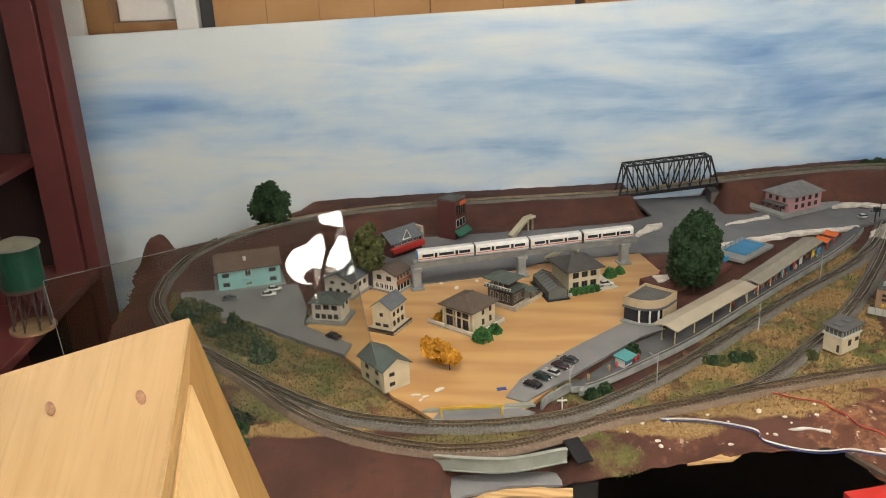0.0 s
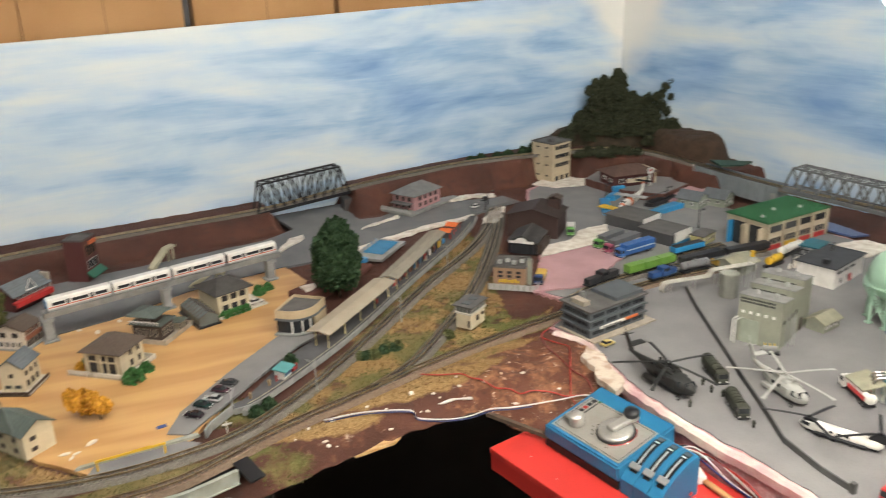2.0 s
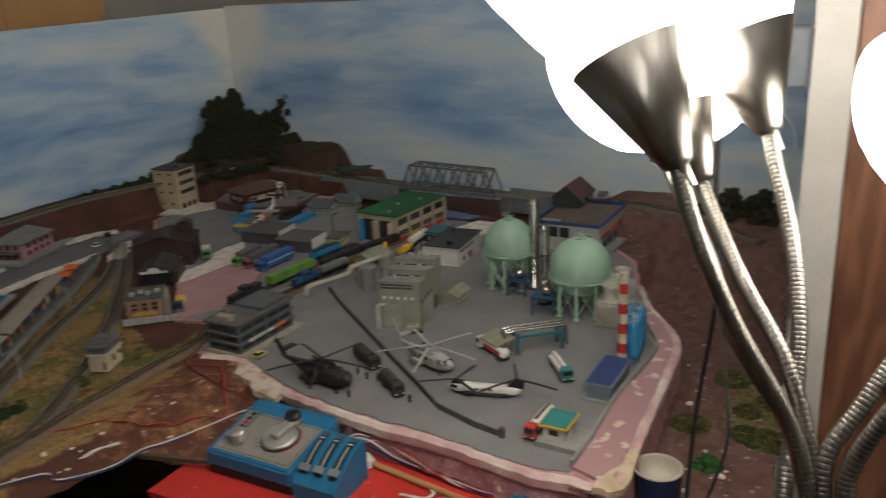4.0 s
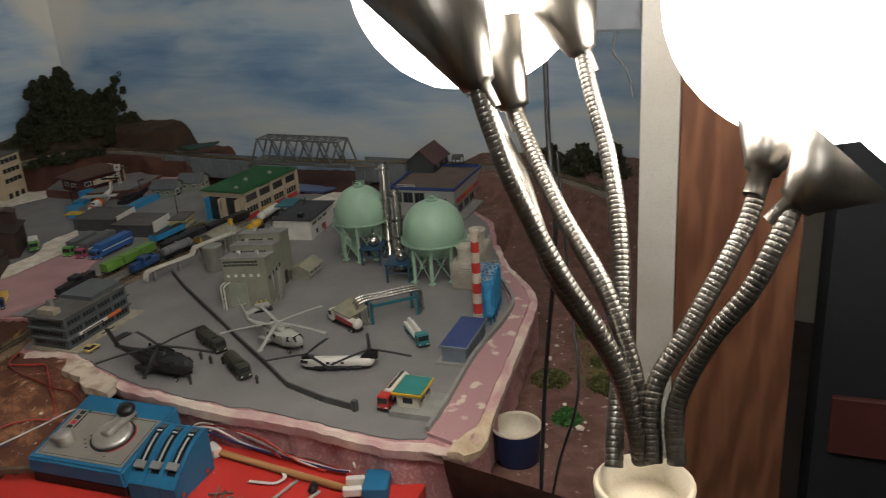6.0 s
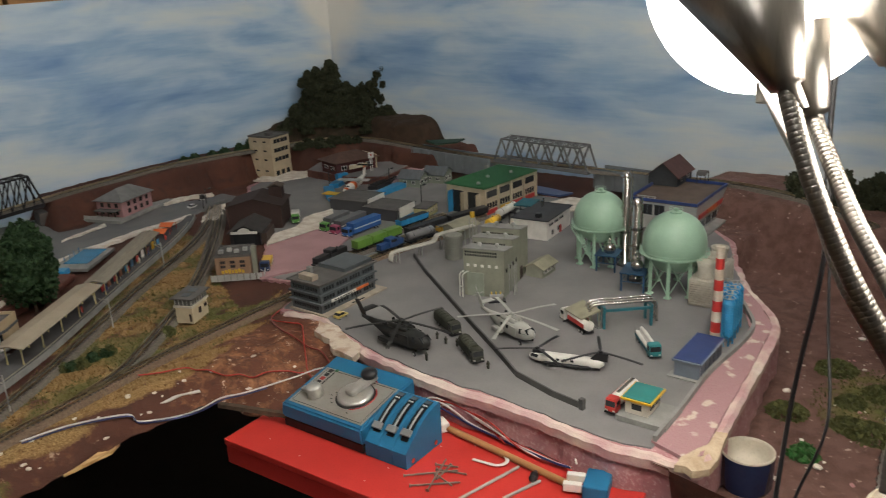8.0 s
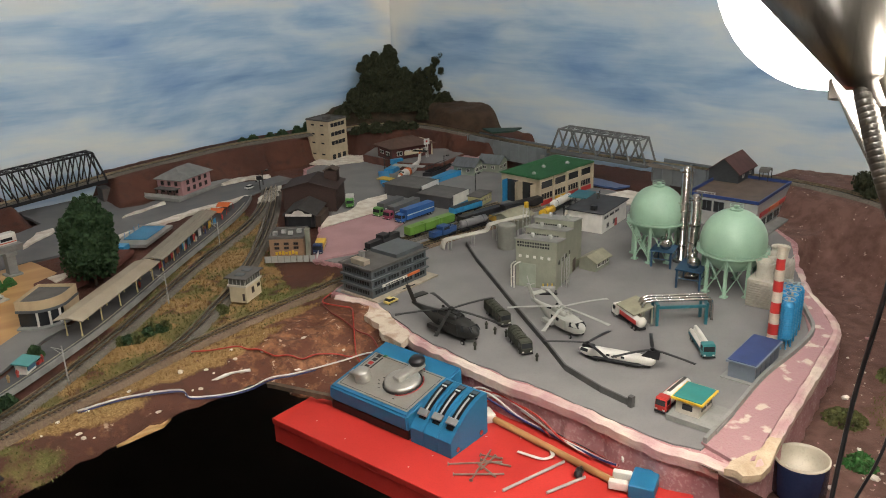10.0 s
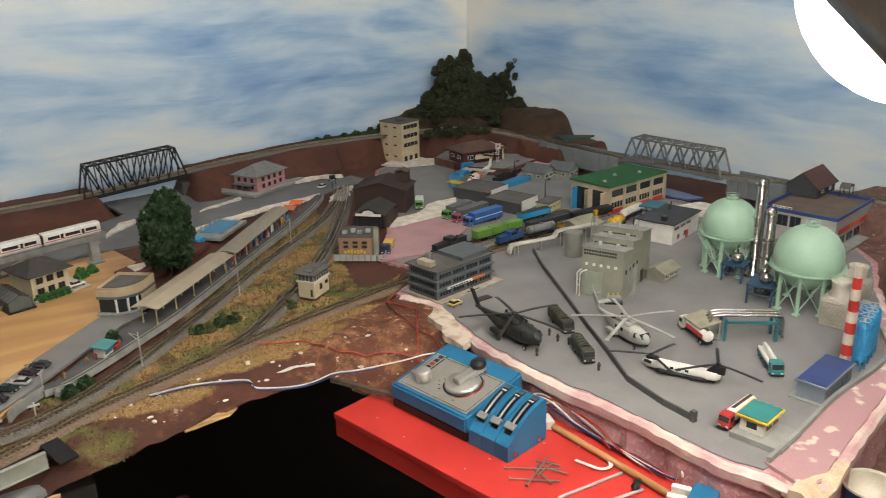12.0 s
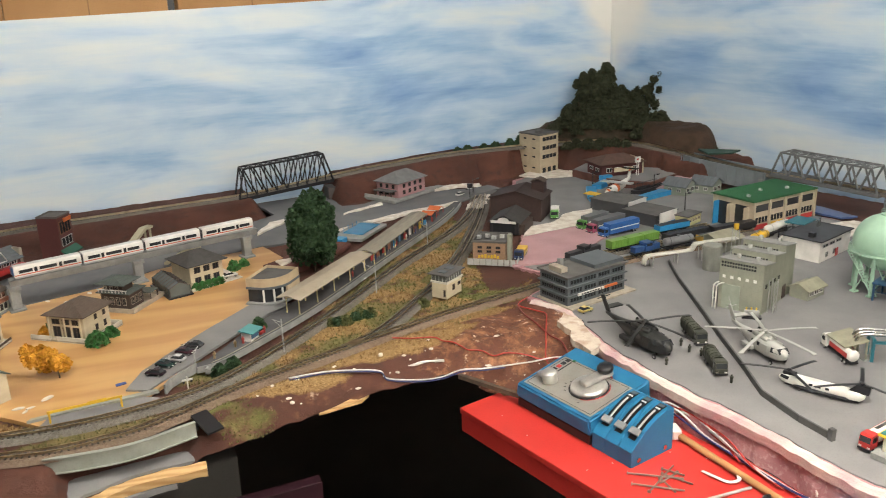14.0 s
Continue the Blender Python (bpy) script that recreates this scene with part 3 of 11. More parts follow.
        straw = np.maximum(straw, g * np.exp(-(((X - x) / rx) ** 2 + ((Y - y) / ry) ** 2) ** 2))
    for poly in (((0.25, 1.03), (0.60, 1.08), (0.80, 1.17), (0.84, 1.30), (0.93, 1.55), (0.95, 1.70), (0.85, 1.60), (0.60, 1.33), (0.40, 1.14)),
                 ((-0.46, 1.60), (-0.42, 1.35), (-0.20, 1.15), (0.05, 1.04), (0.09, 1.05), (0.02, 1.12), (-0.06, 1.25), (-0.15, 1.36), (-0.26, 1.41), (-0.40, 1.46)),
                 ((0.66, 1.06), (0.80, 1.12), (0.84, 1.115), (0.90, 1.20), (0.80, 1.155), (0.70, 1.10))):
        m = inside(X, Y, poly)
        green = np.maximum(green, m * (0.55 + 0.9 * tuft))
        straw = np.maximum(straw, m * (0.42 - 0.9 * tuft))
    bare = np.exp(-(((X - 0.74) / 0.15) ** 2 + ((Y - 1.0) / 0.095) ** 2) ** 2) * 1.1
    bare = np.maximum(bare, np.exp(-(((X - 0.45) / 0.16) ** 2 + ((Y - 0.99) / 0.035) ** 2) ** 2) * 0.42)
    # ground near the lamp, lightened in colour for the lamp's glare
    pale = np.maximum(deep * smooth(-X, -1.85, -1.7), smooth(X, 1.55, 1.64) * smooth(-Y, -1.0, -0.85))
    bare = np.maximum(bare, np.clip(0.30 + 0.5 * rough, 0, 0.6) * pale)
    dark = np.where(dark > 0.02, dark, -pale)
    return Z, green, straw, bare, dark


STEP = 0.0075
gx, gy = np.arange(-1.0, 2.0, STEP), np.arange(-0.1, BY - 0.003, STEP)
X, Y = np.meshgrid(gx, gy)
Z, GREEN, STRAW, BARE, DARK = ground(X, Y)
keep = Y >= front_edge(X) - 0.5 * STEP
keep &= (X - RB0.x) * (RB1.y - RB0.y) - (Y - RB0.y) * (RB1.x - RB0.x) >= 0
keep &= X > np.interp(Y, [1.0, 1.31, 1.43, 1.53, 1.69], [-0.45, -0.49, -0.525, -0.535, -0.58])
keep &= Y < np.interp(X, [-0.60, -0.575, -0.537, -0.48, -0.426, -0.376, -0.315, -0.277, -0.24], [1.66, 1.73, 1.80, 1.832, 1.872, 1.94, 1.98, 2.01, 2.2])
# the low ground ends at the timber post
def clear_of_post(x, y):
    return 1.037 * (y - 0.01) - 0.345 * (x - 0.26) > 0


keep &= clear_of_post(X, Y) | (X < 0.9)
# the near row follows the cut edge
for i in range(X.shape[1]):
    js = np.flatnonzero(keep[:, i])
    if len(js) and X[0, i] < 0.90 and js[0] > 0 and abs(Y[js[0], i] - front_edge(X[0, i])) < 2 * STEP:
        Y[js[0], i] = front_edge(X[0, i]) + 0.004 * noise.noise(Vector((X[0, i] * 40, 0, 3)))
idx = -np.ones(X.shape, int)
idx[keep] = np.arange(keep.sum())
quads = [(idx[j, i], idx[j, i + 1], idx[j + 1, i + 1], idx[j + 1, i]) for j in range(X.shape[0] - 1) for i in range(X.shape[1] - 1)
         if idx[j, i] >= 0 and idx[j, i + 1] >= 0 and idx[j + 1, i + 1] >= 0 and idx[j + 1, i] >= 0]
for j in range(X.shape[0] - 1):
    for i in range(X.shape[1] - 1):
        c = [v for v in (idx[j, i], idx[j, i + 1], idx[j + 1, i + 1], idx[j + 1, i]) if v >= 0]
        if len(c) == 3:
            quads.append(tuple(c))
me = bpy.data.meshes.new("ground")
me.from_pydata([tuple(p) for p in np.stack([X[keep], Y[keep], Z[keep]], 1)], [], [tuple(int(v) for v in q) for q in quads])
col = me.color_attributes.new("cover", "FLOAT_COLOR", "POINT")
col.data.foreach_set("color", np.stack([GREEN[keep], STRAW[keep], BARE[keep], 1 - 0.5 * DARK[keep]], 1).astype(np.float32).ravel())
for f in me.polygons:
    f.use_smooth = True
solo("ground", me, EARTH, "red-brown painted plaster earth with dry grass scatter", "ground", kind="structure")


def height(x, y):
    i, j = int(np.clip((x + 1.0) / STEP, 0, X.shape[1] - 1)), int(np.clip((y + 0.1) / STEP, 0, X.shape[0] - 1))
    return float(Z[j, i])


def slab(name, poly, z, thick, material, label, category, amp=0.003, seed=0.0, step=0.012):
    return panel(name, prism(B(), wobble(poly, amp, step, seed), z - thick, z), material, label, category)


bm = B()
sweep(bm, spline([(0.10, 0.898, -0.050), (0.134, 0.917, -0.049), (0.19, 0.936, -0.048), (0.275, 0.930, -0.046)], 0.004), [(-0.007, -0.008), (0.007, -0.008), (0.008, 0.004), (-0.006, 0.006)])
for v in bm.verts:
    v.co.z += 0.0025 * noise.noise(Vector((v.co.x * 30, v.co.y * 300, v.co.z * 200)))
panel("trim_front", bm, wood("split_pine_edge", (0.60, 0.40, 0.19), (0.42, 0.24, 0.09), 0, 60, 4), "rough split plywood edge under the girder bridge", "trim")
slab("trim_splinter", [(0.425, 0.966), (0.45, 0.974), (0.478, 0.986), (0.500, 0.984), (0.485, 0.972)], -0.030, 0.004, MATS["split_pine_edge"], "bare split plywood at the layout's front edge", "trim", 0.002)
slab("gully_floor", [(0.118, 0.915), (0.115, 1.0), (0.255, 1.0), (0.26, 0.942), (0.19, 0.943), (0.134, 0.926)], -0.0385, 0.004, GREY_PAINT, "grey painted floor of the gully under the bridge", "floor", 0.004, 4.0)
slab("foam_terrace", [(1.374, 1.85), (1.394, 1.693), (1.457, 1.617), (1.659, 1.697), (1.686, 1.833), (1.485, 1.936)], 0.0195, 0.024, mat("brown_painted_terrace", (0.13, 0.055, 0.04), (0.09, 0.036, 0.026), rough=0.8, scale=40), "brown painted foam terrace under the eatery", "terrace", 0.003, 3.0)
slab("road_terrace", [(1.37778, 1.8491), (1.3971799999999999, 1.69681), (1.4582899999999999, 1.62309), (1.6542299999999999, 1.70069), (1.6804199999999998, 1.8326099999999999), (1.48545, 1.9325199999999998)], 0.0201, 0.0005, GREY_PAINT, "grey painted top of the foam terrace", "road", 0.003, 3.0)
slab("pavement_town", TOWN, 0.0, 0.006, PLY, "bare plywood town board with dark grain", "board", 0.002)
slab("road_back", GREY_BACK, -0.001, 0.006, ASPHALT, "dark grey painted road surface", "road", 0.004, 2.0)
slab("road_lot", [(-0.43, 1.55), (-0.40, 1.45), (-0.26, 1.40), (-0.12, 1.29), (-0.06, 1.25), (-0.055, 1.29), (-0.15, 1.37), (-0.16, 1.45), (-0.20, 1.57)], 0.003, 0.008, GREY_PAINT, "grey painted lane and parking lot", "road", 0.003, 5.0)
slab("road_parking", [(0.195, 1.098), (0.222, 1.081), (0.33, 1.185), (0.425, 1.275), (0.47, 1.30), (0.43, 1.345), (0.405, 1.33), (0.306, 1.241), (0.22, 1.15)], 0.0025, 0.004, GREY_PAINT, "grey painted parking strip on the plywood", "road", 0.001, 8.0)
slab("road_gate", [(0.085, 1.035), (0.10, 1.062), (0.215, 1.066), (0.235, 1.05), (0.21, 1.036)], 0.003, 0.004, GREY_PAINT, "grey painted strip beside the track", "road", 0.002, 1.0)
# the yard: a foam slab, painted grey on top
panel("foam_base", prism(B(), wobble(YARD, 0.006, 0.012, 3.0), -0.074, -0.001), PINK_FOAM, "pink foam slab with rough cut edges", "board")
cx, cy = 1.25, 1.15
PAVED_CUT = [(0.908, 0.447), (1.015, 0.459), (1.13, 0.481), (1.266, 0.508), (1.357, 0.575), (1.46, 0.657)]
paved = [p for p in YARD if p not in FOAM_CUT]
k = paved.index((1.58, 0.74))
inner = [(x + (cx - x) * 0.022, y + (cy - y) * 0.022) for x, y in paved[:k] + PAVED_CUT + paved[k:]]
slab("road_yard", inner, 0.001, 0.003, GREY_PAINT, "smooth mid-grey painted yard surface", "road", 0.005, 11.0)
slab("foam_margin", [(0.918, 0.416), (0.938, 0.412), (1.047, 0.443), (1.17, 0.478), (1.285, 0.515), (1.338, 0.560), (1.392, 0.618), (1.375, 0.622), (1.335, 0.602), (1.30, 0.564), (1.26, 0.535), (1.20, 0.520), (1.10, 0.507), (1.0, 0.483), (0.925, 0.466)], 0.0036, 0.005,
     mat("scuffed_pink_foam", (0.36, 0.205, 0.215), (0.56, 0.47, 0.40), rough=0.85, scale=42, bump=0.6, lo=0.59, hi=0.66), "scuffed pink foam margin outside the kerb", "board", 0.002, 6.0)
# raw plaster rim along the cut edge
rim = [(0.845, 1.10), (0.872, 1.035), (0.853, 0.945), (0.846, 0.875), (0.857, 0.74), (0.873, 0.654), (0.883, 0.58), (0.888, 0.50), (0.905, 0.450), (0.913, 0.415), (0.938, 0.408), (1.047, 0.439), (1.17, 0.474), (1.287, 0.512), (1.343, 0.557), (1.397, 0.616), (1.47, 0.674)]
bm = B()
ln = spline([(x, y, -0.002) for x, y in rim], 0.003)
for i, p in enumerate(ln):
    p.z += 0.002 * noise.noise(p * 60)
sweep(bm, ln, [(-0.004, -0.006), (0.006, -0.012), (0.007, 0.0), (0.002, 0.0035), (-0.005, 0.0028)])
for v in bm.verts:
    v.co += Vector((noise.noise(v.co * 45), noise.noise(v.co * 45 + Vector((5, 0, 0))), 0.4 * noise.noise(v.co * 60))) * 0.0016
panel("trim_rim", bm, mat("pink_and_white_rim", (0.47, 0.29, 0.29), (0.66, 0.57, 0.49), rough=0.8, scale=17, bump=0.5, lo=0.40, hi=0.66), "chipped pink and white plaster rim", "trim")
slab("plaster_corner", [(0.835, 1.0), (0.862, 1.03), (0.868, 0.99), (0.856, 0.945), (0.847, 0.90), (0.822, 0.885), (0.815, 0.93), (0.832, 0.96)], 0.0022, 0.010, mat("cream_plaster", (0.60, 0.52, 0.42), (0.42, 0.30, 0.22), rough=0.85, scale=50, bump=0.7, lo=0.45, hi=0.62), "raw white plaster patch on the yard's corner", "plaster", 0.006, 4.0)
# bare foam road, white plaster strips
slab("road_pink", [(0.893, 1.262), (0.99, 1.238), (1.02, 1.25), (1.16, 1.345), (1.125, 1.425), (1.0, 1.415), (0.93, 1.315)], 0.0045, 0.004, PINK_ROAD, "bare pink foam loading yard", "road", 0.004, 6.0)
slab("road_white", [(1.0, 1.418), (1.125, 1.428), (1.19, 1.46), (1.235, 1.53), (1.16, 1.53), (1.11, 1.48), (1.04, 1.475)], 0.0042, 0.004, PLASTER, "white plaster apron", "road", 0.006, 7.0)
slab("road_tower", [(1.255, 1.93), (1.296, 1.868), (1.36, 1.850), (1.43, 1.846), (1.50, 1.81), (1.49, 1.86), (1.42, 1.94), (1.36, 1.99)], 0.0042, 0.004, PLASTER, "white plaster apron round the tower block", "road", 0.006, 9.0)
slab("road_pink_far", [(1.505, 1.62), (1.60, 1.69), (1.58, 1.75), (1.54, 1.74), (1.47, 1.64)], 0.0042, 0.004, PINK_ROAD, "bare pink foam lane", "road", 0.004, 12.0)
slab("road_white_far", [(1.47, 1.10), (1.64, 1.10), (1.63, 1.17), (1.55, 1.185), (1.43, 1.16), (1.38, 1.13)], 0.0042, 0.004, PLASTER, "white plaster apron beside the sheds", "road", 0.006, 14.0)
bm = prism(B(), wobble([(1.470, 1.628), (1.452, 1.560), (1.500, 1.566), (1.655, 1.655), (1.690, 1.730), (1.650, 1.735)], 0.003, 0.012, 21.0), -0.004, 0.0212)
for v in bm.verts:
    if v.co.z > 0:
        v.co.z = 0.0045 + 0.0175 * min(max((v.co.x - 1.46) / 0.13, 0), 1)
panel("road_ramp", bm, PINK_ROAD, "bare pink foam ramp beside the eatery terrace", "road")
slab("water", [(1.625, 1.20), (1.66, 1.19), (1.66, 1.40), (1.59, 1.41)], 0.0042, 0.004, mat("blue_paint_water", (0.07, 0.11, 0.24), rough=0.3, scale=9), "dull blue painted water strip", "water", 0.004, 15.0)
slab("riverbed", [(0.112, 0.905), (0.13, 0.96), (0.20, 0.965), (0.225, 0.945), (0.235, 0.930), (0.15, 0.920)], -0.056, 0.008, GREY_PAINT, "grey painted river bed under the girder bridge", "water", 0.004, 16.0)
slab("plaster_edge", [(0.60, 1.655), (0.70, 1.695), (0.85, 1.738), (1.0, 1.765), (1.0, 1.745), (0.86, 1.722), (0.72, 1.678), (0.62, 1.632)], 0.0035, 0.006, PLASTER, "raw white plaster along the road edge", "plaster", 0.009, 17.0)
slab("plaster_bank", [(0.97, 1.925), (1.0, 1.90), (1.06, 1.905), (1.12, 1.88), (1.125, 1.90), (1.06, 1.925), (1.02, 1.94)], 0.005, 0.006, PLASTER, "raw white plaster at the foot of the bank", "plaster", 0.012, 18.0, 0.006)
slab("plaster_foot", [(0.723, 1.812), (0.77, 1.820), (0.834, 1.842), (0.840, 1.860), (0.776, 1.836)], 0.003, 0.005, PLASTER, "raw white plaster at the foot of the bank", "plaster", 0.008, 23.0)
slab("plaster_corner_foot", [(0.505, 1.755), (0.538, 1.785), (0.588, 1.826), (0.588, 1.847), (0.553, 1.838), (0.525, 1.797)], 0.003, 0.005, PLASTER, "raw white plaster at the bank corner", "plaster", 0.006, 29.0)
slab("plaster_points", [(0.995, 1.69), (1.01, 1.72), (1.08, 1.79), (1.10, 1.785), (1.06, 1.72), (1.02, 1.67)], 0.003, 0.006, PLASTER, "raw white plaster between the tracks", "plaster", 0.007, 19.0)


# ---- tracks ----
def track(name, pts, label, wide=0.017, ballast=BALLAST):
    line = spline(pts, 0.006)
    ob = thing(name, Matrix.Identity(4), label, "track")
    bm = B()
    sweep(bm, line, [(-wide, -0.004), (wide, -0.004), (wide - 0.006, 0.0022), (-wide + 0.006, 0.0022)])
    part("ballast", bm, ballast, ob, "grey stone ballast")
    sl = B()
    for p, q in zip(line, line[1:]):
        d = q - p
        m = Matrix.Translation(p) @ pose(0, 0, 0, 0, 0, math.degrees(math.atan2(d.y, d.x)))
        vs = [sl.verts.new(m @ Vector(c)) for c in ((-0.0013, -0.0085, 0.0015), (0.0013, -0.0085, 0.0015), (0.0013, 0.0085, 0.0015), (-0.0013, 0.0085, 0.0015),
                                                    (-0.0011, -0.0083, 0.0034), (0.0011, -0.0083, 0.0034), (0.0011, 0.0083, 0.0034), (-0.0011, 0.0083, 0.0034))]
        for f in ((4, 5, 6, 7), (0, 1, 5, 4), (1, 2, 6, 5), (2, 3, 7, 6), (3, 0, 4, 7)):
            sl.faces.new([vs[k] for k in f])
    tagged(part("sleeper_bed", sl, SLEEPER, ob, "row of dark sleepers"), kind="stuff")
    for s in (-0.0047, 0.0047):
        bm = B()
        sweep(bm, line, [(s - 0.0006, 0.003), (s + 0.0006, 0.003), (s + 0.0006, 0.0056), (s - 0.0006, 0.0056)])
        part("rail", bm, RAIL, ob, "shiny metal rail")
    return ob


track("railway_track", [(x, y, z + 0.001) for x, y, z in BACK_LINE[3:]], "main line track on its raised bank, tarnished rails")
track("railway_track", [(-0.487, 1.62, 0.004), (-0.463, 1.50, 0.001), (-0.383, 1.366, 0), (-0.31, 1.294, 0), (-0.234, 1.222, 0), (-0.141, 1.139, 0), (-0.045, 1.072, 0), (0.038, 1.043, 0), (0.118, 1.03, 0), (0.20, 1.032, 0),
                        (0.28, 1.049, 0), (0.36, 1.094, 0), (0.462, 1.174, 0), (0.588, 1.283, 0), (0.728, 1.405, 0), (0.88, 1.53, 0), (0.98, 1.645, 0), (1.06, 1.775, 0), (1.12, 1.86, 0.0)],
      "inner curved track along the platform, grey ballast")
track("railway_track", [(-0.27, 1.25, 0), (-0.192, 1.172, 0), (-0.134, 1.108, 0), (-0.073, 1.052, 0), (-0.005, 1.01, 0), (0.058, 0.985, 0), (0.118, 0.972, 0), (0.193, 0.976, 0), (0.25, 0.996, 0), (0.328, 1.030, 0), (0.41, 1.055, 0),
                        (0.53, 1.088, 0), (0.63, 1.11, 0), (0.70, 1.122, 0), (0.786, 1.136, 0), (0.879, 1.152, 0), (0.979, 1.172, 0.002), (1.067, 1.187, 0.003), (1.204, 1.192, 0.003), (1.340, 1.182, 0.003)],
      "outer track along the front edge, brown ballast", ballast=mat("brown_ballast", (0.165, 0.115, 0.075), (0.11, 0.072, 0.048), rough=0.85, scale=300, bump=0.6, fine=900, c=(0.29, 0.24, 0.18)))
track("railway_track", [(0.50, 1.082, 0.0005), (0.57, 1.115, 0.0005), (0.654, 1.186, 0), (0.745, 1.272, 0), (0.84, 1.385, 0), (0.93, 1.517, 0), (1.01, 1.65, 0), (1.06, 1.745, 0.0), (1.11, 1.845, 0.0)], "branch track between grassy banks")
track("railway_track", [(0.939, 1.197, 0.004), (1.023, 1.229, 0.004), (1.140, 1.240, 0.004), (1.272, 1.228, 0.004), (1.408, 1.216, 0.004)], "goods siding in the yard")
track("railway_track", [(1.155, 1.250, 0.004), (1.194, 1.281, 0.004), (1.272, 1.286, 0.004), (1.360, 1.290, 0.004)], "second goods siding in the yard")


# ---- bench under the yard, red lid box ----
bm = B()
box(bm, 0, 0, -0.0585, 0.50, 0.222, -0.05, 0.001)
panel_red = mat("red_painted_board", (0.50, 0.035, 0.028), (0.42, 0.028, 0.022), rough=0.45, scale=12, bump=0.04)
redb = thing("red_box", at(0.6185, 0.9044, 0, -76.5), "bright red painted wooden box under the controller", "box")
part("lid", bm, panel_red, redb)
part("side_wall", box(B(), 0.001, 0.002, -0.085, 0.499, 0.010, -0.0586), panel_red, redb)
part("side_wall", box(B(), 0.001, 0.212, -0.085, 0.499, 0.220, -0.0586), panel_red, redb)
part("end_wall", box(B(), 0.001, 0.0102, -0.085, 0.009, 0.2118, -0.0586), panel_red, redb)
part("end_wall", box(B(), 0.491, 0.0102, -0.085, 0.499, 0.2118, -0.0586), panel_red, redb)


# ---- buildings ----
WIN = {}


def win_mesh(w, h, bar, mull):
    key = (round(w, 4), round(h, 4), bar, mull)
    if key not in WIN:
        f, p = B(), B()
        t = 0.0007
        box(f, -w / 2, -t, -h / 2, w / 2, t, -h / 2 + bar)
        box(f, -w / 2, -t, h / 2 - bar, w / 2, t, h / 2)
        box(f, -w / 2, -t, -h / 2 + bar, -w / 2 + bar, t, h / 2 - bar)
        box(f, w / 2 - bar, -t, -h / 2 + bar, w / 2, t, h / 2 - bar)
        for k in range(1, mull + 1):
            u = -w / 2 + w * k / (mull + 1)
            box(f, u - bar / 2, -t, -h / 2 + bar, u + bar / 2, t, h / 2 - bar)
        box(p, -w / 2 + bar * 0.8, -0.0003, -h / 2 + bar * 0.8, w / 2 - bar * 0.8, 0.0003, h / 2 - bar * 0.8)
        WIN[key] = (mesh_of(f, "window"), mesh_of(p, "pane"))
    return WIN[key]


def face_m(L, W, face, u, z):
    return {"front": at(u, -0.0002, z, 0), "right": at(L + 0.0002, u, z, 90), "left": at(-0.0002, u, z, -90), "back": at(u, W + 0.0002, z, 180)}[face]


def windows(ob, L, W, face, n, z, w, h, u0=0.08, u1=0.92, fm=None, pm=None, bar=0.0009, mull=1, name="window"):
    span = L if face in ("front", "back") else W
    for k in range(n):
        u = span * (u0 + (u1 - u0) * (k + 0.5) / n)
        fmesh, pmesh = win_mesh(w, h, bar, mull)
        key = (fmesh.name, (fm or WHITE).name)
        if key not in WIN:
            c = fmesh.copy()
            c.materials.append(fm or WHITE)
            WIN[key] = c
        key2 = (pmesh.name, (pm or DARKGLASS).name, "p")
        if key2 not in WIN:
            c = pmesh.copy()
            c.materials.append(pm or DARKGLASS)
            WIN[key2] = c
        f = part(name, WIN[key], None, ob, "", face_m(L, W, face, u, z))
        part("pane", WIN[key2], None, f)


def gable(bm, L, W, z, rh, o, th, axis):
    """Two roof slopes with an overhang o and thickness th."""
    if axis == "x":
        prof = [(-o, z - rh * o / (W / 2)), (W / 2, z + rh), (W + o, z - rh * o / (W / 2)), (W + o, z - rh * o / (W / 2) + th), (W / 2, z + rh + th), (-o, z - rh * o / (W / 2) + th)]
        side_prism(bm, prof, -o, L + o, Matrix(((0, 1, 0, 0), (1, 0, 0, 0), (0, 0, 1, 0), (0, 0, 0, 1))))
    else:
        prof = [(-o, z - rh * o / (L / 2)), (L / 2, z + rh), (L + o, z - rh * o / (L / 2)), (L + o, z - rh * o / (L / 2) + th), (L / 2, z + rh + th), (-o, z - rh * o / (L / 2) + th)]
        side_prism(bm, prof, -o, W + o)
    return bm


def hip(bm, L, W, z, rh, o, ridge):
    """A hipped roof: eaves with an overhang, a ridge along x of the given length."""
    e = [bm.verts.new(c) for c in ((-o, -o, z), (L + o, -o, z), (L + o, W + o, z), (-o, W + o, z))]
    e2 = [bm.verts.new(v.co - Vector((0, 0, 0.0012))) for v in e]
    a, b = bm.verts.new(((L - ridge) / 2, W / 2, z + rh)), bm.verts.new(((L + ridge) / 2, W / 2, z + rh))
    bm.faces.new((e[0], e[1], b, a))
    bm.faces.new((e[1], e[2], b))
    bm.faces.new((e[2], e[3], a, b))
    bm.faces.new((e[3], e[0], a))
    bm.faces.new(e2[::-1])
    for k in range(4):
        bm.faces.new((e2[k], e2[(k + 1) % 4], e[(k + 1) % 4], e[k]))
    return bm


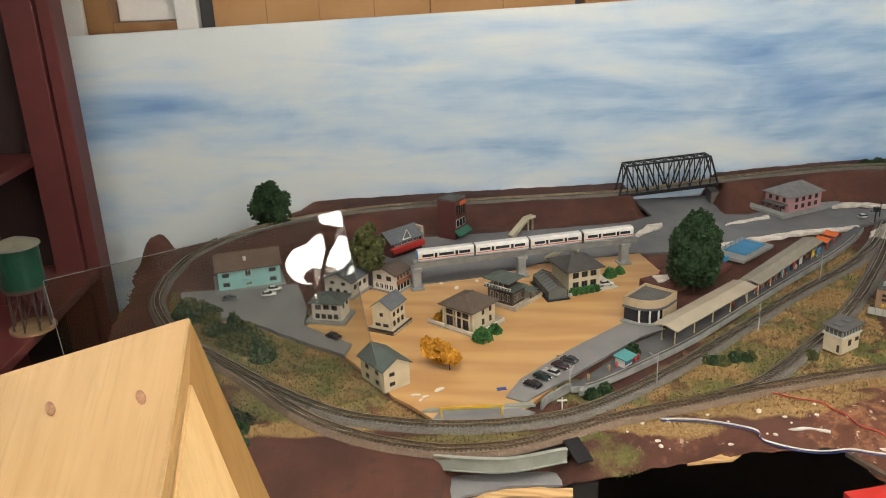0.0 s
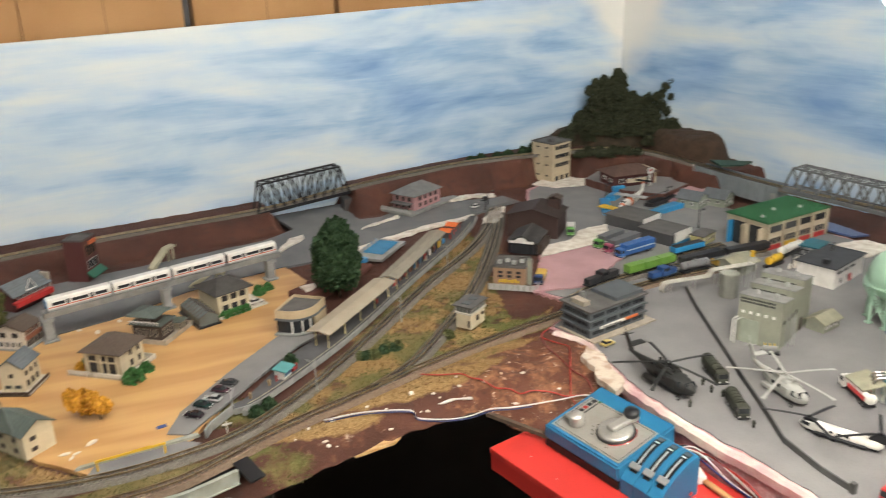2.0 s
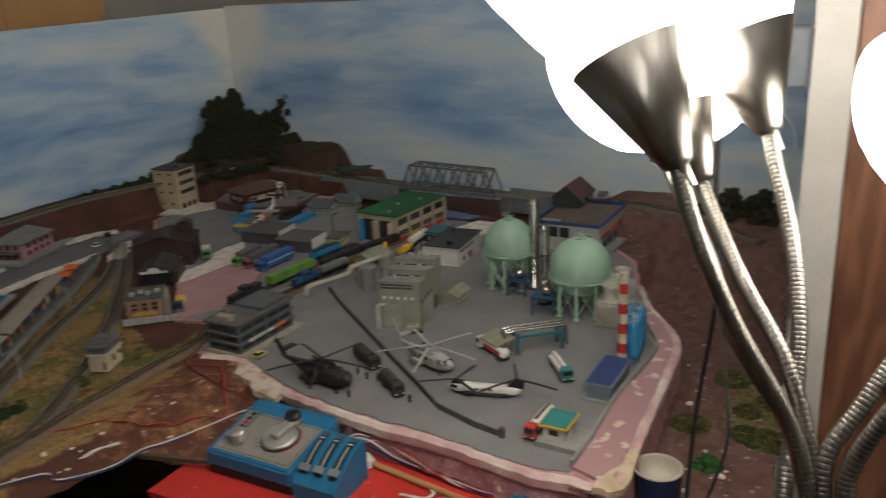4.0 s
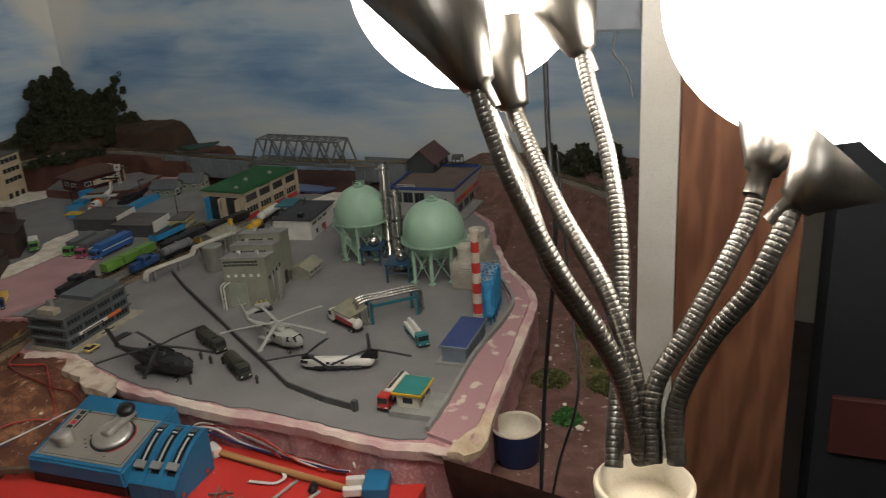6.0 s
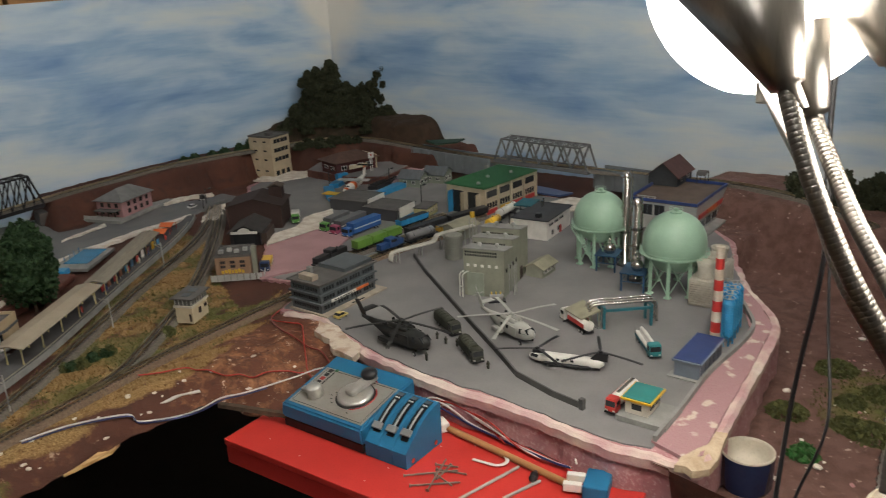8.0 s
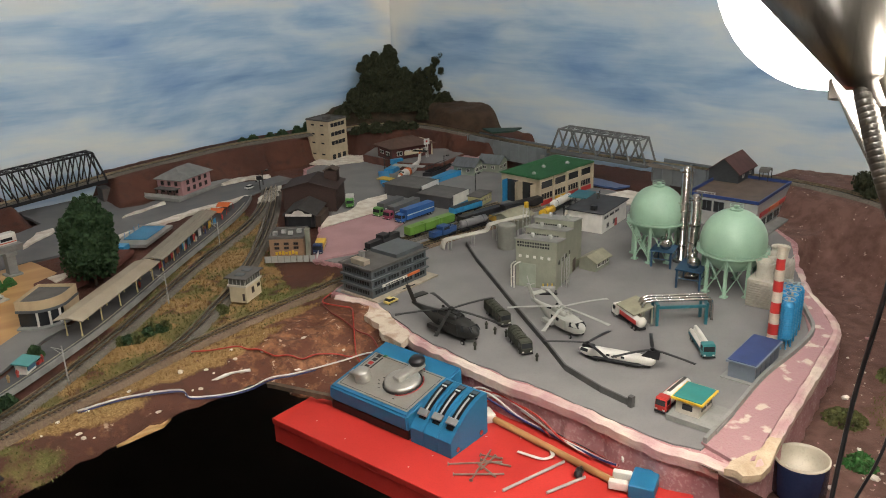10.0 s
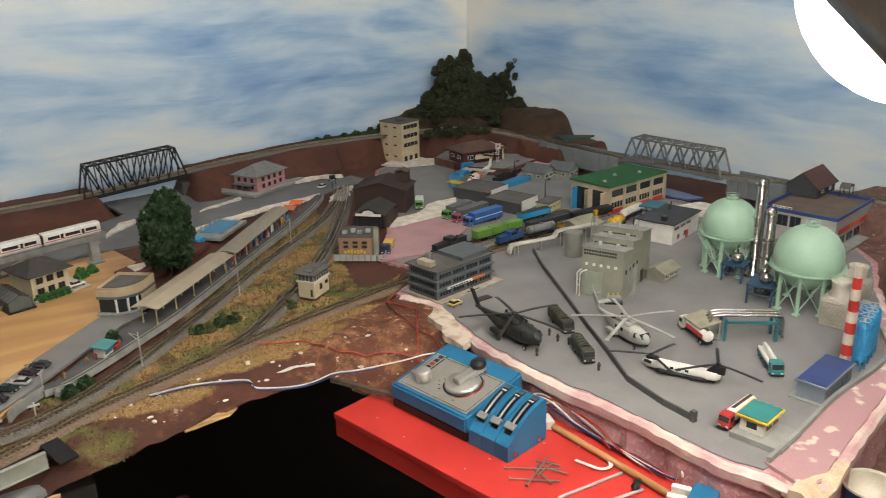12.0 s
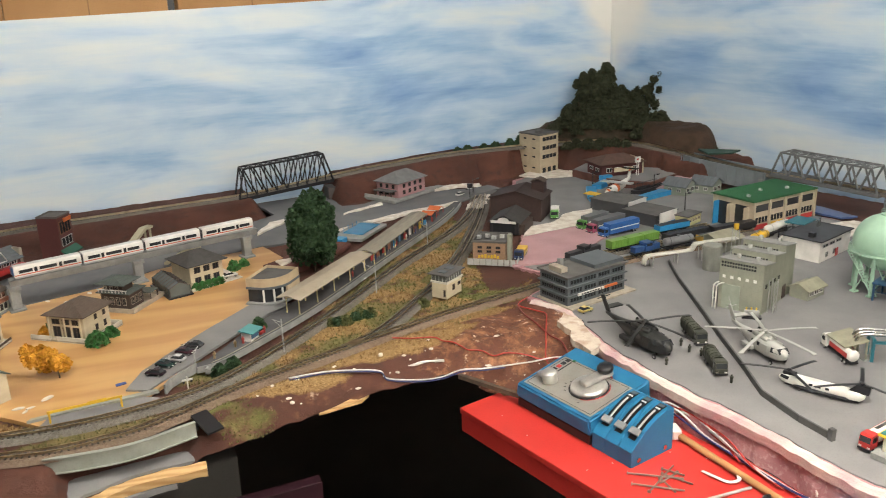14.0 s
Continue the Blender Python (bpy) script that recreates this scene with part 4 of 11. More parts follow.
def building(name, label, cat, x, y, a, L, W, H, roof, wall, cover, z=0.0, rh=0.015, o=0.003, plinth=None, ridge=None, group=""):
    """A body on its corner at x, y turned by a; the roof is flat, gable_x, gable_y or hip."""
    ob = thing(name, at(x, y, z, a), label, cat, group)
    z0 = 0.0
    if plinth:
        px0, py0, px1, py1, ph, pm = plinth
        part("plinth", box(B(), px0, py0, 0.0003, px1, py1, ph, 0.0006), pm, ob, "low base slab")
        z0 = ph
    bm = B()
    if roof == "gable_x":
        side_prism(bm, [(0, z0), (W, z0), (W, H), (W / 2, H + rh), (0, H)], 0, L, Matrix(((0, 1, 0, 0), (1, 0, 0, 0), (0, 0, 1, 0), (0, 0, 0, 1))))
    elif roof == "gable_y":
        side_prism(bm, [(0, z0), (L, z0), (L, H), (L / 2, H + rh), (0, H)], 0, W)
    else:
        box(bm, 0, 0, z0, L, W, H, 0.0004)
    part("wall", bm, wall, ob)
    bm = B()
    if roof == "flat":
        t = 0.0022
        box(bm, -o, -o, H, L + o, W + o, H + 0.0012)
        for c in ((-o, -o, L + o, t - o), (-o, W + o - t, L + o, W + o), (-o, t - o, t - o, W + o - t), (L + o - t, t - o, L + o, W + o - t)):
            box(bm, c[0], c[1], H + 0.0012, c[2], c[3], H + rh)
    elif roof == "hip":
        hip(bm, L, W, H, rh, o, ridge if ridge is not None else L * 0.4)
    else:
        gable(bm, L, W, H, rh, o, 0.0016, roof[-1])
    part("roof", bm, cover, ob)
    return ob


CREAM = plastic("cream_wall", (0.56, 0.48, 0.33), 0.6)
OFFWHITE = plastic("offwhite_wall", (0.58, 0.54, 0.46), 0.6)
SLATE = mat("slate_grey_roof", (0.115, 0.13, 0.14), (0.085, 0.095, 0.10), rough=0.6, scale=60, bump=0.1, stretch=(1, 6, 1))
BROWNROOF = mat("brown_tile_roof", (0.095, 0.07, 0.052), (0.07, 0.05, 0.038), rough=0.65, scale=90, bump=0.2, stretch=(1, 5, 1))
GREENROOF = mat("green_grey_roof", (0.085, 0.105, 0.092), (0.058, 0.072, 0.064), rough=0.65, scale=70, bump=0.15, stretch=(1, 5, 1))
DARKWOOD = plastic("dark_brown_wood", (0.055, 0.036, 0.027), 0.6)
REDBRICK = mat("dark_red_brick", (0.095, 0.028, 0.024), (0.07, 0.02, 0.018), rough=0.7, scale=250, bump=0.25, stretch=(1, 1, 3))
PINKWALL = plastic("dusty_pink_wall", (0.42, 0.235, 0.235), 0.65)
STONE = mat("beige_stone", (0.36, 0.31, 0.24), (0.28, 0.24, 0.19), rough=0.75, scale=80, bump=0.15)
BLUEGREY = plastic("blue_grey_wall", (0.088, 0.10, 0.108), 0.55)
BLUEGREY_D = plastic("dark_blue_grey", (0.07, 0.085, 0.095), 0.55)
OLIVEGREY = mat("olive_grey_wall", (0.25, 0.255, 0.20), (0.21, 0.215, 0.17), rough=0.65, scale=50, bump=0.08)
MINT = plastic("pale_green_paint", (0.31, 0.47, 0.35), 0.35, var=0.92)
STEELBLUE = plastic("dark_blue_steel", (0.022, 0.065, 0.125), 0.45)
TEAL = plastic("teal_paint", (0.02, 0.12, 0.15), 0.45)
CYAN = plastic("bright_blue_plastic", (0.028, 0.235, 0.46), 0.4)
RED = plastic("red_plastic", (0.45, 0.035, 0.03), 0.4)
ORANGE = plastic("orange_plastic", (0.60, 0.13, 0.03), 0.4)
YELLOW = plastic("yellow_plastic", (0.65, 0.40, 0.03), 0.4)
GREENP = plastic("green_roof_plastic", (0.028, 0.125, 0.045), 0.5)
TURQ = plastic("turquoise_wall", (0.27, 0.50, 0.50), 0.6)
GREYROOF = mat("grey_roof_sheet", (0.105, 0.10, 0.095), (0.075, 0.072, 0.068), rough=0.75, scale=45, bump=0.12)
LIGHTGREY = plastic("light_grey_plastic", (0.36, 0.36, 0.34), 0.55)
WHITEP = plastic("white_plastic", (0.68, 0.66, 0.61), 0.4)


def hedge(x, y, r, h, material, name="bush", label="small green foam bush", seed=1, z=0.0):
    """A low clump of foliage: many small leaves on an uneven mound."""
    rnd = random.Random(seed)
    bm = B()
    for k in range(int(160 + r * 12000)):
        u, v = rnd.random() * 6.2832, rnd.random()
        rr = r * math.sqrt(rnd.random())
        hh = h * (1 - (rr / r) ** 2) * (0.35 + 0.65 * rnd.random())
        c = Vector((rr * math.cos(u), rr * math.sin(u), hh))
        s = 0.0022 + 0.0018 * rnd.random()
        q = Euler((rnd.random() * 6, rnd.random() * 6, rnd.random() * 6)).to_matrix()
        vs = [bm.verts.new(c + q @ Vector(d) * s) for d in ((-1, -0.6, 0), (1, -0.6, 0.3), (0.6, 0.9, 0), (-0.8, 0.7, -0.3))]
        bm.faces.new(vs)
    return solo(name, bm, material, label, "bush", at(x, y, z))


def resize(ob, sx, sy, sz, cx=0.0, cy=0.0):
    ob.matrix_world = ob.matrix_world @ Matrix.Translation((cx, cy, 0)) @ Matrix.Diagonal((sx, sy, sz, 1)) @ Matrix.Translation((-cx, -cy, 0))


# --- town houses ---
def porch_wall(ob, x0, y0, x1, y1, h, m, name="garden_wall", z=0.0):
    part(name, box(B(), x0, y0, z, x1, y1, z + h, 0.0003), m, ob)


h = building("house", "cream two-storey house with grey gable roof at the town's edge", "house", 0.016, 1.124, 36, 0.046, 0.066, 0.038, "gable_y", CREAM, GREENROOF, rh=0.013, o=0.004)
windows(h, 0.046, 0.066, "front", 1, 0.027, 0.009, 0.006, 0.12, 0.5, fm=DARKWOOD)
windows(h, 0.046, 0.066, "front", 1, 0.011, 0.009, 0.006, 0.12, 0.5, fm=DARKWOOD)
windows(h, 0.046, 0.066, "left", 2, 0.027, 0.008, 0.007, fm=DARKWOOD)
windows(h, 0.046, 0.066, "left", 2, 0.011, 0.008, 0.007, fm=DARKWOOD)
part("stair_frame", box(B(), 0.047, 0.004, 0.001, 0.0485, 0.02, 0.036), DARKWOOD, h)

h = building("house", "small cream house with slate-grey gable roof on a white plinth", "house", 0.013, 1.326, 62, 0.066, 0.046, 0.048, "gable_x", CREAM, SLATE, rh=0.014, o=0.004, plinth=(-0.009, -0.010, 0.078, 0.056, 0.005, OFFWHITE))
windows(h, 0.066, 0.046, "left", 1, 0.034, 0.008, 0.007, 0.3, 0.7, fm=DARKWOOD)
windows(h, 0.066, 0.046, "left", 2, 0.014, 0.013, 0.006, fm=GREENROOF)
windows(h, 0.066, 0.046, "front", 3, 0.034, 0.008, 0.008, fm=DARKWOOD)
windows(h, 0.066, 0.046, "front", 3, 0.016, 0.009, 0.010, fm=DARKWOOD)
porch_wall(h, -0.009, -0.010, 0.078, -0.008, 0.008, DARKWOOD)
porch_wall(h, -0.009, -0.008, -0.007, 0.056, 0.008, DARKWOOD)
resize(h, 0.74, 0.80, 0.95, 0.0, 0.02)

h = building("house", "large cream house with brown hipped roof and walled garden", "house", 0.150, 1.300, 49, 0.082, 0.085, 0.048, "hip", CREAM, BROWNROOF, rh=0.020, o=0.009, ridge=0.03, plinth=(-0.012, -0.018, 0.096, 0.125, 0.004, STONE))
windows(h, 0.082, 0.085, "front", 2, 0.036, 0.008, 0.010, 0.3, 0.95, fm=DARKWOOD)
windows(h, 0.082, 0.085, "front", 2, 0.016, 0.008, 0.012, 0.3, 0.95, fm=DARKWOOD)
windows(h, 0.082, 0.085, "left", 3, 0.035, 0.018, 0.010, fm=DARKWOOD)
windows(h, 0.082, 0.085, "left", 3, 0.016, 0.018, 0.020, fm=DARKWOOD)
for yy in (0.004, 0.042, 0.08):
    part("post", box(B(), -0.006, yy, 0.004, -0.003, yy + 0.003, 0.046), CREAM, h)
for c in ((-0.012, -0.018, 0.096, -0.015), (-0.012, -0.015, -0.009, 0.06), (0.093, -0.015, 0.096, 0.05), (-0.012, 0.075, -0.009, 0.125)):
    porch_wall(h, *c, 0.010, OFFWHITE)
resize(h, 0.76, 0.76, 0.88, 0.03, 0.03)
hedge(0.165, 1.290, 0.017, 0.020, FOLIAGE_BRIGHT, seed=3, z=0.003)
hedge(0.187, 1.315, 0.011, 0.013, FOLIAGE_BRIGHT, seed=4, z=0.003)
hedge(0.098, 1.375, 0.011, 0.016, FOLIAGE_BRIGHT, seed=5, z=0.003)
hedge(0.090, 1.368, 0.009, 0.014, FOLIAGE_YELLOW, label="small yellow foam bush", seed=6, z=0.003)

h = building("house", "dark timber two-storey house with green-grey roofs and white rail", "house", 0.215, 1.395, 49, 0.052, 0.075, 0.030, "flat", DARKWOOD, GREENROOF, rh=0.0016, o=0.007, plinth=(-0.016, -0.020, 0.105, 0.09, 0.003, STONE))
part("upper_storey", box(B(), 0.008, 0.02, 0.031, 0.046, 0.07, 0.046), DARKWOOD, h)
part("upper_roof", hip(B(), 0.056, 0.066, 0.046, 0.008, 0.007, 0.02), GREENROOF, h, m=at(-0.001, 0.012))
windows(h, 0.052, 0.075, "front", 3, 0.016, 0.010, 0.014, fm=STONE)
windows(h, 0.052, 0.075, "left", 4, 0.016, 0.010, 0.014, fm=STONE)
for k in range(3):
    windows(h, 0.052, 0.075, "left", 1, 0.039, 0.008, 0.007, 0.28 + 0.2 * k, 0.5 + 0.2 * k, fm=STONE)
for k in range(9):
    part("rail_post", box(B(), -0.006, 0.002 + 0.009 * k, 0.031, -0.005, 0.0035 + 0.009 * k, 0.036), WHITEP, h)
part("handrail", box(B(), -0.0065, 0.0, 0.036, -0.0045, 0.078, 0.0372), WHITEP, h)
part("annex_roof", box(B(), 0.055, -0.018, 0.018, 0.088, 0.03, 0.0196), GREENROOF, h)
for xx, yy in ((0.057, -0.016), (0.085, -0.016), (0.057, 0.027), (0.085, 0.027)):
    part("post", box(B(), xx, yy, 0.003, xx + 0.002, yy + 0.002, 0.018), DARKWOOD, h)
for c in ((-0.016, -0.020, 0.105, -0.018), (-0.016, -0.018, -0.014, 0.09), (0.103, -0.018, 0.105, 0.09)):
    porch_wall(h, *c, 0.008, STONE)
resize(h, 0.74, 0.74, 1.02, 0.075, 0.03)

# glasshouse
ob = thing("greenhouse", at(0.29, 1.437, 0.0005, 12), "long dark-framed greenhouse with glazed gable roof", "greenhouse")
part("base", box(B(), -0.004, -0.004, 0, 0.040, 0.094, 0.003), BLACK, ob)
part("glazing", side_prism(B(), [(0, 0.003), (0.036, 0.003), (0.036, 0.018), (0.018, 0.027), (0, 0.018)], 0.0, 0.09), plastic("smoky_glazing", (0.10, 0.115, 0.11), 0.15), ob)
for k in range(8):
    yy = 0.0126 * k
    bm = B()
    for p, q in (((-0.0006, yy, 0.003), (-0.0006, yy, 0.018)), ((-0.0006, yy, 0.018), (0.018, yy, 0.0277)), ((0.018, yy, 0.0277), (0.0366, yy, 0.018)), ((0.0366, yy, 0.018), (0.0366, yy, 0.003))):
        rod(bm, p, q, 0.0006, 4)
    part("rib", bm, DARKWOOD, ob)

h = building("house", "cream house with dark hipped roof, hedge and driveway", "house", 0.330, 1.472, 18, 0.066, 0.072, 0.044, "hip", CREAM, mat("dark_slate_roof", (0.055, 0.052, 0.048), rough=0.7, scale=90, bump=0.2), rh=0.018, o=0.008, ridge=0.02, plinth=(-0.006, -0.016, 0.096, 0.082, 0.003, OFFWHITE))
for zz in (0.033, 0.014):
    windows(h, 0.066, 0.072, "front", 3, zz, 0.012, 0.011, fm=DARKWOOD)
    windows(h, 0.066, 0.072, "right", 2, zz, 0.010, 0.010, fm=DARKWOOD)
porch_wall(h, -0.006, -0.016, 0.06, -0.014, 0.006, OFFWHITE)
for k in range(5):
    hedge(0.338 + 0.011 * k, 1.464 + 0.0035 * k, 0.0075, 0.009, FOLIAGE_BRIGHT, seed=10 + k, z=0.003)
hedge(0.418, 1.545, 0.012, 0.02, FOLIAGE_BRIGHT, seed=17, z=0.0)
hedge(0.44, 1.56, 0.010, 0.014, FOLIAGE_BRIGHT, seed=18, z=0.0)

h = building("house", "white two-storey house with brown roof and orange balcony side", "house", 0.004, 1.500, 55, 0.047, 0.055, 0.038, "gable_x", OFFWHITE, BROWNROOF, rh=0.010, o=0.004, plinth=(-0.003, -0.005, 0.053, 0.058, 0.003, CONCRETE))
windows(h, 0.047, 0.055, "left", 2, 0.029, 0.011, 0.009, fm=DARKWOOD)
windows(h, 0.047, 0.055, "left", 4, 0.012, 0.009, 0.011, fm=WHITEP)
part("balcony", box(B(), 0.003, -0.004, 0.019, 0.045, -0.0004, 0.026), plastic("terracotta_panel", (0.26, 0.10, 0.055), 0.6), h)
windows(h, 0.047, 0.055, "front", 4, 0.031, 0.007, 0.008, fm=plastic("terracotta_panel", (0.26, 0.10, 0.055), 0.6))
windows(h, 0.047, 0.055, "front", 4, 0.011, 0.007, 0.011, fm=DARKWOOD)

h = building("house", "white house with grey-green hipped roof behind the clear pane", "house", -0.083, 1.374, 76, 0.042, 0.055, 0.040, "hip", OFFWHITE, GREENROOF, rh=0.011, o=0.005, ridge=0.015, plinth=(-0.007, -0.008, 0.052, 0.066, 0.006, CONCRETE))
windows(h, 0.042, 0.055, "left", 3, 0.031, 0.010, 0.009, fm=DARKWOOD)
windows(h, 0.042, 0.055, "left", 4, 0.014, 0.008, 0.009, fm=DARKWOOD)
part("balcony", box(B(), -0.005, 0.012, 0.020, -0.0005, 0.034, 0.027), OFFWHITE, h)
windows(h, 0.042, 0.055, "front", 2, 0.031, 0.008, 0.009, fm=DARKWOOD)
h = building("house", "white gabled house with grey roof near the road", "house", -0.080, 1.487, 62, 0.06, 0.06, 0.034, "gable_x", OFFWHITE, SLATE, rh=0.014, o=0.004, plinth=(-0.005, -0.006, 0.066, 0.066, 0.003, CONCRETE))
windows(h, 0.06, 0.06, "left", 2, 0.028, 0.008, 0.006, fm=DARKWOOD)
windows(h, 0.06, 0.06, "left", 3, 0.012, 0.008, 0.008, fm=DARKWOOD)
windows(h, 0.06, 0.06, "front", 3, 0.020, 0.008, 0.009, fm=DARKWOOD)

h = building("apartment_house", "turquoise two-storey apartment house with brown roof", "house", -0.352, 1.545, 16, 0.120, 0.085, 0.045, "gable_x", TURQ, mat("brown_flat_roof", (0.14, 0.09, 0.065), rough=0.7, scale=40, bump=0.08), rh=0.020, o=0.005, plinth=(-0.008, -0.008, 0.128, 0.09, 0.004, CONCRETE))
for zz in (0.034, 0.015):
    windows(h, 0.12, 0.085, "front", 1, zz, 0.013, 0.008, 0.03, 0.22, fm=DARKWOOD)
    windows(h, 0.12, 0.085, "front", 1, zz, 0.013, 0.008, 0.78, 0.97, fm=DARKWOOD)
    windows(h, 0.12, 0.085, "front", 1, zz, 0.012, 0.013, 0.38, 0.58, fm=WHITEP)
bm = B()
box(bm, 0.046, -0.006, 0.016, 0.062, -0.0005, 0.024)
part("stair_landing", bm, TURQ, h)
part("roof_hatch", box(B(), 0.052, 0.016, 0.053, 0.058, 0.022, 0.062), WHITEP, h)

# cafe with the curved front
ob = thing("cafe_building", at(0.452, 1.297, 0.0028, 47), "beige flat-roofed cafe with curved glazed corner", "building")
BEIGE = plastic("beige_wall_plastic", (0.47, 0.36, 0.225), 0.6)
arc = [(0.0, 0.062)] + [(0.042 - 0.042 * math.cos(t) - 0.0, 0.042 - 0.042 * math.sin(t) - 0.0) for t in [math.radians(a) for a in range(0, 91, 10)]] + [(0.075, 0.0), (0.075, 0.062)]
part("base_slab", prism(B(), [(x * 1.1 - 0.006, y * 1.1 - 0.006) for x, y in arc], 0.0, 0.003), CONCRETE, ob)
part("glazing", prism(B(), [(0.003 + x * 0.93, 0.003 + y * 0.93) for x, y in arc], 0.003, 0.026), DARKGLASS, ob)
part("upper_wall", prism(B(), arc, 0.026, 0.040), BEIGE, ob)
part("fascia", prism(B(), [(x * 1.02 - 0.0008, y * 1.02 - 0.0008) for x, y in arc], 0.0262, 0.0305), BLUEGREY, ob, "blue-grey curved sign band")
part("side_wall", box(B(), 0.030, -0.0006, 0.003, 0.0752, 0.003, 0.0262), BEIGE, ob)
part("roof", prism(B(), [(0.003 + x * 0.92, 0.003 + y * 0.92) for x, y in arc], 0.0401, 0.0408), GREYROOF, ob)
for x0, y0, x1, y1 in ((0.0, 0.060, 0.075, 0.062), (0.073, 0.0, 0.075, 0.060), (0.042, 0.0, 0.073, 0.002), (0.0, 0.042, 0.002, 0.060)):
    part("parapet", box(B(), x0, y0, 0.0401, x1, y1, 0.045), BEIGE, ob)
for t0, t1 in ((0, 30), (30, 60), (60, 90)):
    bm = B()
    pts = [(0.042 - r * math.cos(math.radians(a)), 0.042 - r * math.sin(math.radians(a))) for r, rng in ((0.042, (t0, t1)), (0.040, (t1, t0))) for a in (rng[0], (rng[0] + rng[1]) / 2, rng[1])]
    part("parapet", prism(bm, pts, 0.0401, 0.045), BEIGE, ob)
for a in (15, 40, 62, 85):
    t = math.radians(a)
    part("column", lathe(B(), [(0.0018, 0.003), (0.0018, 0.0262)], 8, Matrix.Translation((0.042 - 0.041 * math.cos(t), 0.042 - 0.041 * math.sin(t), 0))), WHITEP, ob)
windows(ob, 0.075, 0.062, "front", 2, 0.014, 0.009, 0.006, 0.5, 0.95, fm=BEIGE)

# narrow dark brick building with a green awning
h = building("shop_building", "narrow dark red brick shop with green awning", "building", 0.115, 1.800, 57, 0.05, 0.045, 0.088, "flat", REDBRICK, GREYROOF, rh=0.004, o=0.0)
windows(h, 0.05, 0.045, "front", 1, 0.066, 0.040, 0.026, 0.0, 1.0, fm=mat("timber_front", (0.19, 0.075, 0.03)), mull=3)
windows(h, 0.05, 0.045, "front", 1, 0.036, 0.038, 0.018, 0.0, 1.0, fm=LIGHTGREY, mull=2)
part("awning", side_prism(B(), [(-0.014, 0.012), (0.0, 0.022), (0.0, 0.018), (-0.014, 0.009)], -0.002, 0.054, at(0, 0, 0, 0) @ Matrix(((0, 1, 0, 0), (1, 0, 0, 0), (0, 0, 1, 0), (0, 0, 0, 1)))), plastic("green_awning", (0.02, 0.10, 0.06), 0.5), h)
part("sign", box(B(), 0.02, -0.0035, 0.076, 0.046, -0.0012, 0.084), ORANGE, h)

h = building("restaurant_building", "red-fronted timber restaurant with dark gabled roof", "building", -0.02, 1.70, 42, 0.085, 0.05, 0.034, "gable_x", REDBRICK, SLATE, rh=0.018, o=0.005)
part("awning", box(B(), -0.004, -0.012, 0.018, 0.085, 0.0, 0.022), RED, h)
part("canopy_band", box(B(), -0.004, -0.0125, 0.012, 0.085, -0.0105, 0.018), RED, h)
bm = B()
for p, q in (((0.03, -0.002, 0.034), (0.042, -0.002, 0.055)), ((0.042, -0.002, 0.055), (0.054, -0.002, 0.034)), ((0.03, -0.002, 0.034), (0.054, -0.002, 0.034))):
    rod(bm, p, q, 0.001, 5)
part("gable_trim", bm, WHITEP, h)
windows(h, 0.085, 0.05, "front", 4, 0.027, 0.014, 0.008, fm=WHITEP)
part("chimney_wall", box(B(), 0.0855, 0.0, 0.0, 0.092, 0.03, 0.05), STONE, h)

# footbridge stairs
for x, y, a in ((0.245, 1.80, 40), (0.300, 1.655, -35)):
    ob = thing("footbridge_stair", at(x, y, -0.001, a), "cream concrete covered footbridge stair", "stairs", "footbridge stairs")
    part("flight", side_prism(B(), [(0, 0.0), (0.008, 0.0), (0.052, 0.03), (0.075, 0.03), (0.075, 0.035), (0.050, 0.035), (0.0, 0.005)], 0, 0.016), plastic("pale_concrete_cream", (0.42, 0.39, 0.27), 0.7), ob)
    for px in (0.056, 0.071):
        part("post", box(B(), px, 0.006, 0.0, px + 0.003, 0.010, 0.031), MATS["pale_concrete_cream"], ob)

# pink station house
h = building("station_house", "dusty pink two-storey station house with grey hipped roof", "building", 0.882, 1.853, 27, 0.104, 0.07, 0.044, "hip", PINKWALL, mat("grey_hip_roof", (0.19, 0.19, 0.185), rough=0.7, scale=60, bump=0.1), rh=0.022, o=0.006, ridge=0.045, plinth=(-0.028, -0.012, 0.165, 0.09, 0.007, CONCRETE))
part("porch_roof", box(B(), -0.022, 0.004, 0.024, -0.0005, 0.062, 0.0262), GREYROOF, h)
for yy in (0.006, 0.024, 0.042, 0.058):
    part("porch_post", box(B(), -0.020, yy, 0.007, -0.018, yy + 0.002, 0.024), DARKWOOD, h)
part("porch_rail", box(B(), -0.0265, -0.010, 0.007, -0.0255, 0.088, 0.015), LIGHTGREY, h)
for zz in (0.034, 0.018):
    windows(h, 0.098, 0.07, "front", 4, zz, 0.009, 0.010, 0.12, 0.98, fm=DARKWOOD)
    windows(h, 0.098, 0.07, "left", 3, zz, 0.008, 0.010, fm=DARKWOOD)

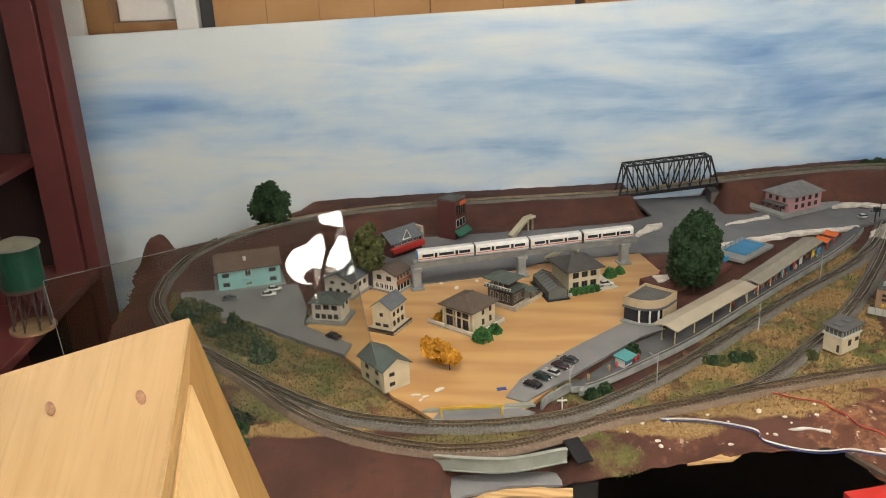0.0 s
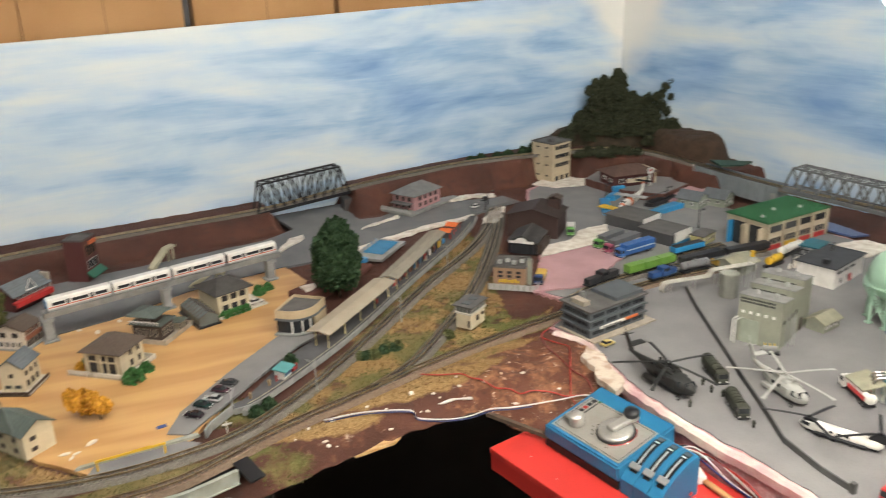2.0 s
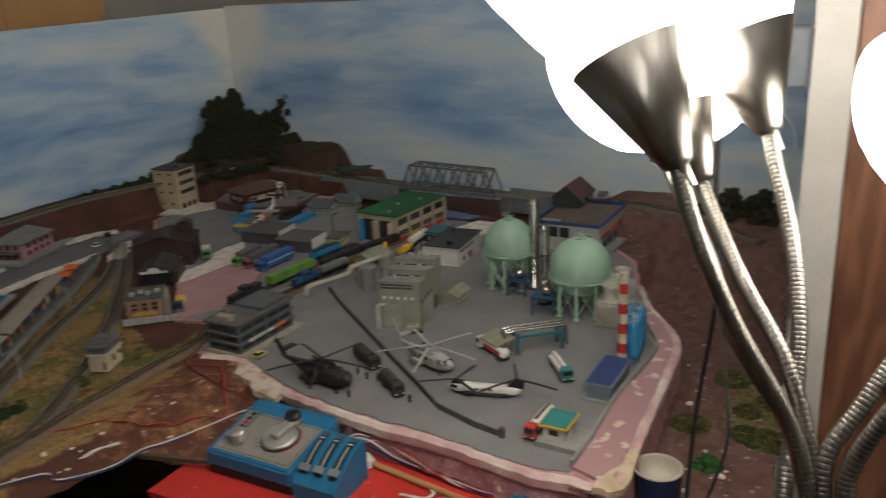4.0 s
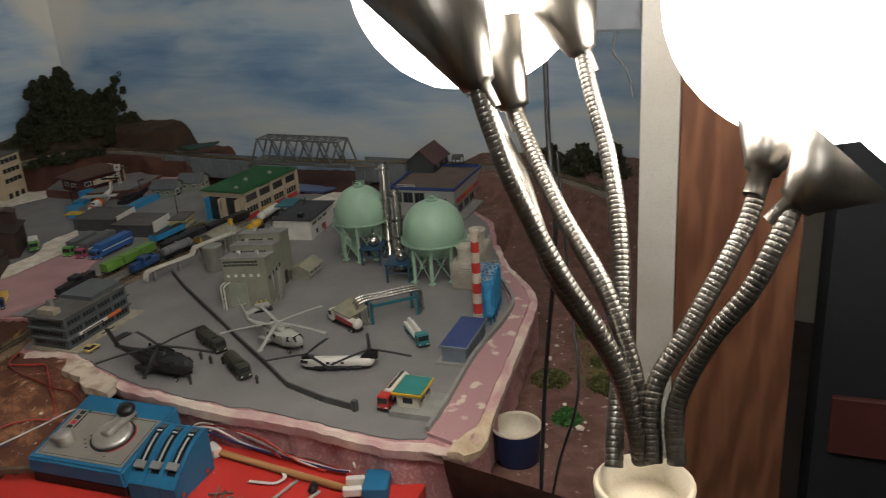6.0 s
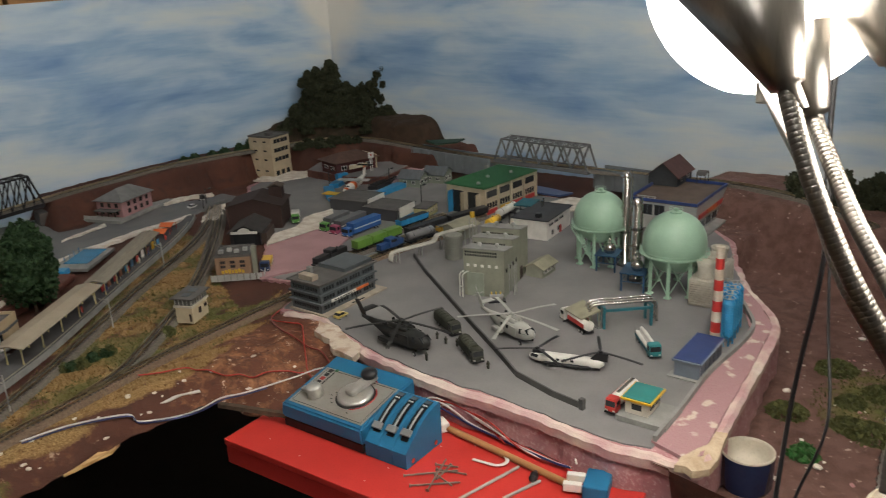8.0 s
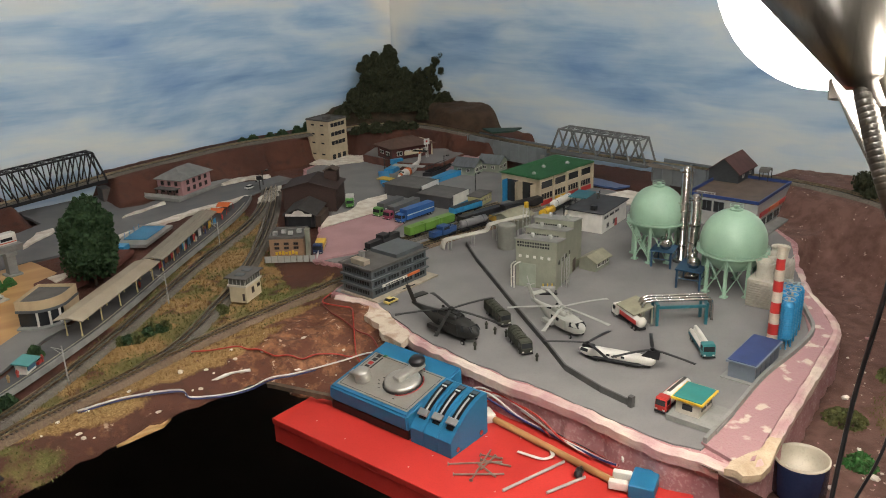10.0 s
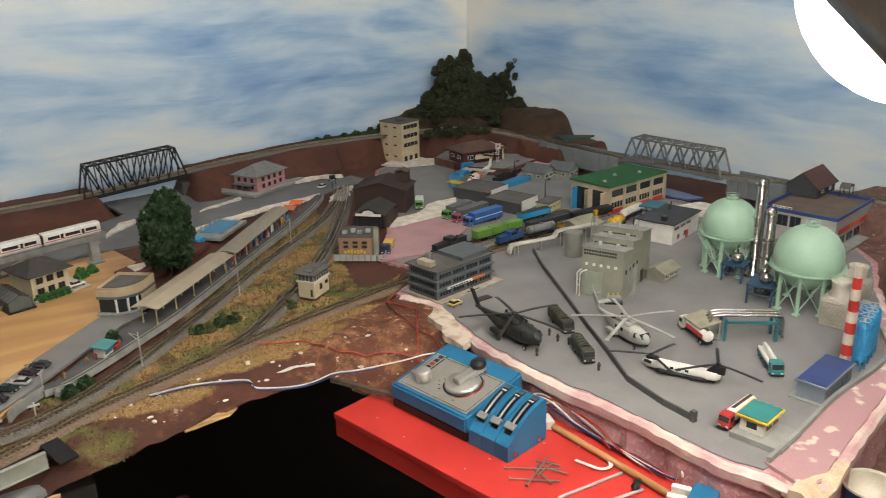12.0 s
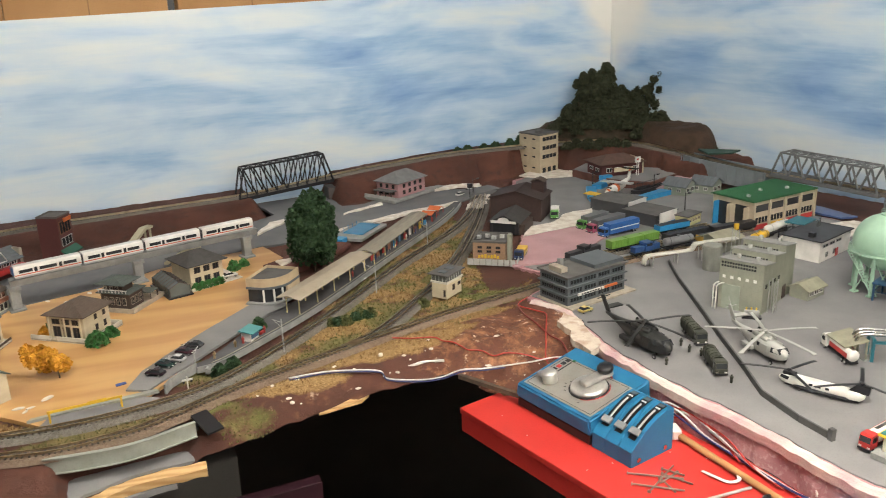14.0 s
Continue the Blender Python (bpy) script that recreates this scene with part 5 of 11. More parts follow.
# signal hut
h = building("signal_box", "cream signal box with grey glazed upper storey", "building", 0.718, 1.178, 30, 0.047, 0.030, 0.027, "flat", CREAM, OFFWHITE, rh=0.003, o=0.002)
part("glazed_storey", box(B(), 0.0, 0.0, 0.0302, 0.047, 0.030, 0.041), plastic("grey_glazing", (0.12, 0.125, 0.115), 0.2), h)
for k in range(7):
    part("mullion", box(B(), 0.0005 + 0.0075 * k, -0.0006, 0.0302, 0.0015 + 0.0075 * k, 0.0002, 0.041), LIGHTGREY, h)
for k in range(5):
    part("mullion", box(B(), -0.0006, 0.0005 + 0.007 * k, 0.0302, 0.0002, 0.0015 + 0.007 * k, 0.041), LIGHTGREY, h)
part("upper_roof", box(B(), -0.005, -0.005, 0.0411, 0.052, 0.035, 0.0432, 0.0005), GREYROOF, h)
for k in (0.006, 0.028):
    part("skylight", box(B(), k, 0.008, 0.0433, k + 0.012, 0.022, 0.0443), BLUEGREY_D, h)
windows(h, 0.047, 0.03, "front", 1, 0.016, 0.007, 0.010, 0.35, 0.55, fm=DARKWOOD)
windows(h, 0.047, 0.03, "front", 1, 0.018, 0.008, 0.006, 0.7, 0.95, fm=DARKWOOD)
windows(h, 0.047, 0.03, "left", 1, 0.010, 0.004, 0.012, 0.0, 0.3, fm=DARKWOOD)

# brick block behind a fence
TANBRICK = mat("tan_brick", (0.30, 0.185, 0.115), (0.24, 0.145, 0.09), rough=0.7, scale=220, bump=0.25, stretch=(1, 1, 3))
h = building("brick_block", "tan brick block with yellow painted lettering and flat roof", "building", 0.846, 1.336, -40, 0.062, 0.06, 0.037, "flat", TANBRICK, GREYROOF, rh=0.004, o=0.001)
for zz in (0.028, 0.020):
    windows(h, 0.062, 0.06, "front", 3, zz, 0.009, 0.005, fm=DARKWOOD)
bm = B()
for k in range(7):
    box(bm, 0.010 + 0.006 * k, -0.0009, 0.007 + 0.001 * (k % 2), 0.0145 + 0.006 * k, -0.0002, 0.0125 + 0.0012 * (k % 3))
part("painted_bars", bm, YELLOW, h, "yellow painted marks")
for k in range(4):
    part("roof_vent", box(B(), 0.006 + 0.014 * k, 0.010 + 0.01 * (k % 2), 0.041, 0.014 + 0.014 * k, 0.018 + 0.01 * (k % 2), 0.047), LIGHTGREY, h)
part("side_tower", box(B(), 0.0635, 0.012, 0.0, 0.072, 0.024, 0.05), OLIVEGREY, h)
ob = thing("panel_fence", at(0.828, 1.322, 0, -40), "grey panelled fence round the brick block", "fence")
for k in range(8):
    part("panel", box(B(), 0.0115 * k, 0, 0, 0.0112 * (k + 1), 0.0012, 0.012), LIGHTGREY, ob)
    part("post", box(B(), 0.0115 * k - 0.0008, -0.0006, 0, 0.0115 * k + 0.0008, 0.0018, 0.0132), CONCRETE, ob)
for k in range(8):
    part("panel", box(B(), 0.092, 0.0016 + 0.0115 * k, 0, 0.0932, 0.0125 + 0.0115 * k, 0.012), LIGHTGREY, ob)

# engine shed and brick store
h = building("engine_shed", "black timber engine shed with white gable sign", "building", 0.955, 1.485, -45, 0.062, 0.085, 0.026, "gable_y", BLACK, mat("black_shed_roof", (0.045, 0.042, 0.04), rough=0.8, scale=80, bump=0.2), rh=0.014, o=0.004)
part("sign", prism(B(), [(0.004, -0.002), (0.058, -0.002), (0.058, 0.003), (0.044, 0.003), (0.040, 0.008), (0.031, 0.0105), (0.022, 0.008), (0.018, 0.003), (0.004, 0.003)], 0, 0.0015, Matrix(((1, 0, 0, 0), (0, 0, -1, -0.005), (0, 1, 0, 0.027), (0, 0, 0, 1)))), WHITEP, h, "white arched sign board")
# dark sheet on the solid wall paints the shade inside the shed
part("doorway", box(B(), 0.008, -0.0012, 0.0, 0.054, -0.0004, 0.022), DARKGLASS, h)
part("lean_to", box(B(), 0.0625, 0.005, 0.0, 0.074, 0.07, 0.022), DARKWOOD, h)
h = building("brick_store", "dark brown brick store with tall roof turret", "building", 1.005, 1.585, -45, 0.115, 0.085, 0.050, "gable_y", mat("sooty_brick", (0.050, 0.026, 0.021), (0.032, 0.018, 0.015), rough=0.75, scale=220, bump=0.25, stretch=(1, 1, 3)), mat("dark_brown_roof", (0.040, 0.026, 0.022), rough=0.75, scale=70, bump=0.15), rh=0.016, o=0.004)
part("turret", box(B(), 0.080, 0.05, 0.045, 0.108, 0.075, 0.078), MATS["sooty_brick"], h)
part("turret_roof", gable(B(), 0.030, 0.027, 0.078, 0.006, 0.001, 0.0015, "y"), BROWNROOF, h, m=at(0.079, 0.049))

# tower block
CREAMT = plastic("cream_tower_wall", (0.50, 0.41, 0.28), 0.6)
h = building("tower_block", "cream five-storey corner tower block", "building", 1.313, 1.917, 17, 0.074, 0.076, 0.107, "flat", CREAMT, GREYROOF, rh=0.004, o=0.0015)
for k in range(4):
    zz = 0.024 + 0.024 * k + (0.0 if k else -0.006)
    if k:
        windows(h, 0.074, 0.076, "front", 1, zz, 0.058, 0.0125, 0.0, 1.0, fm=CREAMT, mull=3)
    windows(h, 0.074, 0.076, "left", 2, zz, 0.013, 0.006, fm=CREAMT, mull=0)
windows(h, 0.074, 0.076, "front", 3, 0.010, 0.015, 0.017, fm=CREAMT, mull=0)
part("roof_hut", box(B(), 0.02, 0.02, 0.1073, 0.036, 0.036, 0.116), GREYROOF, h)

# brown eatery and its sign
h = building("eatery", "low brown roadside eatery with cream gable wall", "building", 1.386, 1.729, -6, 0.118, 0.075, 0.032, "hip", REDBRICK, mat("brown_shingle", (0.10, 0.055, 0.04), rough=0.7, scale=90, bump=0.2), rh=0.018, o=0.009, ridge=0.05, z=0.0203)
windows(h, 0.118, 0.075, "front", 4, 0.016, 0.016, 0.011, fm=WHITEP)
windows(h, 0.118, 0.075, "left", 2, 0.016, 0.018, 0.009, fm=WHITEP)
part("billboard", box(B(), 0.03, -0.012, 0.012, 0.085, -0.010, 0.022), CREAM, h)
part("gable_wall", box(B(), 0.1185, 0.0, 0.0, 0.122, 0.065, 0.036), CREAM, h)
ob = thing("pole_sign", at(1.474, 1.700, 0.004), "tall white two-pole roadside sign", "sign")
for xx in (-0.003, 0.003):
    part("pole", rod(B(), (xx, 0, 0), (xx, 0, 0.052), 0.0011, 6), WHITEP, ob)
part("board", box(B(), -0.008, -0.0015, 0.050, 0.008, 0.0015, 0.064), WHITEP, ob)
part("red_mark", lathe(B(), [(0.003, 0), (0.003, 0.0006)], 10, Matrix.Translation((-0.001, -0.0016, 0.058)) @ pose(0, 0, 0, 90, 0, 0)), RED, ob)

# small grey-green houses
for x, y, a, s in ((1.482, 1.521, 22, 1.0), (1.543, 1.500, 22, 1.0)):
    h = building("cottage", "small grey-green cottage with dark gable roof", "house", x, y, a, 0.050, 0.055, 0.024, "gable_y", plastic("grey_green_wall", (0.27, 0.30, 0.24), 0.6), SLATE, rh=0.014, o=0.005, group="cottages")
    windows(h, 0.05, 0.055, "front", 2, 0.013, 0.014, 0.010, fm=WHITEP)
    windows(h, 0.05, 0.055, "left", 2, 0.013, 0.010, 0.008, fm=WHITEP)

# loading sheds
for x, y, a, L, W, sign in ((1.267, 1.340, 17, 0.074, 0.084, WHITEP), (1.266, 1.450, 19, 0.082, 0.094, CYAN)):
    h = building("loading_shed", "dark grey flat-roofed loading shed with end sign board", "building", x, y, a, L, W, 0.026, "flat", plastic("charcoal_wall", (0.065, 0.065, 0.068), 0.6), GREYROOF, rh=0.0014, o=0.003, group="loading sheds")
    part("sign_board", box(B(), 0.008, -0.0042, 0.008, L - 0.006, -0.0022, 0.030), WHITEP, h, "blank white end sign")
    part("plinth_band", box(B(), -0.001, -0.0045, 0.0, L, -0.0022, 0.007), CYAN, h)

# green-roofed workshop
TANW = plastic("tan_frame_wall", (0.47, 0.40, 0.29), 0.6)
h = building("workshop", "tan-framed workshop with corrugated green roof and red panels", "building", 1.412, 1.222, 7, 0.193, 0.104, 0.061, "flat", TANW, GREENP, rh=0.0016, o=0.004)
for k in range(29):
    part("roof_rib", box(B(), -0.003, -0.003 + 0.0037 * k, 0.0627, 0.196, -0.0012 + 0.0037 * k, 0.0642), GREENP, h)
for k in range(3):
    part("vent", lathe(B(), [(0.004, 0), (0.005, 0.002), (0.003, 0.005), (0.0005, 0.006)], 10, Matrix.Translation((0.02 + 0.06 * k, 0.03 + 0.02 * (k % 2), 0.064))), LIGHTGREY, h)
windows(h, 0.193, 0.104, "front", 4, 0.046, 0.040, 0.017, 0.01, 0.99, fm=TANW, mull=0, bar=0.0012)
windows(h, 0.193, 0.104, "front", 4, 0.021, 0.039, 0.015, 0.01, 0.99, fm=TANW, mull=3, bar=0.0012)
for k in range(4):
    part("lower_panel", box(B(), 0.005 + 0.048 * k, -0.0016, 0.002, 0.044 + 0.048 * k, -0.0004, 0.012), RED if k != 1 else YELLOW, h, "" if k != 1 else "yellow lower panel")
for k in range(5):
    part("pilaster", box(B(), -0.001 + 0.0481 * k, -0.0035, 0.0, 0.003 + 0.0481 * k, -0.0008, 0.061), TANW, h)
for k, (y0, y1) in enumerate(((0.012, 0.044), (0.054, 0.086))):
    # dark sheet on the wall paints the shade behind the open leaves
    part("door_opening", box(B(), -0.0014, y0, 0.001, -0.0004, y1, 0.050), DARKGLASS, h)
    part("door_leaf", box(B(), -0.016, y0 - 0.002, 0.001, -0.0006, y0 - 0.0005, 0.050), TANW, h)
    part("door_leaf", box(B(), -0.0165, y1 + 0.0005, 0.001, -0.0006, y1 + 0.002, 0.050), CYAN if k else TANW, h)

# white store with dark roof
h = building("store_building", "white two-storey store with dark flat roof", "building", 1.372, 1.012, 17, 0.118, 0.072, 0.040, "flat", WHITEP, mat("dark_flat_roof", (0.045, 0.047, 0.052), rough=0.7, scale=50, bump=0.08), rh=0.002, o=0.004)
windows(h, 0.118, 0.072, "front", 3, 0.030, 0.020, 0.006, 0.05, 0.7, fm=LIGHTGREY)
windows(h, 0.118, 0.072, "front", 2, 0.012, 0.010, 0.010, 0.1, 0.6, fm=LIGHTGREY)
part("door", box(B(), 0.060, -0.0012, 0.0, 0.070, -0.0003, 0.016), RED, h, "red door")
part("roof_pipe", rod(B(), (0.09, 0.05, 0.04), (0.09, 0.05, 0.054), 0.0025, 8), CHROME, h)
part("roof_pipe", rod(B(), (0.098, 0.05, 0.04), (0.098, 0.05, 0.057), 0.0016, 8), CHROME, h)
part("roof_box", box(B(), 0.012, 0.02, 0.0415, 0.022, 0.03, 0.05), BLACK, h)

# store with blue parapet, and the timber hut on its roof
h = building("shop_block", "white shop block with blue parapet and orange sign band", "building", 1.577, 0.821, 12, 0.185, 0.160, 0.066, "flat", LIGHTGREY, mat("brown_roof_felt", (0.13, 0.095, 0.075), rough=0.8, scale=40, bump=0.1), rh=0.002, o=0.0)
PARA = plastic("blue_parapet", (0.028, 0.06, 0.21), 0.5)
for c in ((-0.002, -0.002, 0.187, 0.001), (-0.002, 0.159, 0.187, 0.162), (-0.002, 0.001, 0.001, 0.159), (0.184, 0.001, 0.187, 0.159)):
    part("parapet", box(B(), c[0], c[1], 0.0682, c[2], c[3], 0.075), PARA, h)
part("sign_band", box(B(), 0.012, -0.0026, 0.034, 0.060, -0.0006, 0.044), RED, h)
part("sign_band", box(B(), 0.062, -0.0026, 0.034, 0.120, -0.0006, 0.044), ORANGE, h)
part("sign_band", box(B(), 0.122, -0.0026, 0.034, 0.172, -0.0006, 0.044), RED, h)
windows(h, 0.185, 0.16, "left", 3, 0.048, 0.024, 0.026, 0.45, 0.98, fm=BLUEGREY_D)
windows(h, 0.185, 0.16, "left", 2, 0.046, 0.008, 0.010, 0.05, 0.4, fm=WHITEP)
windows(h, 0.185, 0.16, "front", 4, 0.016, 0.030, 0.018, fm=BLUEGREY_D)
part("step", box(B(), -0.004, -0.028, 0.0003, 0.186, -0.003, 0.004), CONCRETE, h)
for k in range(6):
    part("roof_rail_post", rod(B(), (0.006, 0.10 + 0.008 * k, 0.068), (0.006, 0.10 + 0.008 * k, 0.078), 0.0007, 5), WHITEP, h)
for zz in (0.073, 0.078):
    part("roof_rail", rod(B(), (0.006, 0.098, zz), (0.006, 0.142, zz), 0.0008, 5), WHITEP, h)
resize(h, 0.97, 0.86, 0.82)
h = building("timber_hut", "dark timber hut with red-brown gable roof", "building", 1.675, 0.929, 12, 0.090, 0.062, 0.022, "gable_x", mat("dark_slate_wood", (0.045, 0.05, 0.055), rough=0.7, scale=120, bump=0.2, stretch=(1, 1, 6)), mat("red_brown_roof", (0.095, 0.045, 0.04), rough=0.7, scale=60, bump=0.1), z=0.0562, rh=0.026, o=0.005)
windows(h, 0.090, 0.062, "front", 2, 0.012, 0.010, 0.010, fm=WHITEP)
ob = thing("roof_shelter", at(1.727, 0.896, 0.0562, 16), "small grey shelter with curved roof", "shelter")
part("cover", side_prism(B(), [(0, 0.018), (0.006, 0.024), (0.016, 0.026), (0.026, 0.024), (0.032, 0.018), (0.030, 0.017), (0.016, 0.0245), (0.002, 0.017)], 0, 0.02), GREYROOF, ob)
for xx, yy in ((0.002, 0.001), (0.029, 0.001), (0.002, 0.018), (0.029, 0.018)):
    part("post", rod(B(), (xx, yy, 0), (xx, yy, 0.0185), 0.001, 5), BLACK, ob)

# grey office
h = building("office_block", "blue-grey three-storey office with white and orange sign", "building", 0.877, 1.041, 10, 0.128, 0.066, 0.050, "flat", BLUEGREY, GREYROOF, rh=0.003, o=0.004, plinth=(-0.004, -0.014, 0.142, 0.069, 0.0035, STONE))
for k, zz in enumerate((0.012, 0.027, 0.042)):
    windows(h, 0.128, 0.066, "front", 4, zz, 0.026, 0.0085, 0.02, 0.98, fm=BLUEGREY_D, mull=3)
    windows(h, 0.128, 0.066, "left", 2, zz, 0.028, 0.008, fm=BLUEGREY_D, mull=4)
    if k:
        part("ledge", box(B(), -0.005, -0.004, zz - 0.0085, 0.130, -0.0003, zz - 0.006), BLUEGREY, h)
        part("ledge", box(B(), -0.005, 0.0, zz - 0.0085, -0.0003, 0.067, zz - 0.006), BLUEGREY, h)
part("sign", box(B(), 0.018, -0.0062, 0.0185, 0.075, -0.0042, 0.0225), WHITEP, h, "long white sign with dark bars")
part("sign", box(B(), 0.0755, -0.0062, 0.0185, 0.105, -0.0042, 0.0225), ORANGE, h, "orange sign")
bm = B()
for k in range(7):
    box(bm, 0.024 + 0.006 * k, -0.0068, 0.0195, 0.028 + 0.006 * k, -0.0061, 0.0215)
part("lettering", bm, BLACK, h)
part("upper_roof", box(B(), 0.064, 0.006, 0.0515, 0.129, 0.064, 0.0575), BLUEGREY, h)
part("roof_unit", box(B(), 0.006, 0.022, 0.0515, 0.020, 0.052, 0.060, 0.0006), STONE, h, "beige roof machinery")
part("roof_unit", box(B(), 0.0245, 0.044, 0.0515, 0.031, 0.052, 0.066), CONCRETE, h)

# factory with stepped roofs
ob = thing("factory", at(1.114, 0.874, 0.0012, 26), "olive-grey works building with stepped roofs", "building")
for k, (x0, x1, hh) in enumerate(((0.0, 0.046, 0.080), (0.0462, 0.090, 0.084), (0.0902, 0.137, 0.088))):
    bm = B()
    side_prism(bm, [(x0, 0), (x1, 0), (x1, hh - 0.008), (x0, hh)], 0.0, 0.068)
    part("hall", bm, OLIVEGREY, ob)
    part("roof", side_prism(B(), [(x0 - 0.002, hh + 0.0002), (x1, hh - 0.0078), (x1, hh - 0.0063), (x0 - 0.002, hh + 0.0018)], -0.002, 0.070), CONCRETE, ob)
    bm = B()
    if k == 0:
        for i in range(13):
            for j in range(2):
                box(bm, -0.0007, 0.012 + 0.0042 * i, hh - 0.012 + 0.0052 * j, 0.0003, 0.0148 + 0.0042 * i, hh - 0.0088 + 0.0052 * j)
    else:
        for i in range(13):
            box(bm, x0 - 0.0007, 0.012 + 0.0042 * i, hh - 0.0125, x0 + 0.0003, 0.0148 + 0.0042 * i, hh - 0.008)
    part("vent_grid", bm, DARKGLASS, ob)
    for i in range(2):
        part("roof_vent", lathe(B(), [(0.0028, 0), (0.0028, 0.005), (0.004, 0.005), (0.003, 0.008), (0.0003, 0.009)], 10, Matrix.Translation(((x0 + x1) / 2, 0.018 + 0.03 * i, hh - 0.004))), LIGHTGREY, ob)
for i in range(5):
    part("small_window", box(B(), -0.0008, 0.010 + 0.012 * i, 0.050, -0.0001, 0.0145 + 0.012 * i, 0.0545), WHITEP, ob)
part("gate_opening", box(B(), -0.001, 0.034, 0.0, -0.0001, 0.062, 0.040), MATS["grey_green_wall"], ob)
part("side_door", box(B(), 0.088, -0.001, 0.0, 0.102, -0.0002, 0.022), DARKWOOD, ob)
for i in range(4):
    part("side_window", box(B(), 0.010 + 0.018 * i, -0.0009, 0.040, 0.016 + 0.018 * i, -0.0002, 0.046), DARKGLASS, ob)
bm = B()
for i in range(6):
    z0 = 0.008 * i
    rod(bm, (0.020, -0.010, z0), (0.032, -0.010, z0 + 0.008), 0.0006, 4)
for c in ((0.019, -0.011), (0.033, -0.011), (0.019, -0.003), (0.033, -0.003)):
    rod(bm, (*c, 0), (*c, 0.052), 0.0008, 4)
part("escape_stair", bm, LIGHTGREY, ob, "grey outside stair tower")
h = building("annex_shed", "olive lean-to shed beside the works", "building", 1.218, 0.886, 12, 0.046, 0.032, 0.018, "gable_x", OLIVEGREY, mat("olive_roof", (0.27, 0.26, 0.185), rough=0.7, scale=50, bump=0.08), rh=0.008, o=0.004)
windows(h, 0.046, 0.032, "front", 3, 0.011, 0.011, 0.007, fm=WHITEP)


# ---- works yard ----
def gas_sphere(x, y, r, zc, label, stair=None):
    ob = thing("gas_holder", at(x, y, 0.001), label, "tank", "gas holders")
    bm = B()
    bmesh.ops.create_uvsphere(bm, u_segments=48, v_segments=32, radius=r)
    part("sphere", bm, MINT, ob, "", Matrix.Translation((0, 0, zc)), smooth=True)
    zr = zc - r * 0.30
    rr = math.sqrt(r * r - (r * 0.30) ** 2) + 0.003
    bm = B()
    lathe(bm, [(rr - 0.004, zr - 0.0012), (rr + 0.004, zr - 0.0012), (rr + 0.004, zr + 0.0006), (rr - 0.004, zr + 0.0006)], 48, cap=False)
    part("walkway", bm, MINT, ob)
    for dz in (0.003, 0.006):
        bm = B()
        tube(bm, [Vector(((rr + 0.003) * math.cos(t), (rr + 0.003) * math.sin(t), zr + dz)) for t in np.linspace(0, 6.2832, 49)], 0.0005, 5)
        part("guard_rail", bm, MINT, ob)
    for k in range(24):
        t = 6.2832 * k / 24
        part("rail_post", rod(B(), ((rr + 0.003) * math.cos(t), (rr + 0.003) * math.sin(t), zr), ((rr + 0.003) * math.cos(t), (rr + 0.003) * math.sin(t), zr + 0.006), 0.0004, 4), MINT, ob)
    n = 8
    rl = r * 0.86
    for k in range(n):
        t = 6.2832 * (k + 0.5) / n
        c = (rl * math.cos(t), rl * math.sin(t))
        part("leg", rod(B(), (*c, 0), (*c, zr + 0.004), 0.0031, 10), MINT, ob)
        part("foot", box(B(), c[0] - 0.0045, c[1] - 0.0045, 0, c[0] + 0.0045, c[1] + 0.0045, 0.003), MINT, ob)
        t2 = 6.2832 * (k + 1.5) / n
        d = (rl * math.cos(t2), rl * math.sin(t2))
        bm = B()
        rod(bm, (*c, 0.003), (*d, zr - 0.006), 0.0009, 5)
        rod(bm, (*d, 0.003), (*c, zr - 0.006), 0.0009, 5)
        part("brace", bm, MINT, ob)
    part("top_platform", lathe(B(), [(0.010, zc + r - 0.001), (0.010, zc + r + 0.001), (0.009, zc + r + 0.001), (0.004, zc + r + 0.0015), (0.004, zc + r + 0.006), (0.0005, zc + r + 0.007)], 20), MINT, ob)
    for dz in (0.004, 0.007):
        part("top_rail", tube(B(), [Vector((0.0098 * math.cos(t), 0.0098 * math.sin(t), zc + r + dz)) for t in np.linspace(0, 6.2832, 25)], 0.0004, 4), MINT, ob)
    if stair is None:
        return ob
    foot, head = Vector((*stair[0], 0.001)), Vector((*stair[1], zr))
    side = Vector((0.0042, 0.0, 0.0))
    bm = B()
    for k in (-1, 1):
        rod(bm, foot + side * k, head + side * k, 0.0011, 6)
        rod(bm, foot + side * k + Vector((0, 0, 0.006)), head + side * k + Vector((0, 0, 0.006)), 0.0005, 5)
    for k in range(18):
        c = foot.lerp(head, (k + 0.5) / 18)
        box(bm, c.x - 0.0042, c.y - 0.0014, c.z - 0.0004, c.x + 0.0042, c.y + 0.0014, c.z + 0.0004)
    part("stair", bm, MINT, ob)
    return ob


gas_sphere(1.317, 0.699, 0.050, 0.080, "pale green spherical gas holder on braced legs")
gas_sphere(1.349, 0.869, 0.046, 0.082, "pale green spherical gas holder behind steel columns", ((-0.034, -0.022), (-0.042, 0.028)))


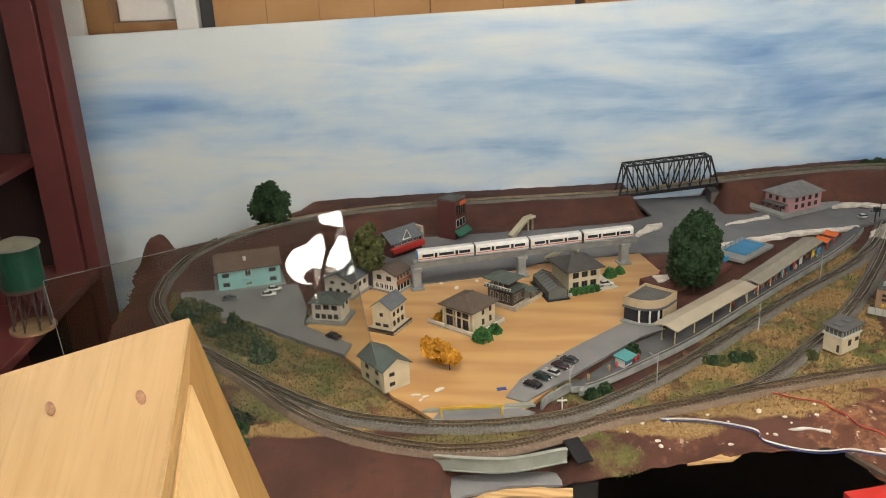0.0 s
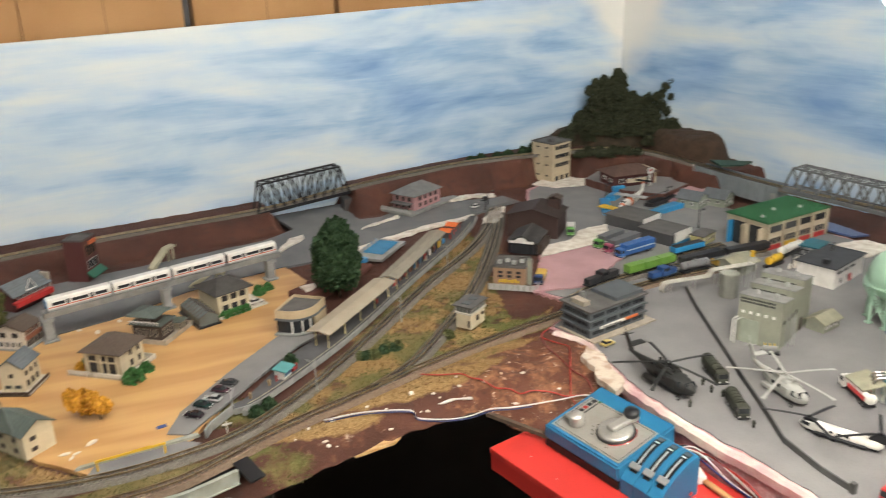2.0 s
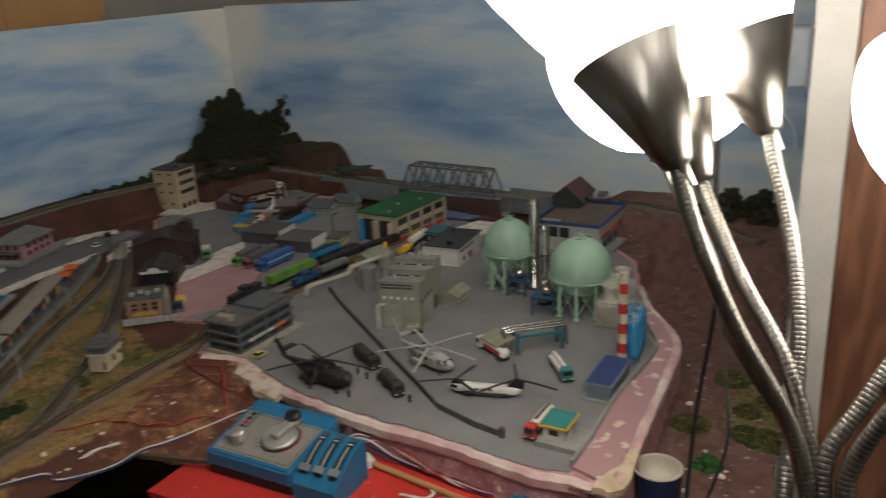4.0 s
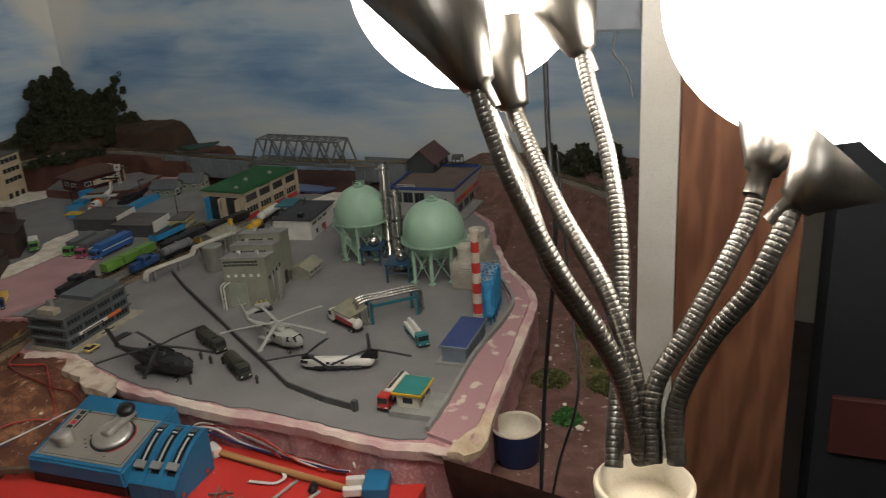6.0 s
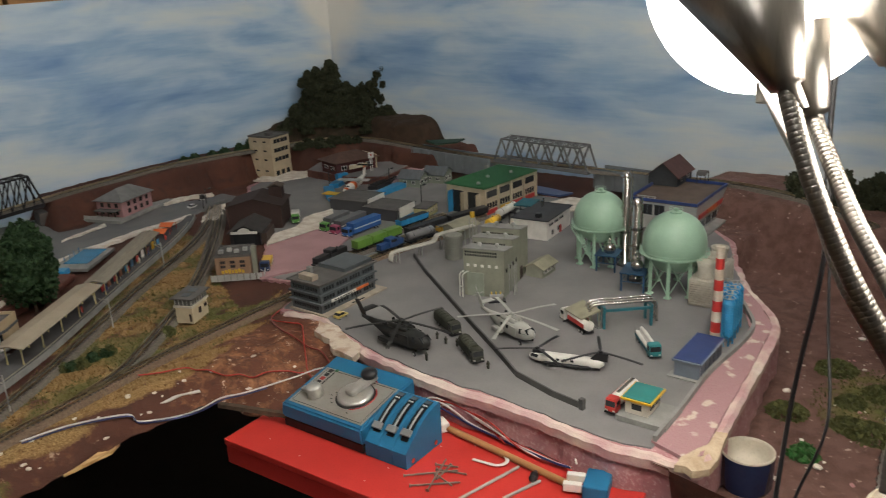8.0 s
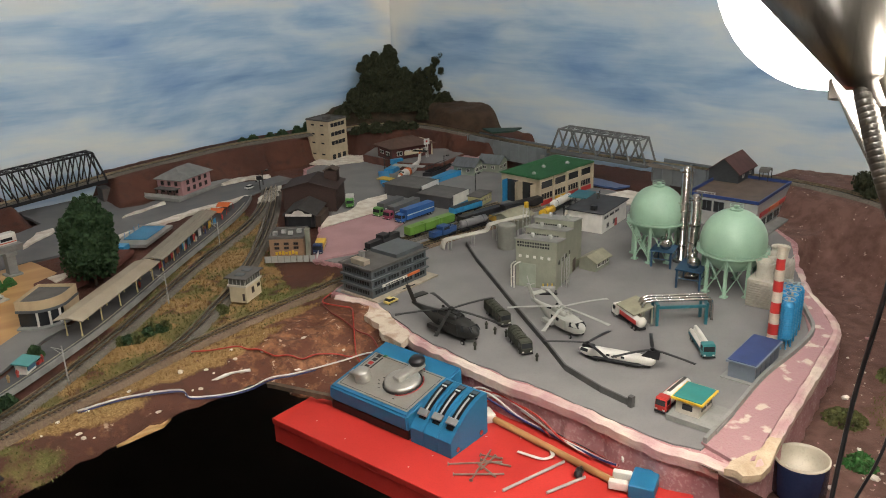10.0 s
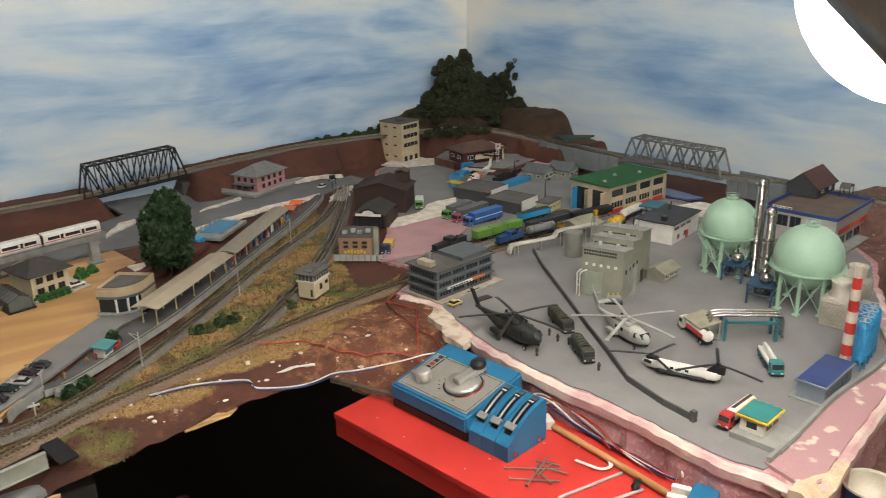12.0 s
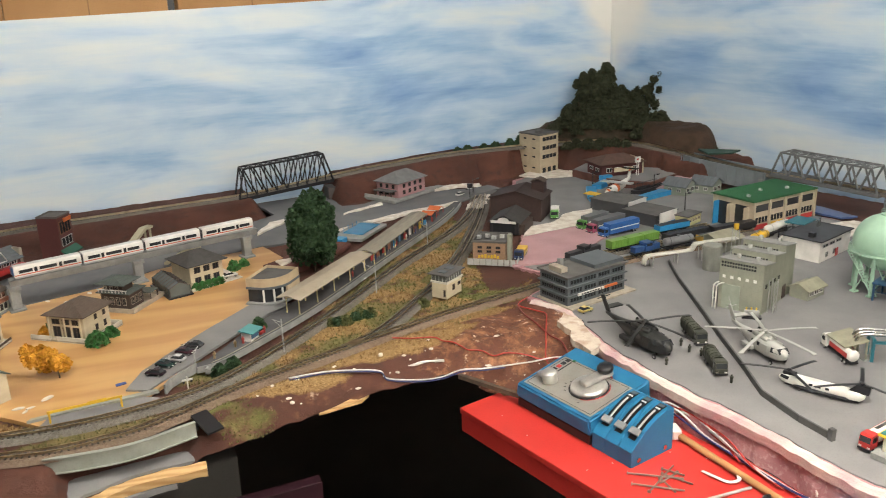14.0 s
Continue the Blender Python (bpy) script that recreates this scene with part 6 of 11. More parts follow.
def column(x, y, h, r, label):
    ob = thing("steel_column", at(x, y, 0.001), label, "column", "steel columns")
    part("shell", lathe(B(), [(r * 1.5, 0), (r * 1.5, 0.006), (r, 0.010), (r, h * 0.62), (r * 0.8, h * 0.64), (r * 0.8, h - 0.006), (r * 0.5, h - 0.001), (0.0003, h)], 16), CHROME, ob, smooth=True)
    for z in (0.03, 0.06, 0.09, h * 0.62, h - 0.01):
        part("flange", lathe(B(), [(r * 1.25, z), (r * 1.25, z + 0.0016)], 16), CHROME, ob)
    part("side_pipe", tube(B(), spline([(r * 1.6, 0, 0.02), (r * 1.7, 0, h * 0.5), (r * 1.7, 0, h * 0.95), (r * 0.6, 0, h)], 0.004), 0.0014, 6), CHROME, ob)
    return ob


column(1.361, 0.824, 0.168, 0.0092, "tall bright steel column with pipes")
column(1.314, 0.769, 0.141, 0.0086, "bright steel column with bands and elbow pipe")


def steel_frame(x, y, a, L, W, H, label, m=None, vessel=True):
    ob = thing("steel_frame", at(x, y, 0.001, a), label, "frame", "steel frames")
    for c in ((0, 0), (L, 0), (0, W), (L, W)):
        part("post", box(B(), c[0] - 0.0015, c[1] - 0.0015, 0, c[0] + 0.0015, c[1] + 0.0015, H), m or STEELBLUE, ob)
    part("deck", box(B(), -0.003, -0.003, H, L + 0.003, W + 0.003, H + 0.002), m or STEELBLUE, ob)
    for c in ((0, 0, L, 0), (0, W, L, W), (0, 0, 0, W), (L, 0, L, W)):
        part("girt", rod(B(), (c[0], c[1], H * 0.55), (c[2], c[3], H * 0.55), 0.001, 5), m or STEELBLUE, ob)
    if vessel:
        for p, r in (((L * 0.3, W * 0.4), 0.010), ((L * 0.75, W * 0.6), 0.008)):
            bm = B()
            lathe(bm, [(0.0003, 0), (r * 0.7, 0.002), (r, 0.007), (r, 0.013), (r * 0.7, 0.018), (0.0003, 0.020)], 16, Matrix.Translation((*p, H + 0.001)))
            part("vessel", bm, CHROME, ob, "bright steel vessel", smooth=True)
        part("pipe", tube(B(), spline([(L * 0.3, W * 0.4, H + 0.018), (L * 0.3, W * 0.4, H + 0.028), (L * 0.6, W * 0.5, H + 0.03), (L * 0.75, W * 0.6, H + 0.018)], 0.003), 0.002, 7), CHROME, ob)
    return ob


steel_frame(1.273, 0.723, 22, 0.048, 0.036, 0.030, "dark blue steel frame carrying bright vessels")
steel_frame(1.317, 0.812, 22, 0.045, 0.032, 0.028, "dark blue steel frame among the columns")

# pipe rack
ob = thing("pipe_rack", at(1.181, 0.642, 0.001, 53), "teal pipe rack with three bright pipes", "rack")
for x0 in (0.002, 0.028):
    for y0 in (0.002, 0.072):
        part("post", box(B(), x0 - 0.002, y0 - 0.002, 0, x0 + 0.002, y0 + 0.002, 0.032), TEAL, ob)
for y0 in (0.002, 0.072):
    part("crossbeam", box(B(), -0.002, y0 - 0.0018, 0.030, 0.032, y0 + 0.0018, 0.034), TEAL, ob)
for x0 in (0.002, 0.028):
    part("beam", box(B(), x0 - 0.0015, 0.002, 0.0262, x0 + 0.0015, 0.072, 0.030), TEAL, ob)
for k in range(3):
    xx = 0.006 + 0.009 * k
    part("pipe", tube(B(), spline([(xx, 0.094, 0.004), (xx, 0.092, 0.028), (xx, 0.084, 0.0365), (xx, 0.05, 0.0368), (xx, 0.004, 0.0368), (xx, -0.006, 0.033), (xx, -0.008, 0.004)], 0.003), 0.0022, 8), CHROME, ob, smooth=True)
for x0, y0, a in ((1.098, 1.136, -7),):
    ob = thing("pipe_rack", at(x0, y0, 0.001, a), "white pipe rack crossing the yard", "rack")
    for k in range(4):
        xx = 0.012 + 0.05 * k
        for yy in (0.0, 0.012):
            part("post", rod(B(), (xx, yy, 0), (xx, yy, 0.020 + 0.010 * (k > 1)), 0.0009, 5), LIGHTGREY, ob)
        part("crossbeam", rod(B(), (xx, -0.002, 0.020 + 0.010 * (k > 1)), (xx, 0.014, 0.020 + 0.010 * (k > 1)), 0.0009, 5), LIGHTGREY, ob)
    for k in range(3):
        yy = 0.001 + 0.005 * k
        part("pipe", tube(B(), spline([(-0.004, yy, 0.006), (-0.001, yy, 0.018), (0.010, yy, 0.022), (0.085, yy, 0.022), (0.095, yy, 0.025), (0.10, yy, 0.032), (0.115, yy, 0.0335), (0.19, yy, 0.0335)], 0.003), 0.0017, 7), mat("pale_pipe", (0.50, 0.48, 0.42)), ob, smooth=True)

# fuel canopy and tanker
def wheelset(ob, xs, w, r, tw=0.003):
    for x in xs:
        for s in (-1, 1):
            y = s * (w / 2 - tw / 2)
            m = Matrix.Translation((x, y - tw / 2, r)) @ pose(0, 0, 0, -90, 0, 0)
            t = part("wheel", lathe(B(), [(r * 0.6, 0), (r, 0.0004), (r, tw - 0.0004), (r * 0.6, tw)], 12, m), BLACK, ob, "black tyre")
            part("hub", lathe(B(), [(r * 0.5, -0.0003 if s < 0 else tw), (r * 0.45, 0.0003 if s < 0 else tw + 0.0004)], 8, m), LIGHTGREY, t)


def truck(name, label, x, y, a, cab, body, kind, L=0.062, W=0.0165, z=0.001, group="trucks", H=0.022):
    """A lorry, nose towards +x from its rear end at the origin."""
    ob = thing(name, at(x, y, z, a), label, "truck", group)
    part("chassis", box(B(), 0.0, -W * 0.35, 0.0035, L, W * 0.35, 0.0058), BLACK, ob)
    cl = 0.0135
    bm = B()
    side_prism(bm, [(L - cl, 0.004), (L, 0.004), (L + 0.0004, 0.011), (L - 0.0012, 0.0195), (L - 0.003, 0.0205), (L - cl, 0.0205)], -W / 2, W / 2)
    bmesh.ops.bevel(bm, geom=bm.edges[:], offset=0.0008, segments=2, affect="EDGES")
    cb = part("cab", bm, cab, ob)
    part("windscreen", box(B(), -0.0002, -W * 0.43, -0.0033, 0.0004, W * 0.43, 0.0033), DARKGLASS, cb, "", Matrix.Translation((L - 0.0002, 0, 0.0148)) @ pose(0, 0, 0, 0, -8, 0))
    for s in (-1, 1):
        part("side_window", box(B(), L - 0.0095, s * W / 2 - 0.0004, 0.0118, L - 0.0025, s * W / 2 + 0.0004, 0.0178), DARKGLASS, cb)
        part("headlight", box(B(), L + 0.0001, s * W * 0.34 - 0.0014, 0.0055, L + 0.0007, s * W * 0.34 + 0.0014, 0.0072), WHITEP, cb)
    part("bumper", box(B(), L - 0.001, -W / 2, 0.0028, L + 0.0012, W / 2, 0.0048), BLACK, ob)
    bl = L - cl - 0.0015
    if kind == "box":
        b = part("cargo_body", box(B(), 0, -W / 2 - 0.0004, 0.006, bl, W / 2 + 0.0004, H, 0.0005), body, ob)
        for s in (-1, 1):
            part("stripe", box(B(), 0.002, s * (W / 2 + 0.0006) - 0.0003, H * 0.55, bl - 0.002, s * (W / 2 + 0.0006) + 0.0003, H * 0.62), WHITEP, b)
    elif kind == "canvas":
        bm = B()
        prof = [(-W / 2, 0.006)] + [(W / 2 * math.cos(t) * 1.0, 0.016 + (H - 0.016) * math.sin(t)) for t in np.linspace(math.pi, 0, 9)] + [(W / 2, 0.006)]
        side_prism(bm, prof, 0, bl, Matrix(((0, 1, 0, 0), (1, 0, 0, 0), (0, 0, 1, 0), (0, 0, 0, 1))))
        part("canvas_cover", bm, body, ob)
        for k in range(5):
            part("hoop", sweep(B(), [Vector((bl * (k + 0.5) / 5, u, v)) for u, v in prof], [(-0.0005, -0.0004), (0.0005, -0.0004), (0.0005, 0.0006), (-0.0005, 0.0006)], Vector((1, 0, 0))), body, ob)
    elif kind == "tank":
        m = Matrix.Translation((0, 0, 0.0135)) @ pose(0, 0, 0, 0, 90, 0)
        part("tank", lathe(B(), [(0.0003, 0), (0.0066, 0.0012), (0.0078, 0.003), (0.0078, bl - 0.003), (0.0066, bl - 0.0012), (0.0003, bl)], 20, m), body, ob, smooth=True)
        for s in (-1, 1):
            part("side_panel", box(B(), 0.006, s * 0.0079 - 0.0003, 0.010, bl - 0.006, s * 0.0079 + 0.0003, 0.0165), RED, ob, "red side panel")
        part("walkway", box(B(), 0.004, -0.002, 0.0212, bl - 0.004, 0.002, 0.0218), CHROME, ob)
    else:
        part("flatbed", box(B(), 0, -W / 2, 0.006, bl, W / 2, 0.0075), body, ob)
        for k in range(3):
            m = Matrix.Translation((0.001, (k - 1) * W * 0.31, 0.0105)) @ pose(0, 0, 0, 0, 90, 0)
            part("load_roll", lathe(B(), [(0.0026, 0), (0.0027, 0.001), (0.0027, bl - 0.003), (0.0026, bl - 0.002)], 12, m), WHITEP, ob, "white roll")
        part("upper_roll", lathe(B(), [(0.0026, 0), (0.0027, 0.001), (0.0027, bl - 0.003), (0.0026, bl - 0.002)], 12, Matrix.Translation((0.001, 0.001, 0.0155)) @ pose(0, 0, 0, 0, 90, 0)), WHITEP, ob)
    wheelset(ob, [0.009, 0.017, L - 0.009], W, 0.0036)
    return ob


KHAKI = plastic("dark_olive_drab", (0.040, 0.042, 0.030), 0.7)
truck("tank_lorry", "white fuel tank lorry with red side panel", 1.095, 0.686, 71, WHITEP, WHITEP, "tank", 0.070)
truck("flatbed_lorry", "teal flatbed lorry carrying white rolls", 1.136, 0.631, 231, plastic("teal_cab", (0.03, 0.20, 0.21), 0.4), TEAL, "flat", 0.070)
truck("army_truck", "dark olive army truck with canvas cover", 0.986, 0.887, 251, KHAKI, KHAKI, "canvas", 0.064, group="army trucks")
truck("army_truck", "dark olive army truck with canvas cover", 0.949, 0.792, 246, KHAKI, KHAKI, "canvas", 0.056, group="army trucks")
truck("box_lorry", "green-cabbed lorry with grey box body", 1.200, 1.427, 196, plastic("lime_cab", (0.10, 0.30, 0.06), 0.4), plastic("slate_body", (0.11, 0.115, 0.12), 0.5), "box", 0.082, 0.019, H=0.027, group="lorries")
truck("box_lorry", "pink-cabbed lorry with grey box body", 1.220, 1.395, 194, plastic("pink_cab", (0.30, 0.06, 0.11), 0.4), plastic("slate_body", (0.11, 0.115, 0.12), 0.5), "box", 0.100, 0.019, H=0.027, group="lorries")
truck("box_lorry", "bright blue lorry with blue box body", 1.226, 1.352, 189, plastic("blue_cab", (0.03, 0.11, 0.32), 0.4), plastic("blue_cab", (0.03, 0.11, 0.32), 0.4), "box", 0.098, 0.019, H=0.027, group="lorries")
truck("box_lorry", "small white lorry with green nose", 1.142, 1.538, 236, plastic("lime_cab", (0.10, 0.30, 0.06), 0.4), WHITEP, "box", 0.045, 0.017, group="lorries")
truck("dump_lorry", "dark blue lorry with yellow body", 0.951, 1.328, 231, plastic("navy_cab", (0.015, 0.035, 0.10), 0.4), YELLOW, "box", 0.055, 0.017, H=0.016)

ob = thing("fuel_canopy", at(1.112, 0.676, 0.001, 72), "olive fuel canopy on thin posts", "canopy")
part("roof", box(B(), 0.0, -0.012, 0.0265, 0.062, 0.030, 0.0285, m=pose(0, 0, 0, -10, 0, 0)), mat("olive_roof", (0.27, 0.26, 0.185)), ob)
for xx in (0.004, 0.03, 0.057):
    part("post", box(B(), xx, -0.008, 0, xx + 0.0025, -0.0055, 0.029), OLIVEGREY, ob)
    part("post", box(B(), xx, 0.012, 0, xx + 0.0025, 0.0145, 0.025), OLIVEGREY, ob)
part("kerb", box(B(), 0.0, -0.014, 0, 0.062, -0.002, 0.002), CONCRETE, ob)
resize(ob, 0.74, 0.80, 1.0, 0.062, 0.0)

# blue-roofed store, kiosk, parked tank truck
ob = thing("store_hut", at(1.078, 0.502, 0.001, 12), "grey-blue hut with dark blue flat roof", "building")
part("base", box(B(), -0.006, -0.006, 0, 0.092, 0.040, 0.002), CONCRETE, ob)
part("wall", box(B(), 0.0, 0.0, 0.002, 0.086, 0.033, 0.022), plastic("grey_blue_wall", (0.16, 0.19, 0.23), 0.6), ob)
part("roof_edge", box(B(), -0.003, -0.003, 0.0222, 0.089, 0.036, 0.0252, 0.0004), plastic("grey_blue_wall", (0.16, 0.19, 0.23), 0.6), ob)
part("roof", box(B(), -0.001, -0.001, 0.0253, 0.087, 0.034, 0.0261), plastic("navy_roof", (0.035, 0.055, 0.16), 0.5), ob)
for k in range(5):
    part("wall_panel", box(B(), 0.004 + 0.016 * k, -0.0008, 0.004, 0.018 + 0.016 * k, -0.0001, 0.020), plastic("grey_blue_panel", (0.12, 0.145, 0.18), 0.6), ob)
ob = thing("gate_kiosk", at(0.975, 0.500, 0.001, 12), "cream gate kiosk with teal roof edged yellow", "kiosk")
part("plinth", box(B(), -0.034, -0.030, 0.0, 0.020, 0.030, 0.007, 0.0005), CONCRETE, ob)
part("wall", box(B(), -0.022, -0.004, 0.0072, 0.014, 0.024, 0.024), OFFWHITE, ob)
part("roof_edge", box(B(), -0.026, -0.009, 0.0242, 0.019, 0.029, 0.0268, 0.0003), YELLOW, ob, "yellow roof edge")
part("roof", box(B(), -0.024, -0.007, 0.0269, 0.017, 0.027, 0.0277), plastic("teal_roof", (0.03, 0.19, 0.18), 0.5), ob)
windows(ob, 0.036, 0.028, "front", 0, 0, 0.01, 0.01)
for u in (-0.016, 0.0):
    part("window", box(B(), u, -0.0048, 0.013, u + 0.012, -0.0041, 0.020), DARKGLASS, ob)
part("window", box(B(), -0.0226, 0.004, 0.013, -0.0221, 0.016, 0.020), DARKGLASS, ob)
truck("tank_lorry", "small red and white tank truck beside the kiosk", 1.004, 0.545, 190, RED, WHITEP, "tank", 0.066, 0.014)

# chimney, silos, cooling tower
ob = thing("chimney", at(1.194, 0.550, 0.001), "red and white banded factory chimney", "chimney")
hh, r0, r1 = 0.138, 0.0078, 0.0054
for k in range(9):
    z0, z1 = hh * k / 9, hh * (k + 1) / 9
    ra, rb = r0 + (r1 - r0) * k / 9, r0 + (r1 - r0) * (k + 1) / 9
    part("band", lathe(B(), [(ra, z0), (rb, z1 - 0.0001)], 20), RED if k % 2 else mat("warm_white_band", (0.55, 0.49, 0.40)), ob, "" if k % 2 else "weathered white band")
part("rim", lathe(B(), [(r1 * 1.12, hh - 0.004), (r1 * 1.12, hh + 0.001), (r1 * 0.7, hh + 0.001), (r1 * 0.7, hh - 0.003)], 20, cap=False), mat("warm_white_band", (0.55, 0.49, 0.40)), ob)


def silo(x, y, h, label):
    ob = thing("silo", at(x, y, 0.001), label, "silo", "row of silos")
    part("shell", lathe(B(), [(0.0025, 0.008), (0.0088, 0.015), (0.0088, h - 0.005), (0.006, h), (0.0003, h + 0.001)], 16), CYAN, ob, smooth=False)
    for k in range(4):
        t = 0.785 + 1.5708 * k
        part("leg", rod(B(), (0.008 * math.cos(t), 0.008 * math.sin(t), 0), (0.008 * math.cos(t), 0.008 * math.sin(t), 0.018), 0.0011, 5), CYAN, ob)
    for k in range(9):
        z = 0.018 + (h - 0.026) * k / 8
        part("hoop", lathe(B(), [(0.0089, z), (0.0093, z + 0.0005), (0.0089, z + 0.001)], 16, cap=False), CYAN, ob)
    bm = B()
    tube(bm, [Vector((0.0075 * math.cos(t), 0.0075 * math.sin(t), h + 0.003)) for t in np.linspace(0, 6.2832, 17)], 0.0005, 4)
    part("top_rail", bm, LIGHTGREY, ob)
    part("vent", rod(B(), (0, 0, h), (0, 0, h + 0.006), 0.0016, 8), LIGHTGREY, ob)
    bm = B()
    for s in (-0.0016, 0.0016):
        rod(bm, (-0.0102, s, 0.0), (-0.0102, s, h), 0.0004, 4)
    for k in range(20):
        rod(bm, (-0.0102, -0.0016, h * k / 20), (-0.0102, 0.0016, h * k / 20), 0.0003, 4)
    part("ladder", bm, CYAN, ob)
    return ob


for k in range(4):
    silo(1.196 + 0.0185 * k, 0.534 + 0.0065 * k, 0.066, "bright blue ribbed silo with ladder")
for k in range(3):
    silo(1.222 + 0.0185 * k, 0.560 + 0.0065 * k, 0.062, "bright blue ribbed silo with ladder")
ob = thing("cooling_tower", at(1.288, 0.612, 0.001, 15), "cream louvred cooling tower with round fan stacks", "tower")
LOUV = mat("cream_louvre", (0.47, 0.44, 0.37))
part("casing", box(B(), 0, 0, 0, 0.12, 0.036, 0.042), LOUV, ob)
for k in range(10):
    part("slat", box(B(), -0.0022, 0.002, 0.003 + 0.0037 * k, -0.0002, 0.034, 0.0048 + 0.0037 * k), LOUV, ob)
for k in range(18):
    part("slat", box(B(), 0.003, -0.0018, 0.003 + 0.0021 * k, 0.117, -0.0002, 0.0040 + 0.0021 * k), LOUV, ob)
for c in (0.022, 0.062, 0.1):
    bm = B()
    lathe(bm, [(0.0135, 0.0422), (0.0115, 0.050), (0.0125, 0.060), (0.0145, 0.066), (0.0132, 0.066), (0.0112, 0.060), (0.010, 0.050)], 24, Matrix.Translation((c, 0.018, 0)), cap=False)
    part("fan_cowl", bm, LOUV, ob, smooth=True)
bm = B()
for k in range(10):
    rod(bm, (0.0005 + 0.013 * k, 0.0005, 0.042), (0.0005 + 0.013 * k, 0.0005, 0.050), 0.0004, 4)
rod(bm, (0, 0.0005, 0.050), (0.12, 0.0005, 0.050), 0.0005, 4)
part("guard_rail", bm, LOUV, ob)

# mast
ob = thing("lattice_mast", at(1.252, 1.090, 0.001), "grey lattice mast with yellow top", "mast")
bm = B()
for s, t in ((-1, -1), (1, -1), (1, 1), (-1, 1)):
    rod(bm, (0.005 * s, 0.005 * t, 0), (0.004 * s, 0.004 * t, 0.062), 0.0007, 4)
for k in range(8):
    z = 0.0075 * k
    rod(bm, (-0.005, -0.005, z), (0.005, -0.005, z + 0.0075), 0.0004, 4)
    rod(bm, (-0.005, -0.005, z), (-0.005, 0.005, z + 0.0075), 0.0004, 4)
part("lattice", bm, LIGHTGREY, ob)
part("beacon", box(B(), -0.003, -0.003, 0.062, 0.003, 0.003, 0.073), YELLOW, ob)
ob = thing("white_gantry", at(1.075, 0.929, 0.001, -4), "white pipe gantry before the works gate", "gantry")
for xx in (0.0, 0.034):
    for yy in (0.0, 0.007):
        part("post", rod(B(), (xx, yy, 0), (xx, yy, 0.037), 0.0011, 6), WHITEP, ob)
    part("rung", rod(B(), (xx, 0, 0.018), (xx, 0.007, 0.018), 0.0008, 5), WHITEP, ob)
for yy in (0.0, 0.007):
    part("top_bar", tube(B(), spline([(0, yy, 0.037), (0.006, yy, 0.041), (0.028, yy, 0.041), (0.034, yy, 0.037)], 0.003), 0.0011, 6), WHITEP, ob)
part("arm", rod(B(), (0.034, 0.0035, 0.030), (0.050, 0.0035, 0.024), 0.0012, 6), WHITEP, ob)
ob = thing("small_plant", at(1.088, 0.882, 0.001, -40), "grey boiler on a skid with pipes", "machine")
part("boiler", lathe(B(), [(0.0003, 0), (0.005, 0.001), (0.005, 0.022), (0.0003, 0.023)], 14, Matrix.Translation((0, 0, 0.008)) @ pose(0, 0, 0, 0, 90, 0)), CONCRETE, ob)
part("skid", box(B(), -0.002, -0.006, 0, 0.026, 0.006, 0.003), BLACK, ob)
for k in range(3):
    part("valve", rod(B(), (0.004 + 0.007 * k, 0, 0.013), (0.004 + 0.007 * k, 0, 0.017), 0.001, 6), YELLOW, ob)

# dividing wall through the yard
ob = thing("yard_wall", Matrix.Identity(4), "low dark grey wall zigzagging across the yard", "wall")
pts = [(1.147, 1.138), (1.108, 1.062), (1.048, 0.928), (1.011, 0.847), (0.965, 0.741), (0.936, 0.679), (0.928, 0.612), (0.929, 0.571)]
WALLM = mat("dark_wall_grey", (0.085, 0.085, 0.082), rough=0.7)
for (x0, y0), (x1, y1) in zip(pts, pts[1:]):
    n = max(1, round(math.hypot(x1 - x0, y1 - y0) / 0.045))
    for k in range(n):
        a0, a1 = k / n, (k + 1) / n
        p, q = Vector((x0 + (x1 - x0) * a0, y0 + (y1 - y0) * a0, 0.001)), Vector((x0 + (x1 - x0) * a1, y0 + (y1 - y0) * a1, 0.001))
        part("wall_panel", sweep(B(), [p, q - (q - p) * 0.015], [(-0.0011, 0), (0.0011, 0), (0.0011, 0.0085), (-0.0011, 0.0085)]), WALLM, ob)
        part("kerb", sweep(B(), [p, q], [(-0.0045, 0), (-0.0016, 0), (-0.0016, 0.0018), (-0.0045, 0.0018)]), CONCRETE, ob)
part("end_post", prism(B(), [(-0.003, -0.003), (0.003, -0.003), (0.003, 0.003), (-0.003, 0.003)], 0, 0.014, at(0.929, 0.566, 0.001)), WALLM, ob)
ob = thing("yard_kerb", Matrix.Identity(4), "grey concrete kerb along the yard's far edge", "kerb")
kp = spline([(0.925, 0.462, 0.001), (1.0, 0.478, 0.001), (1.10, 0.502, 0.001), (1.20, 0.515, 0.001), (1.26, 0.53, 0.001), (1.30, 0.56, 0.001), (1.345, 0.60, 0.001)], 0.008)
part("kerb", sweep(B(), kp, [(-0.0022, 0), (0.0022, 0), (0.0022, 0.0095), (-0.0022, 0.0095)]), CONCRETE, ob)


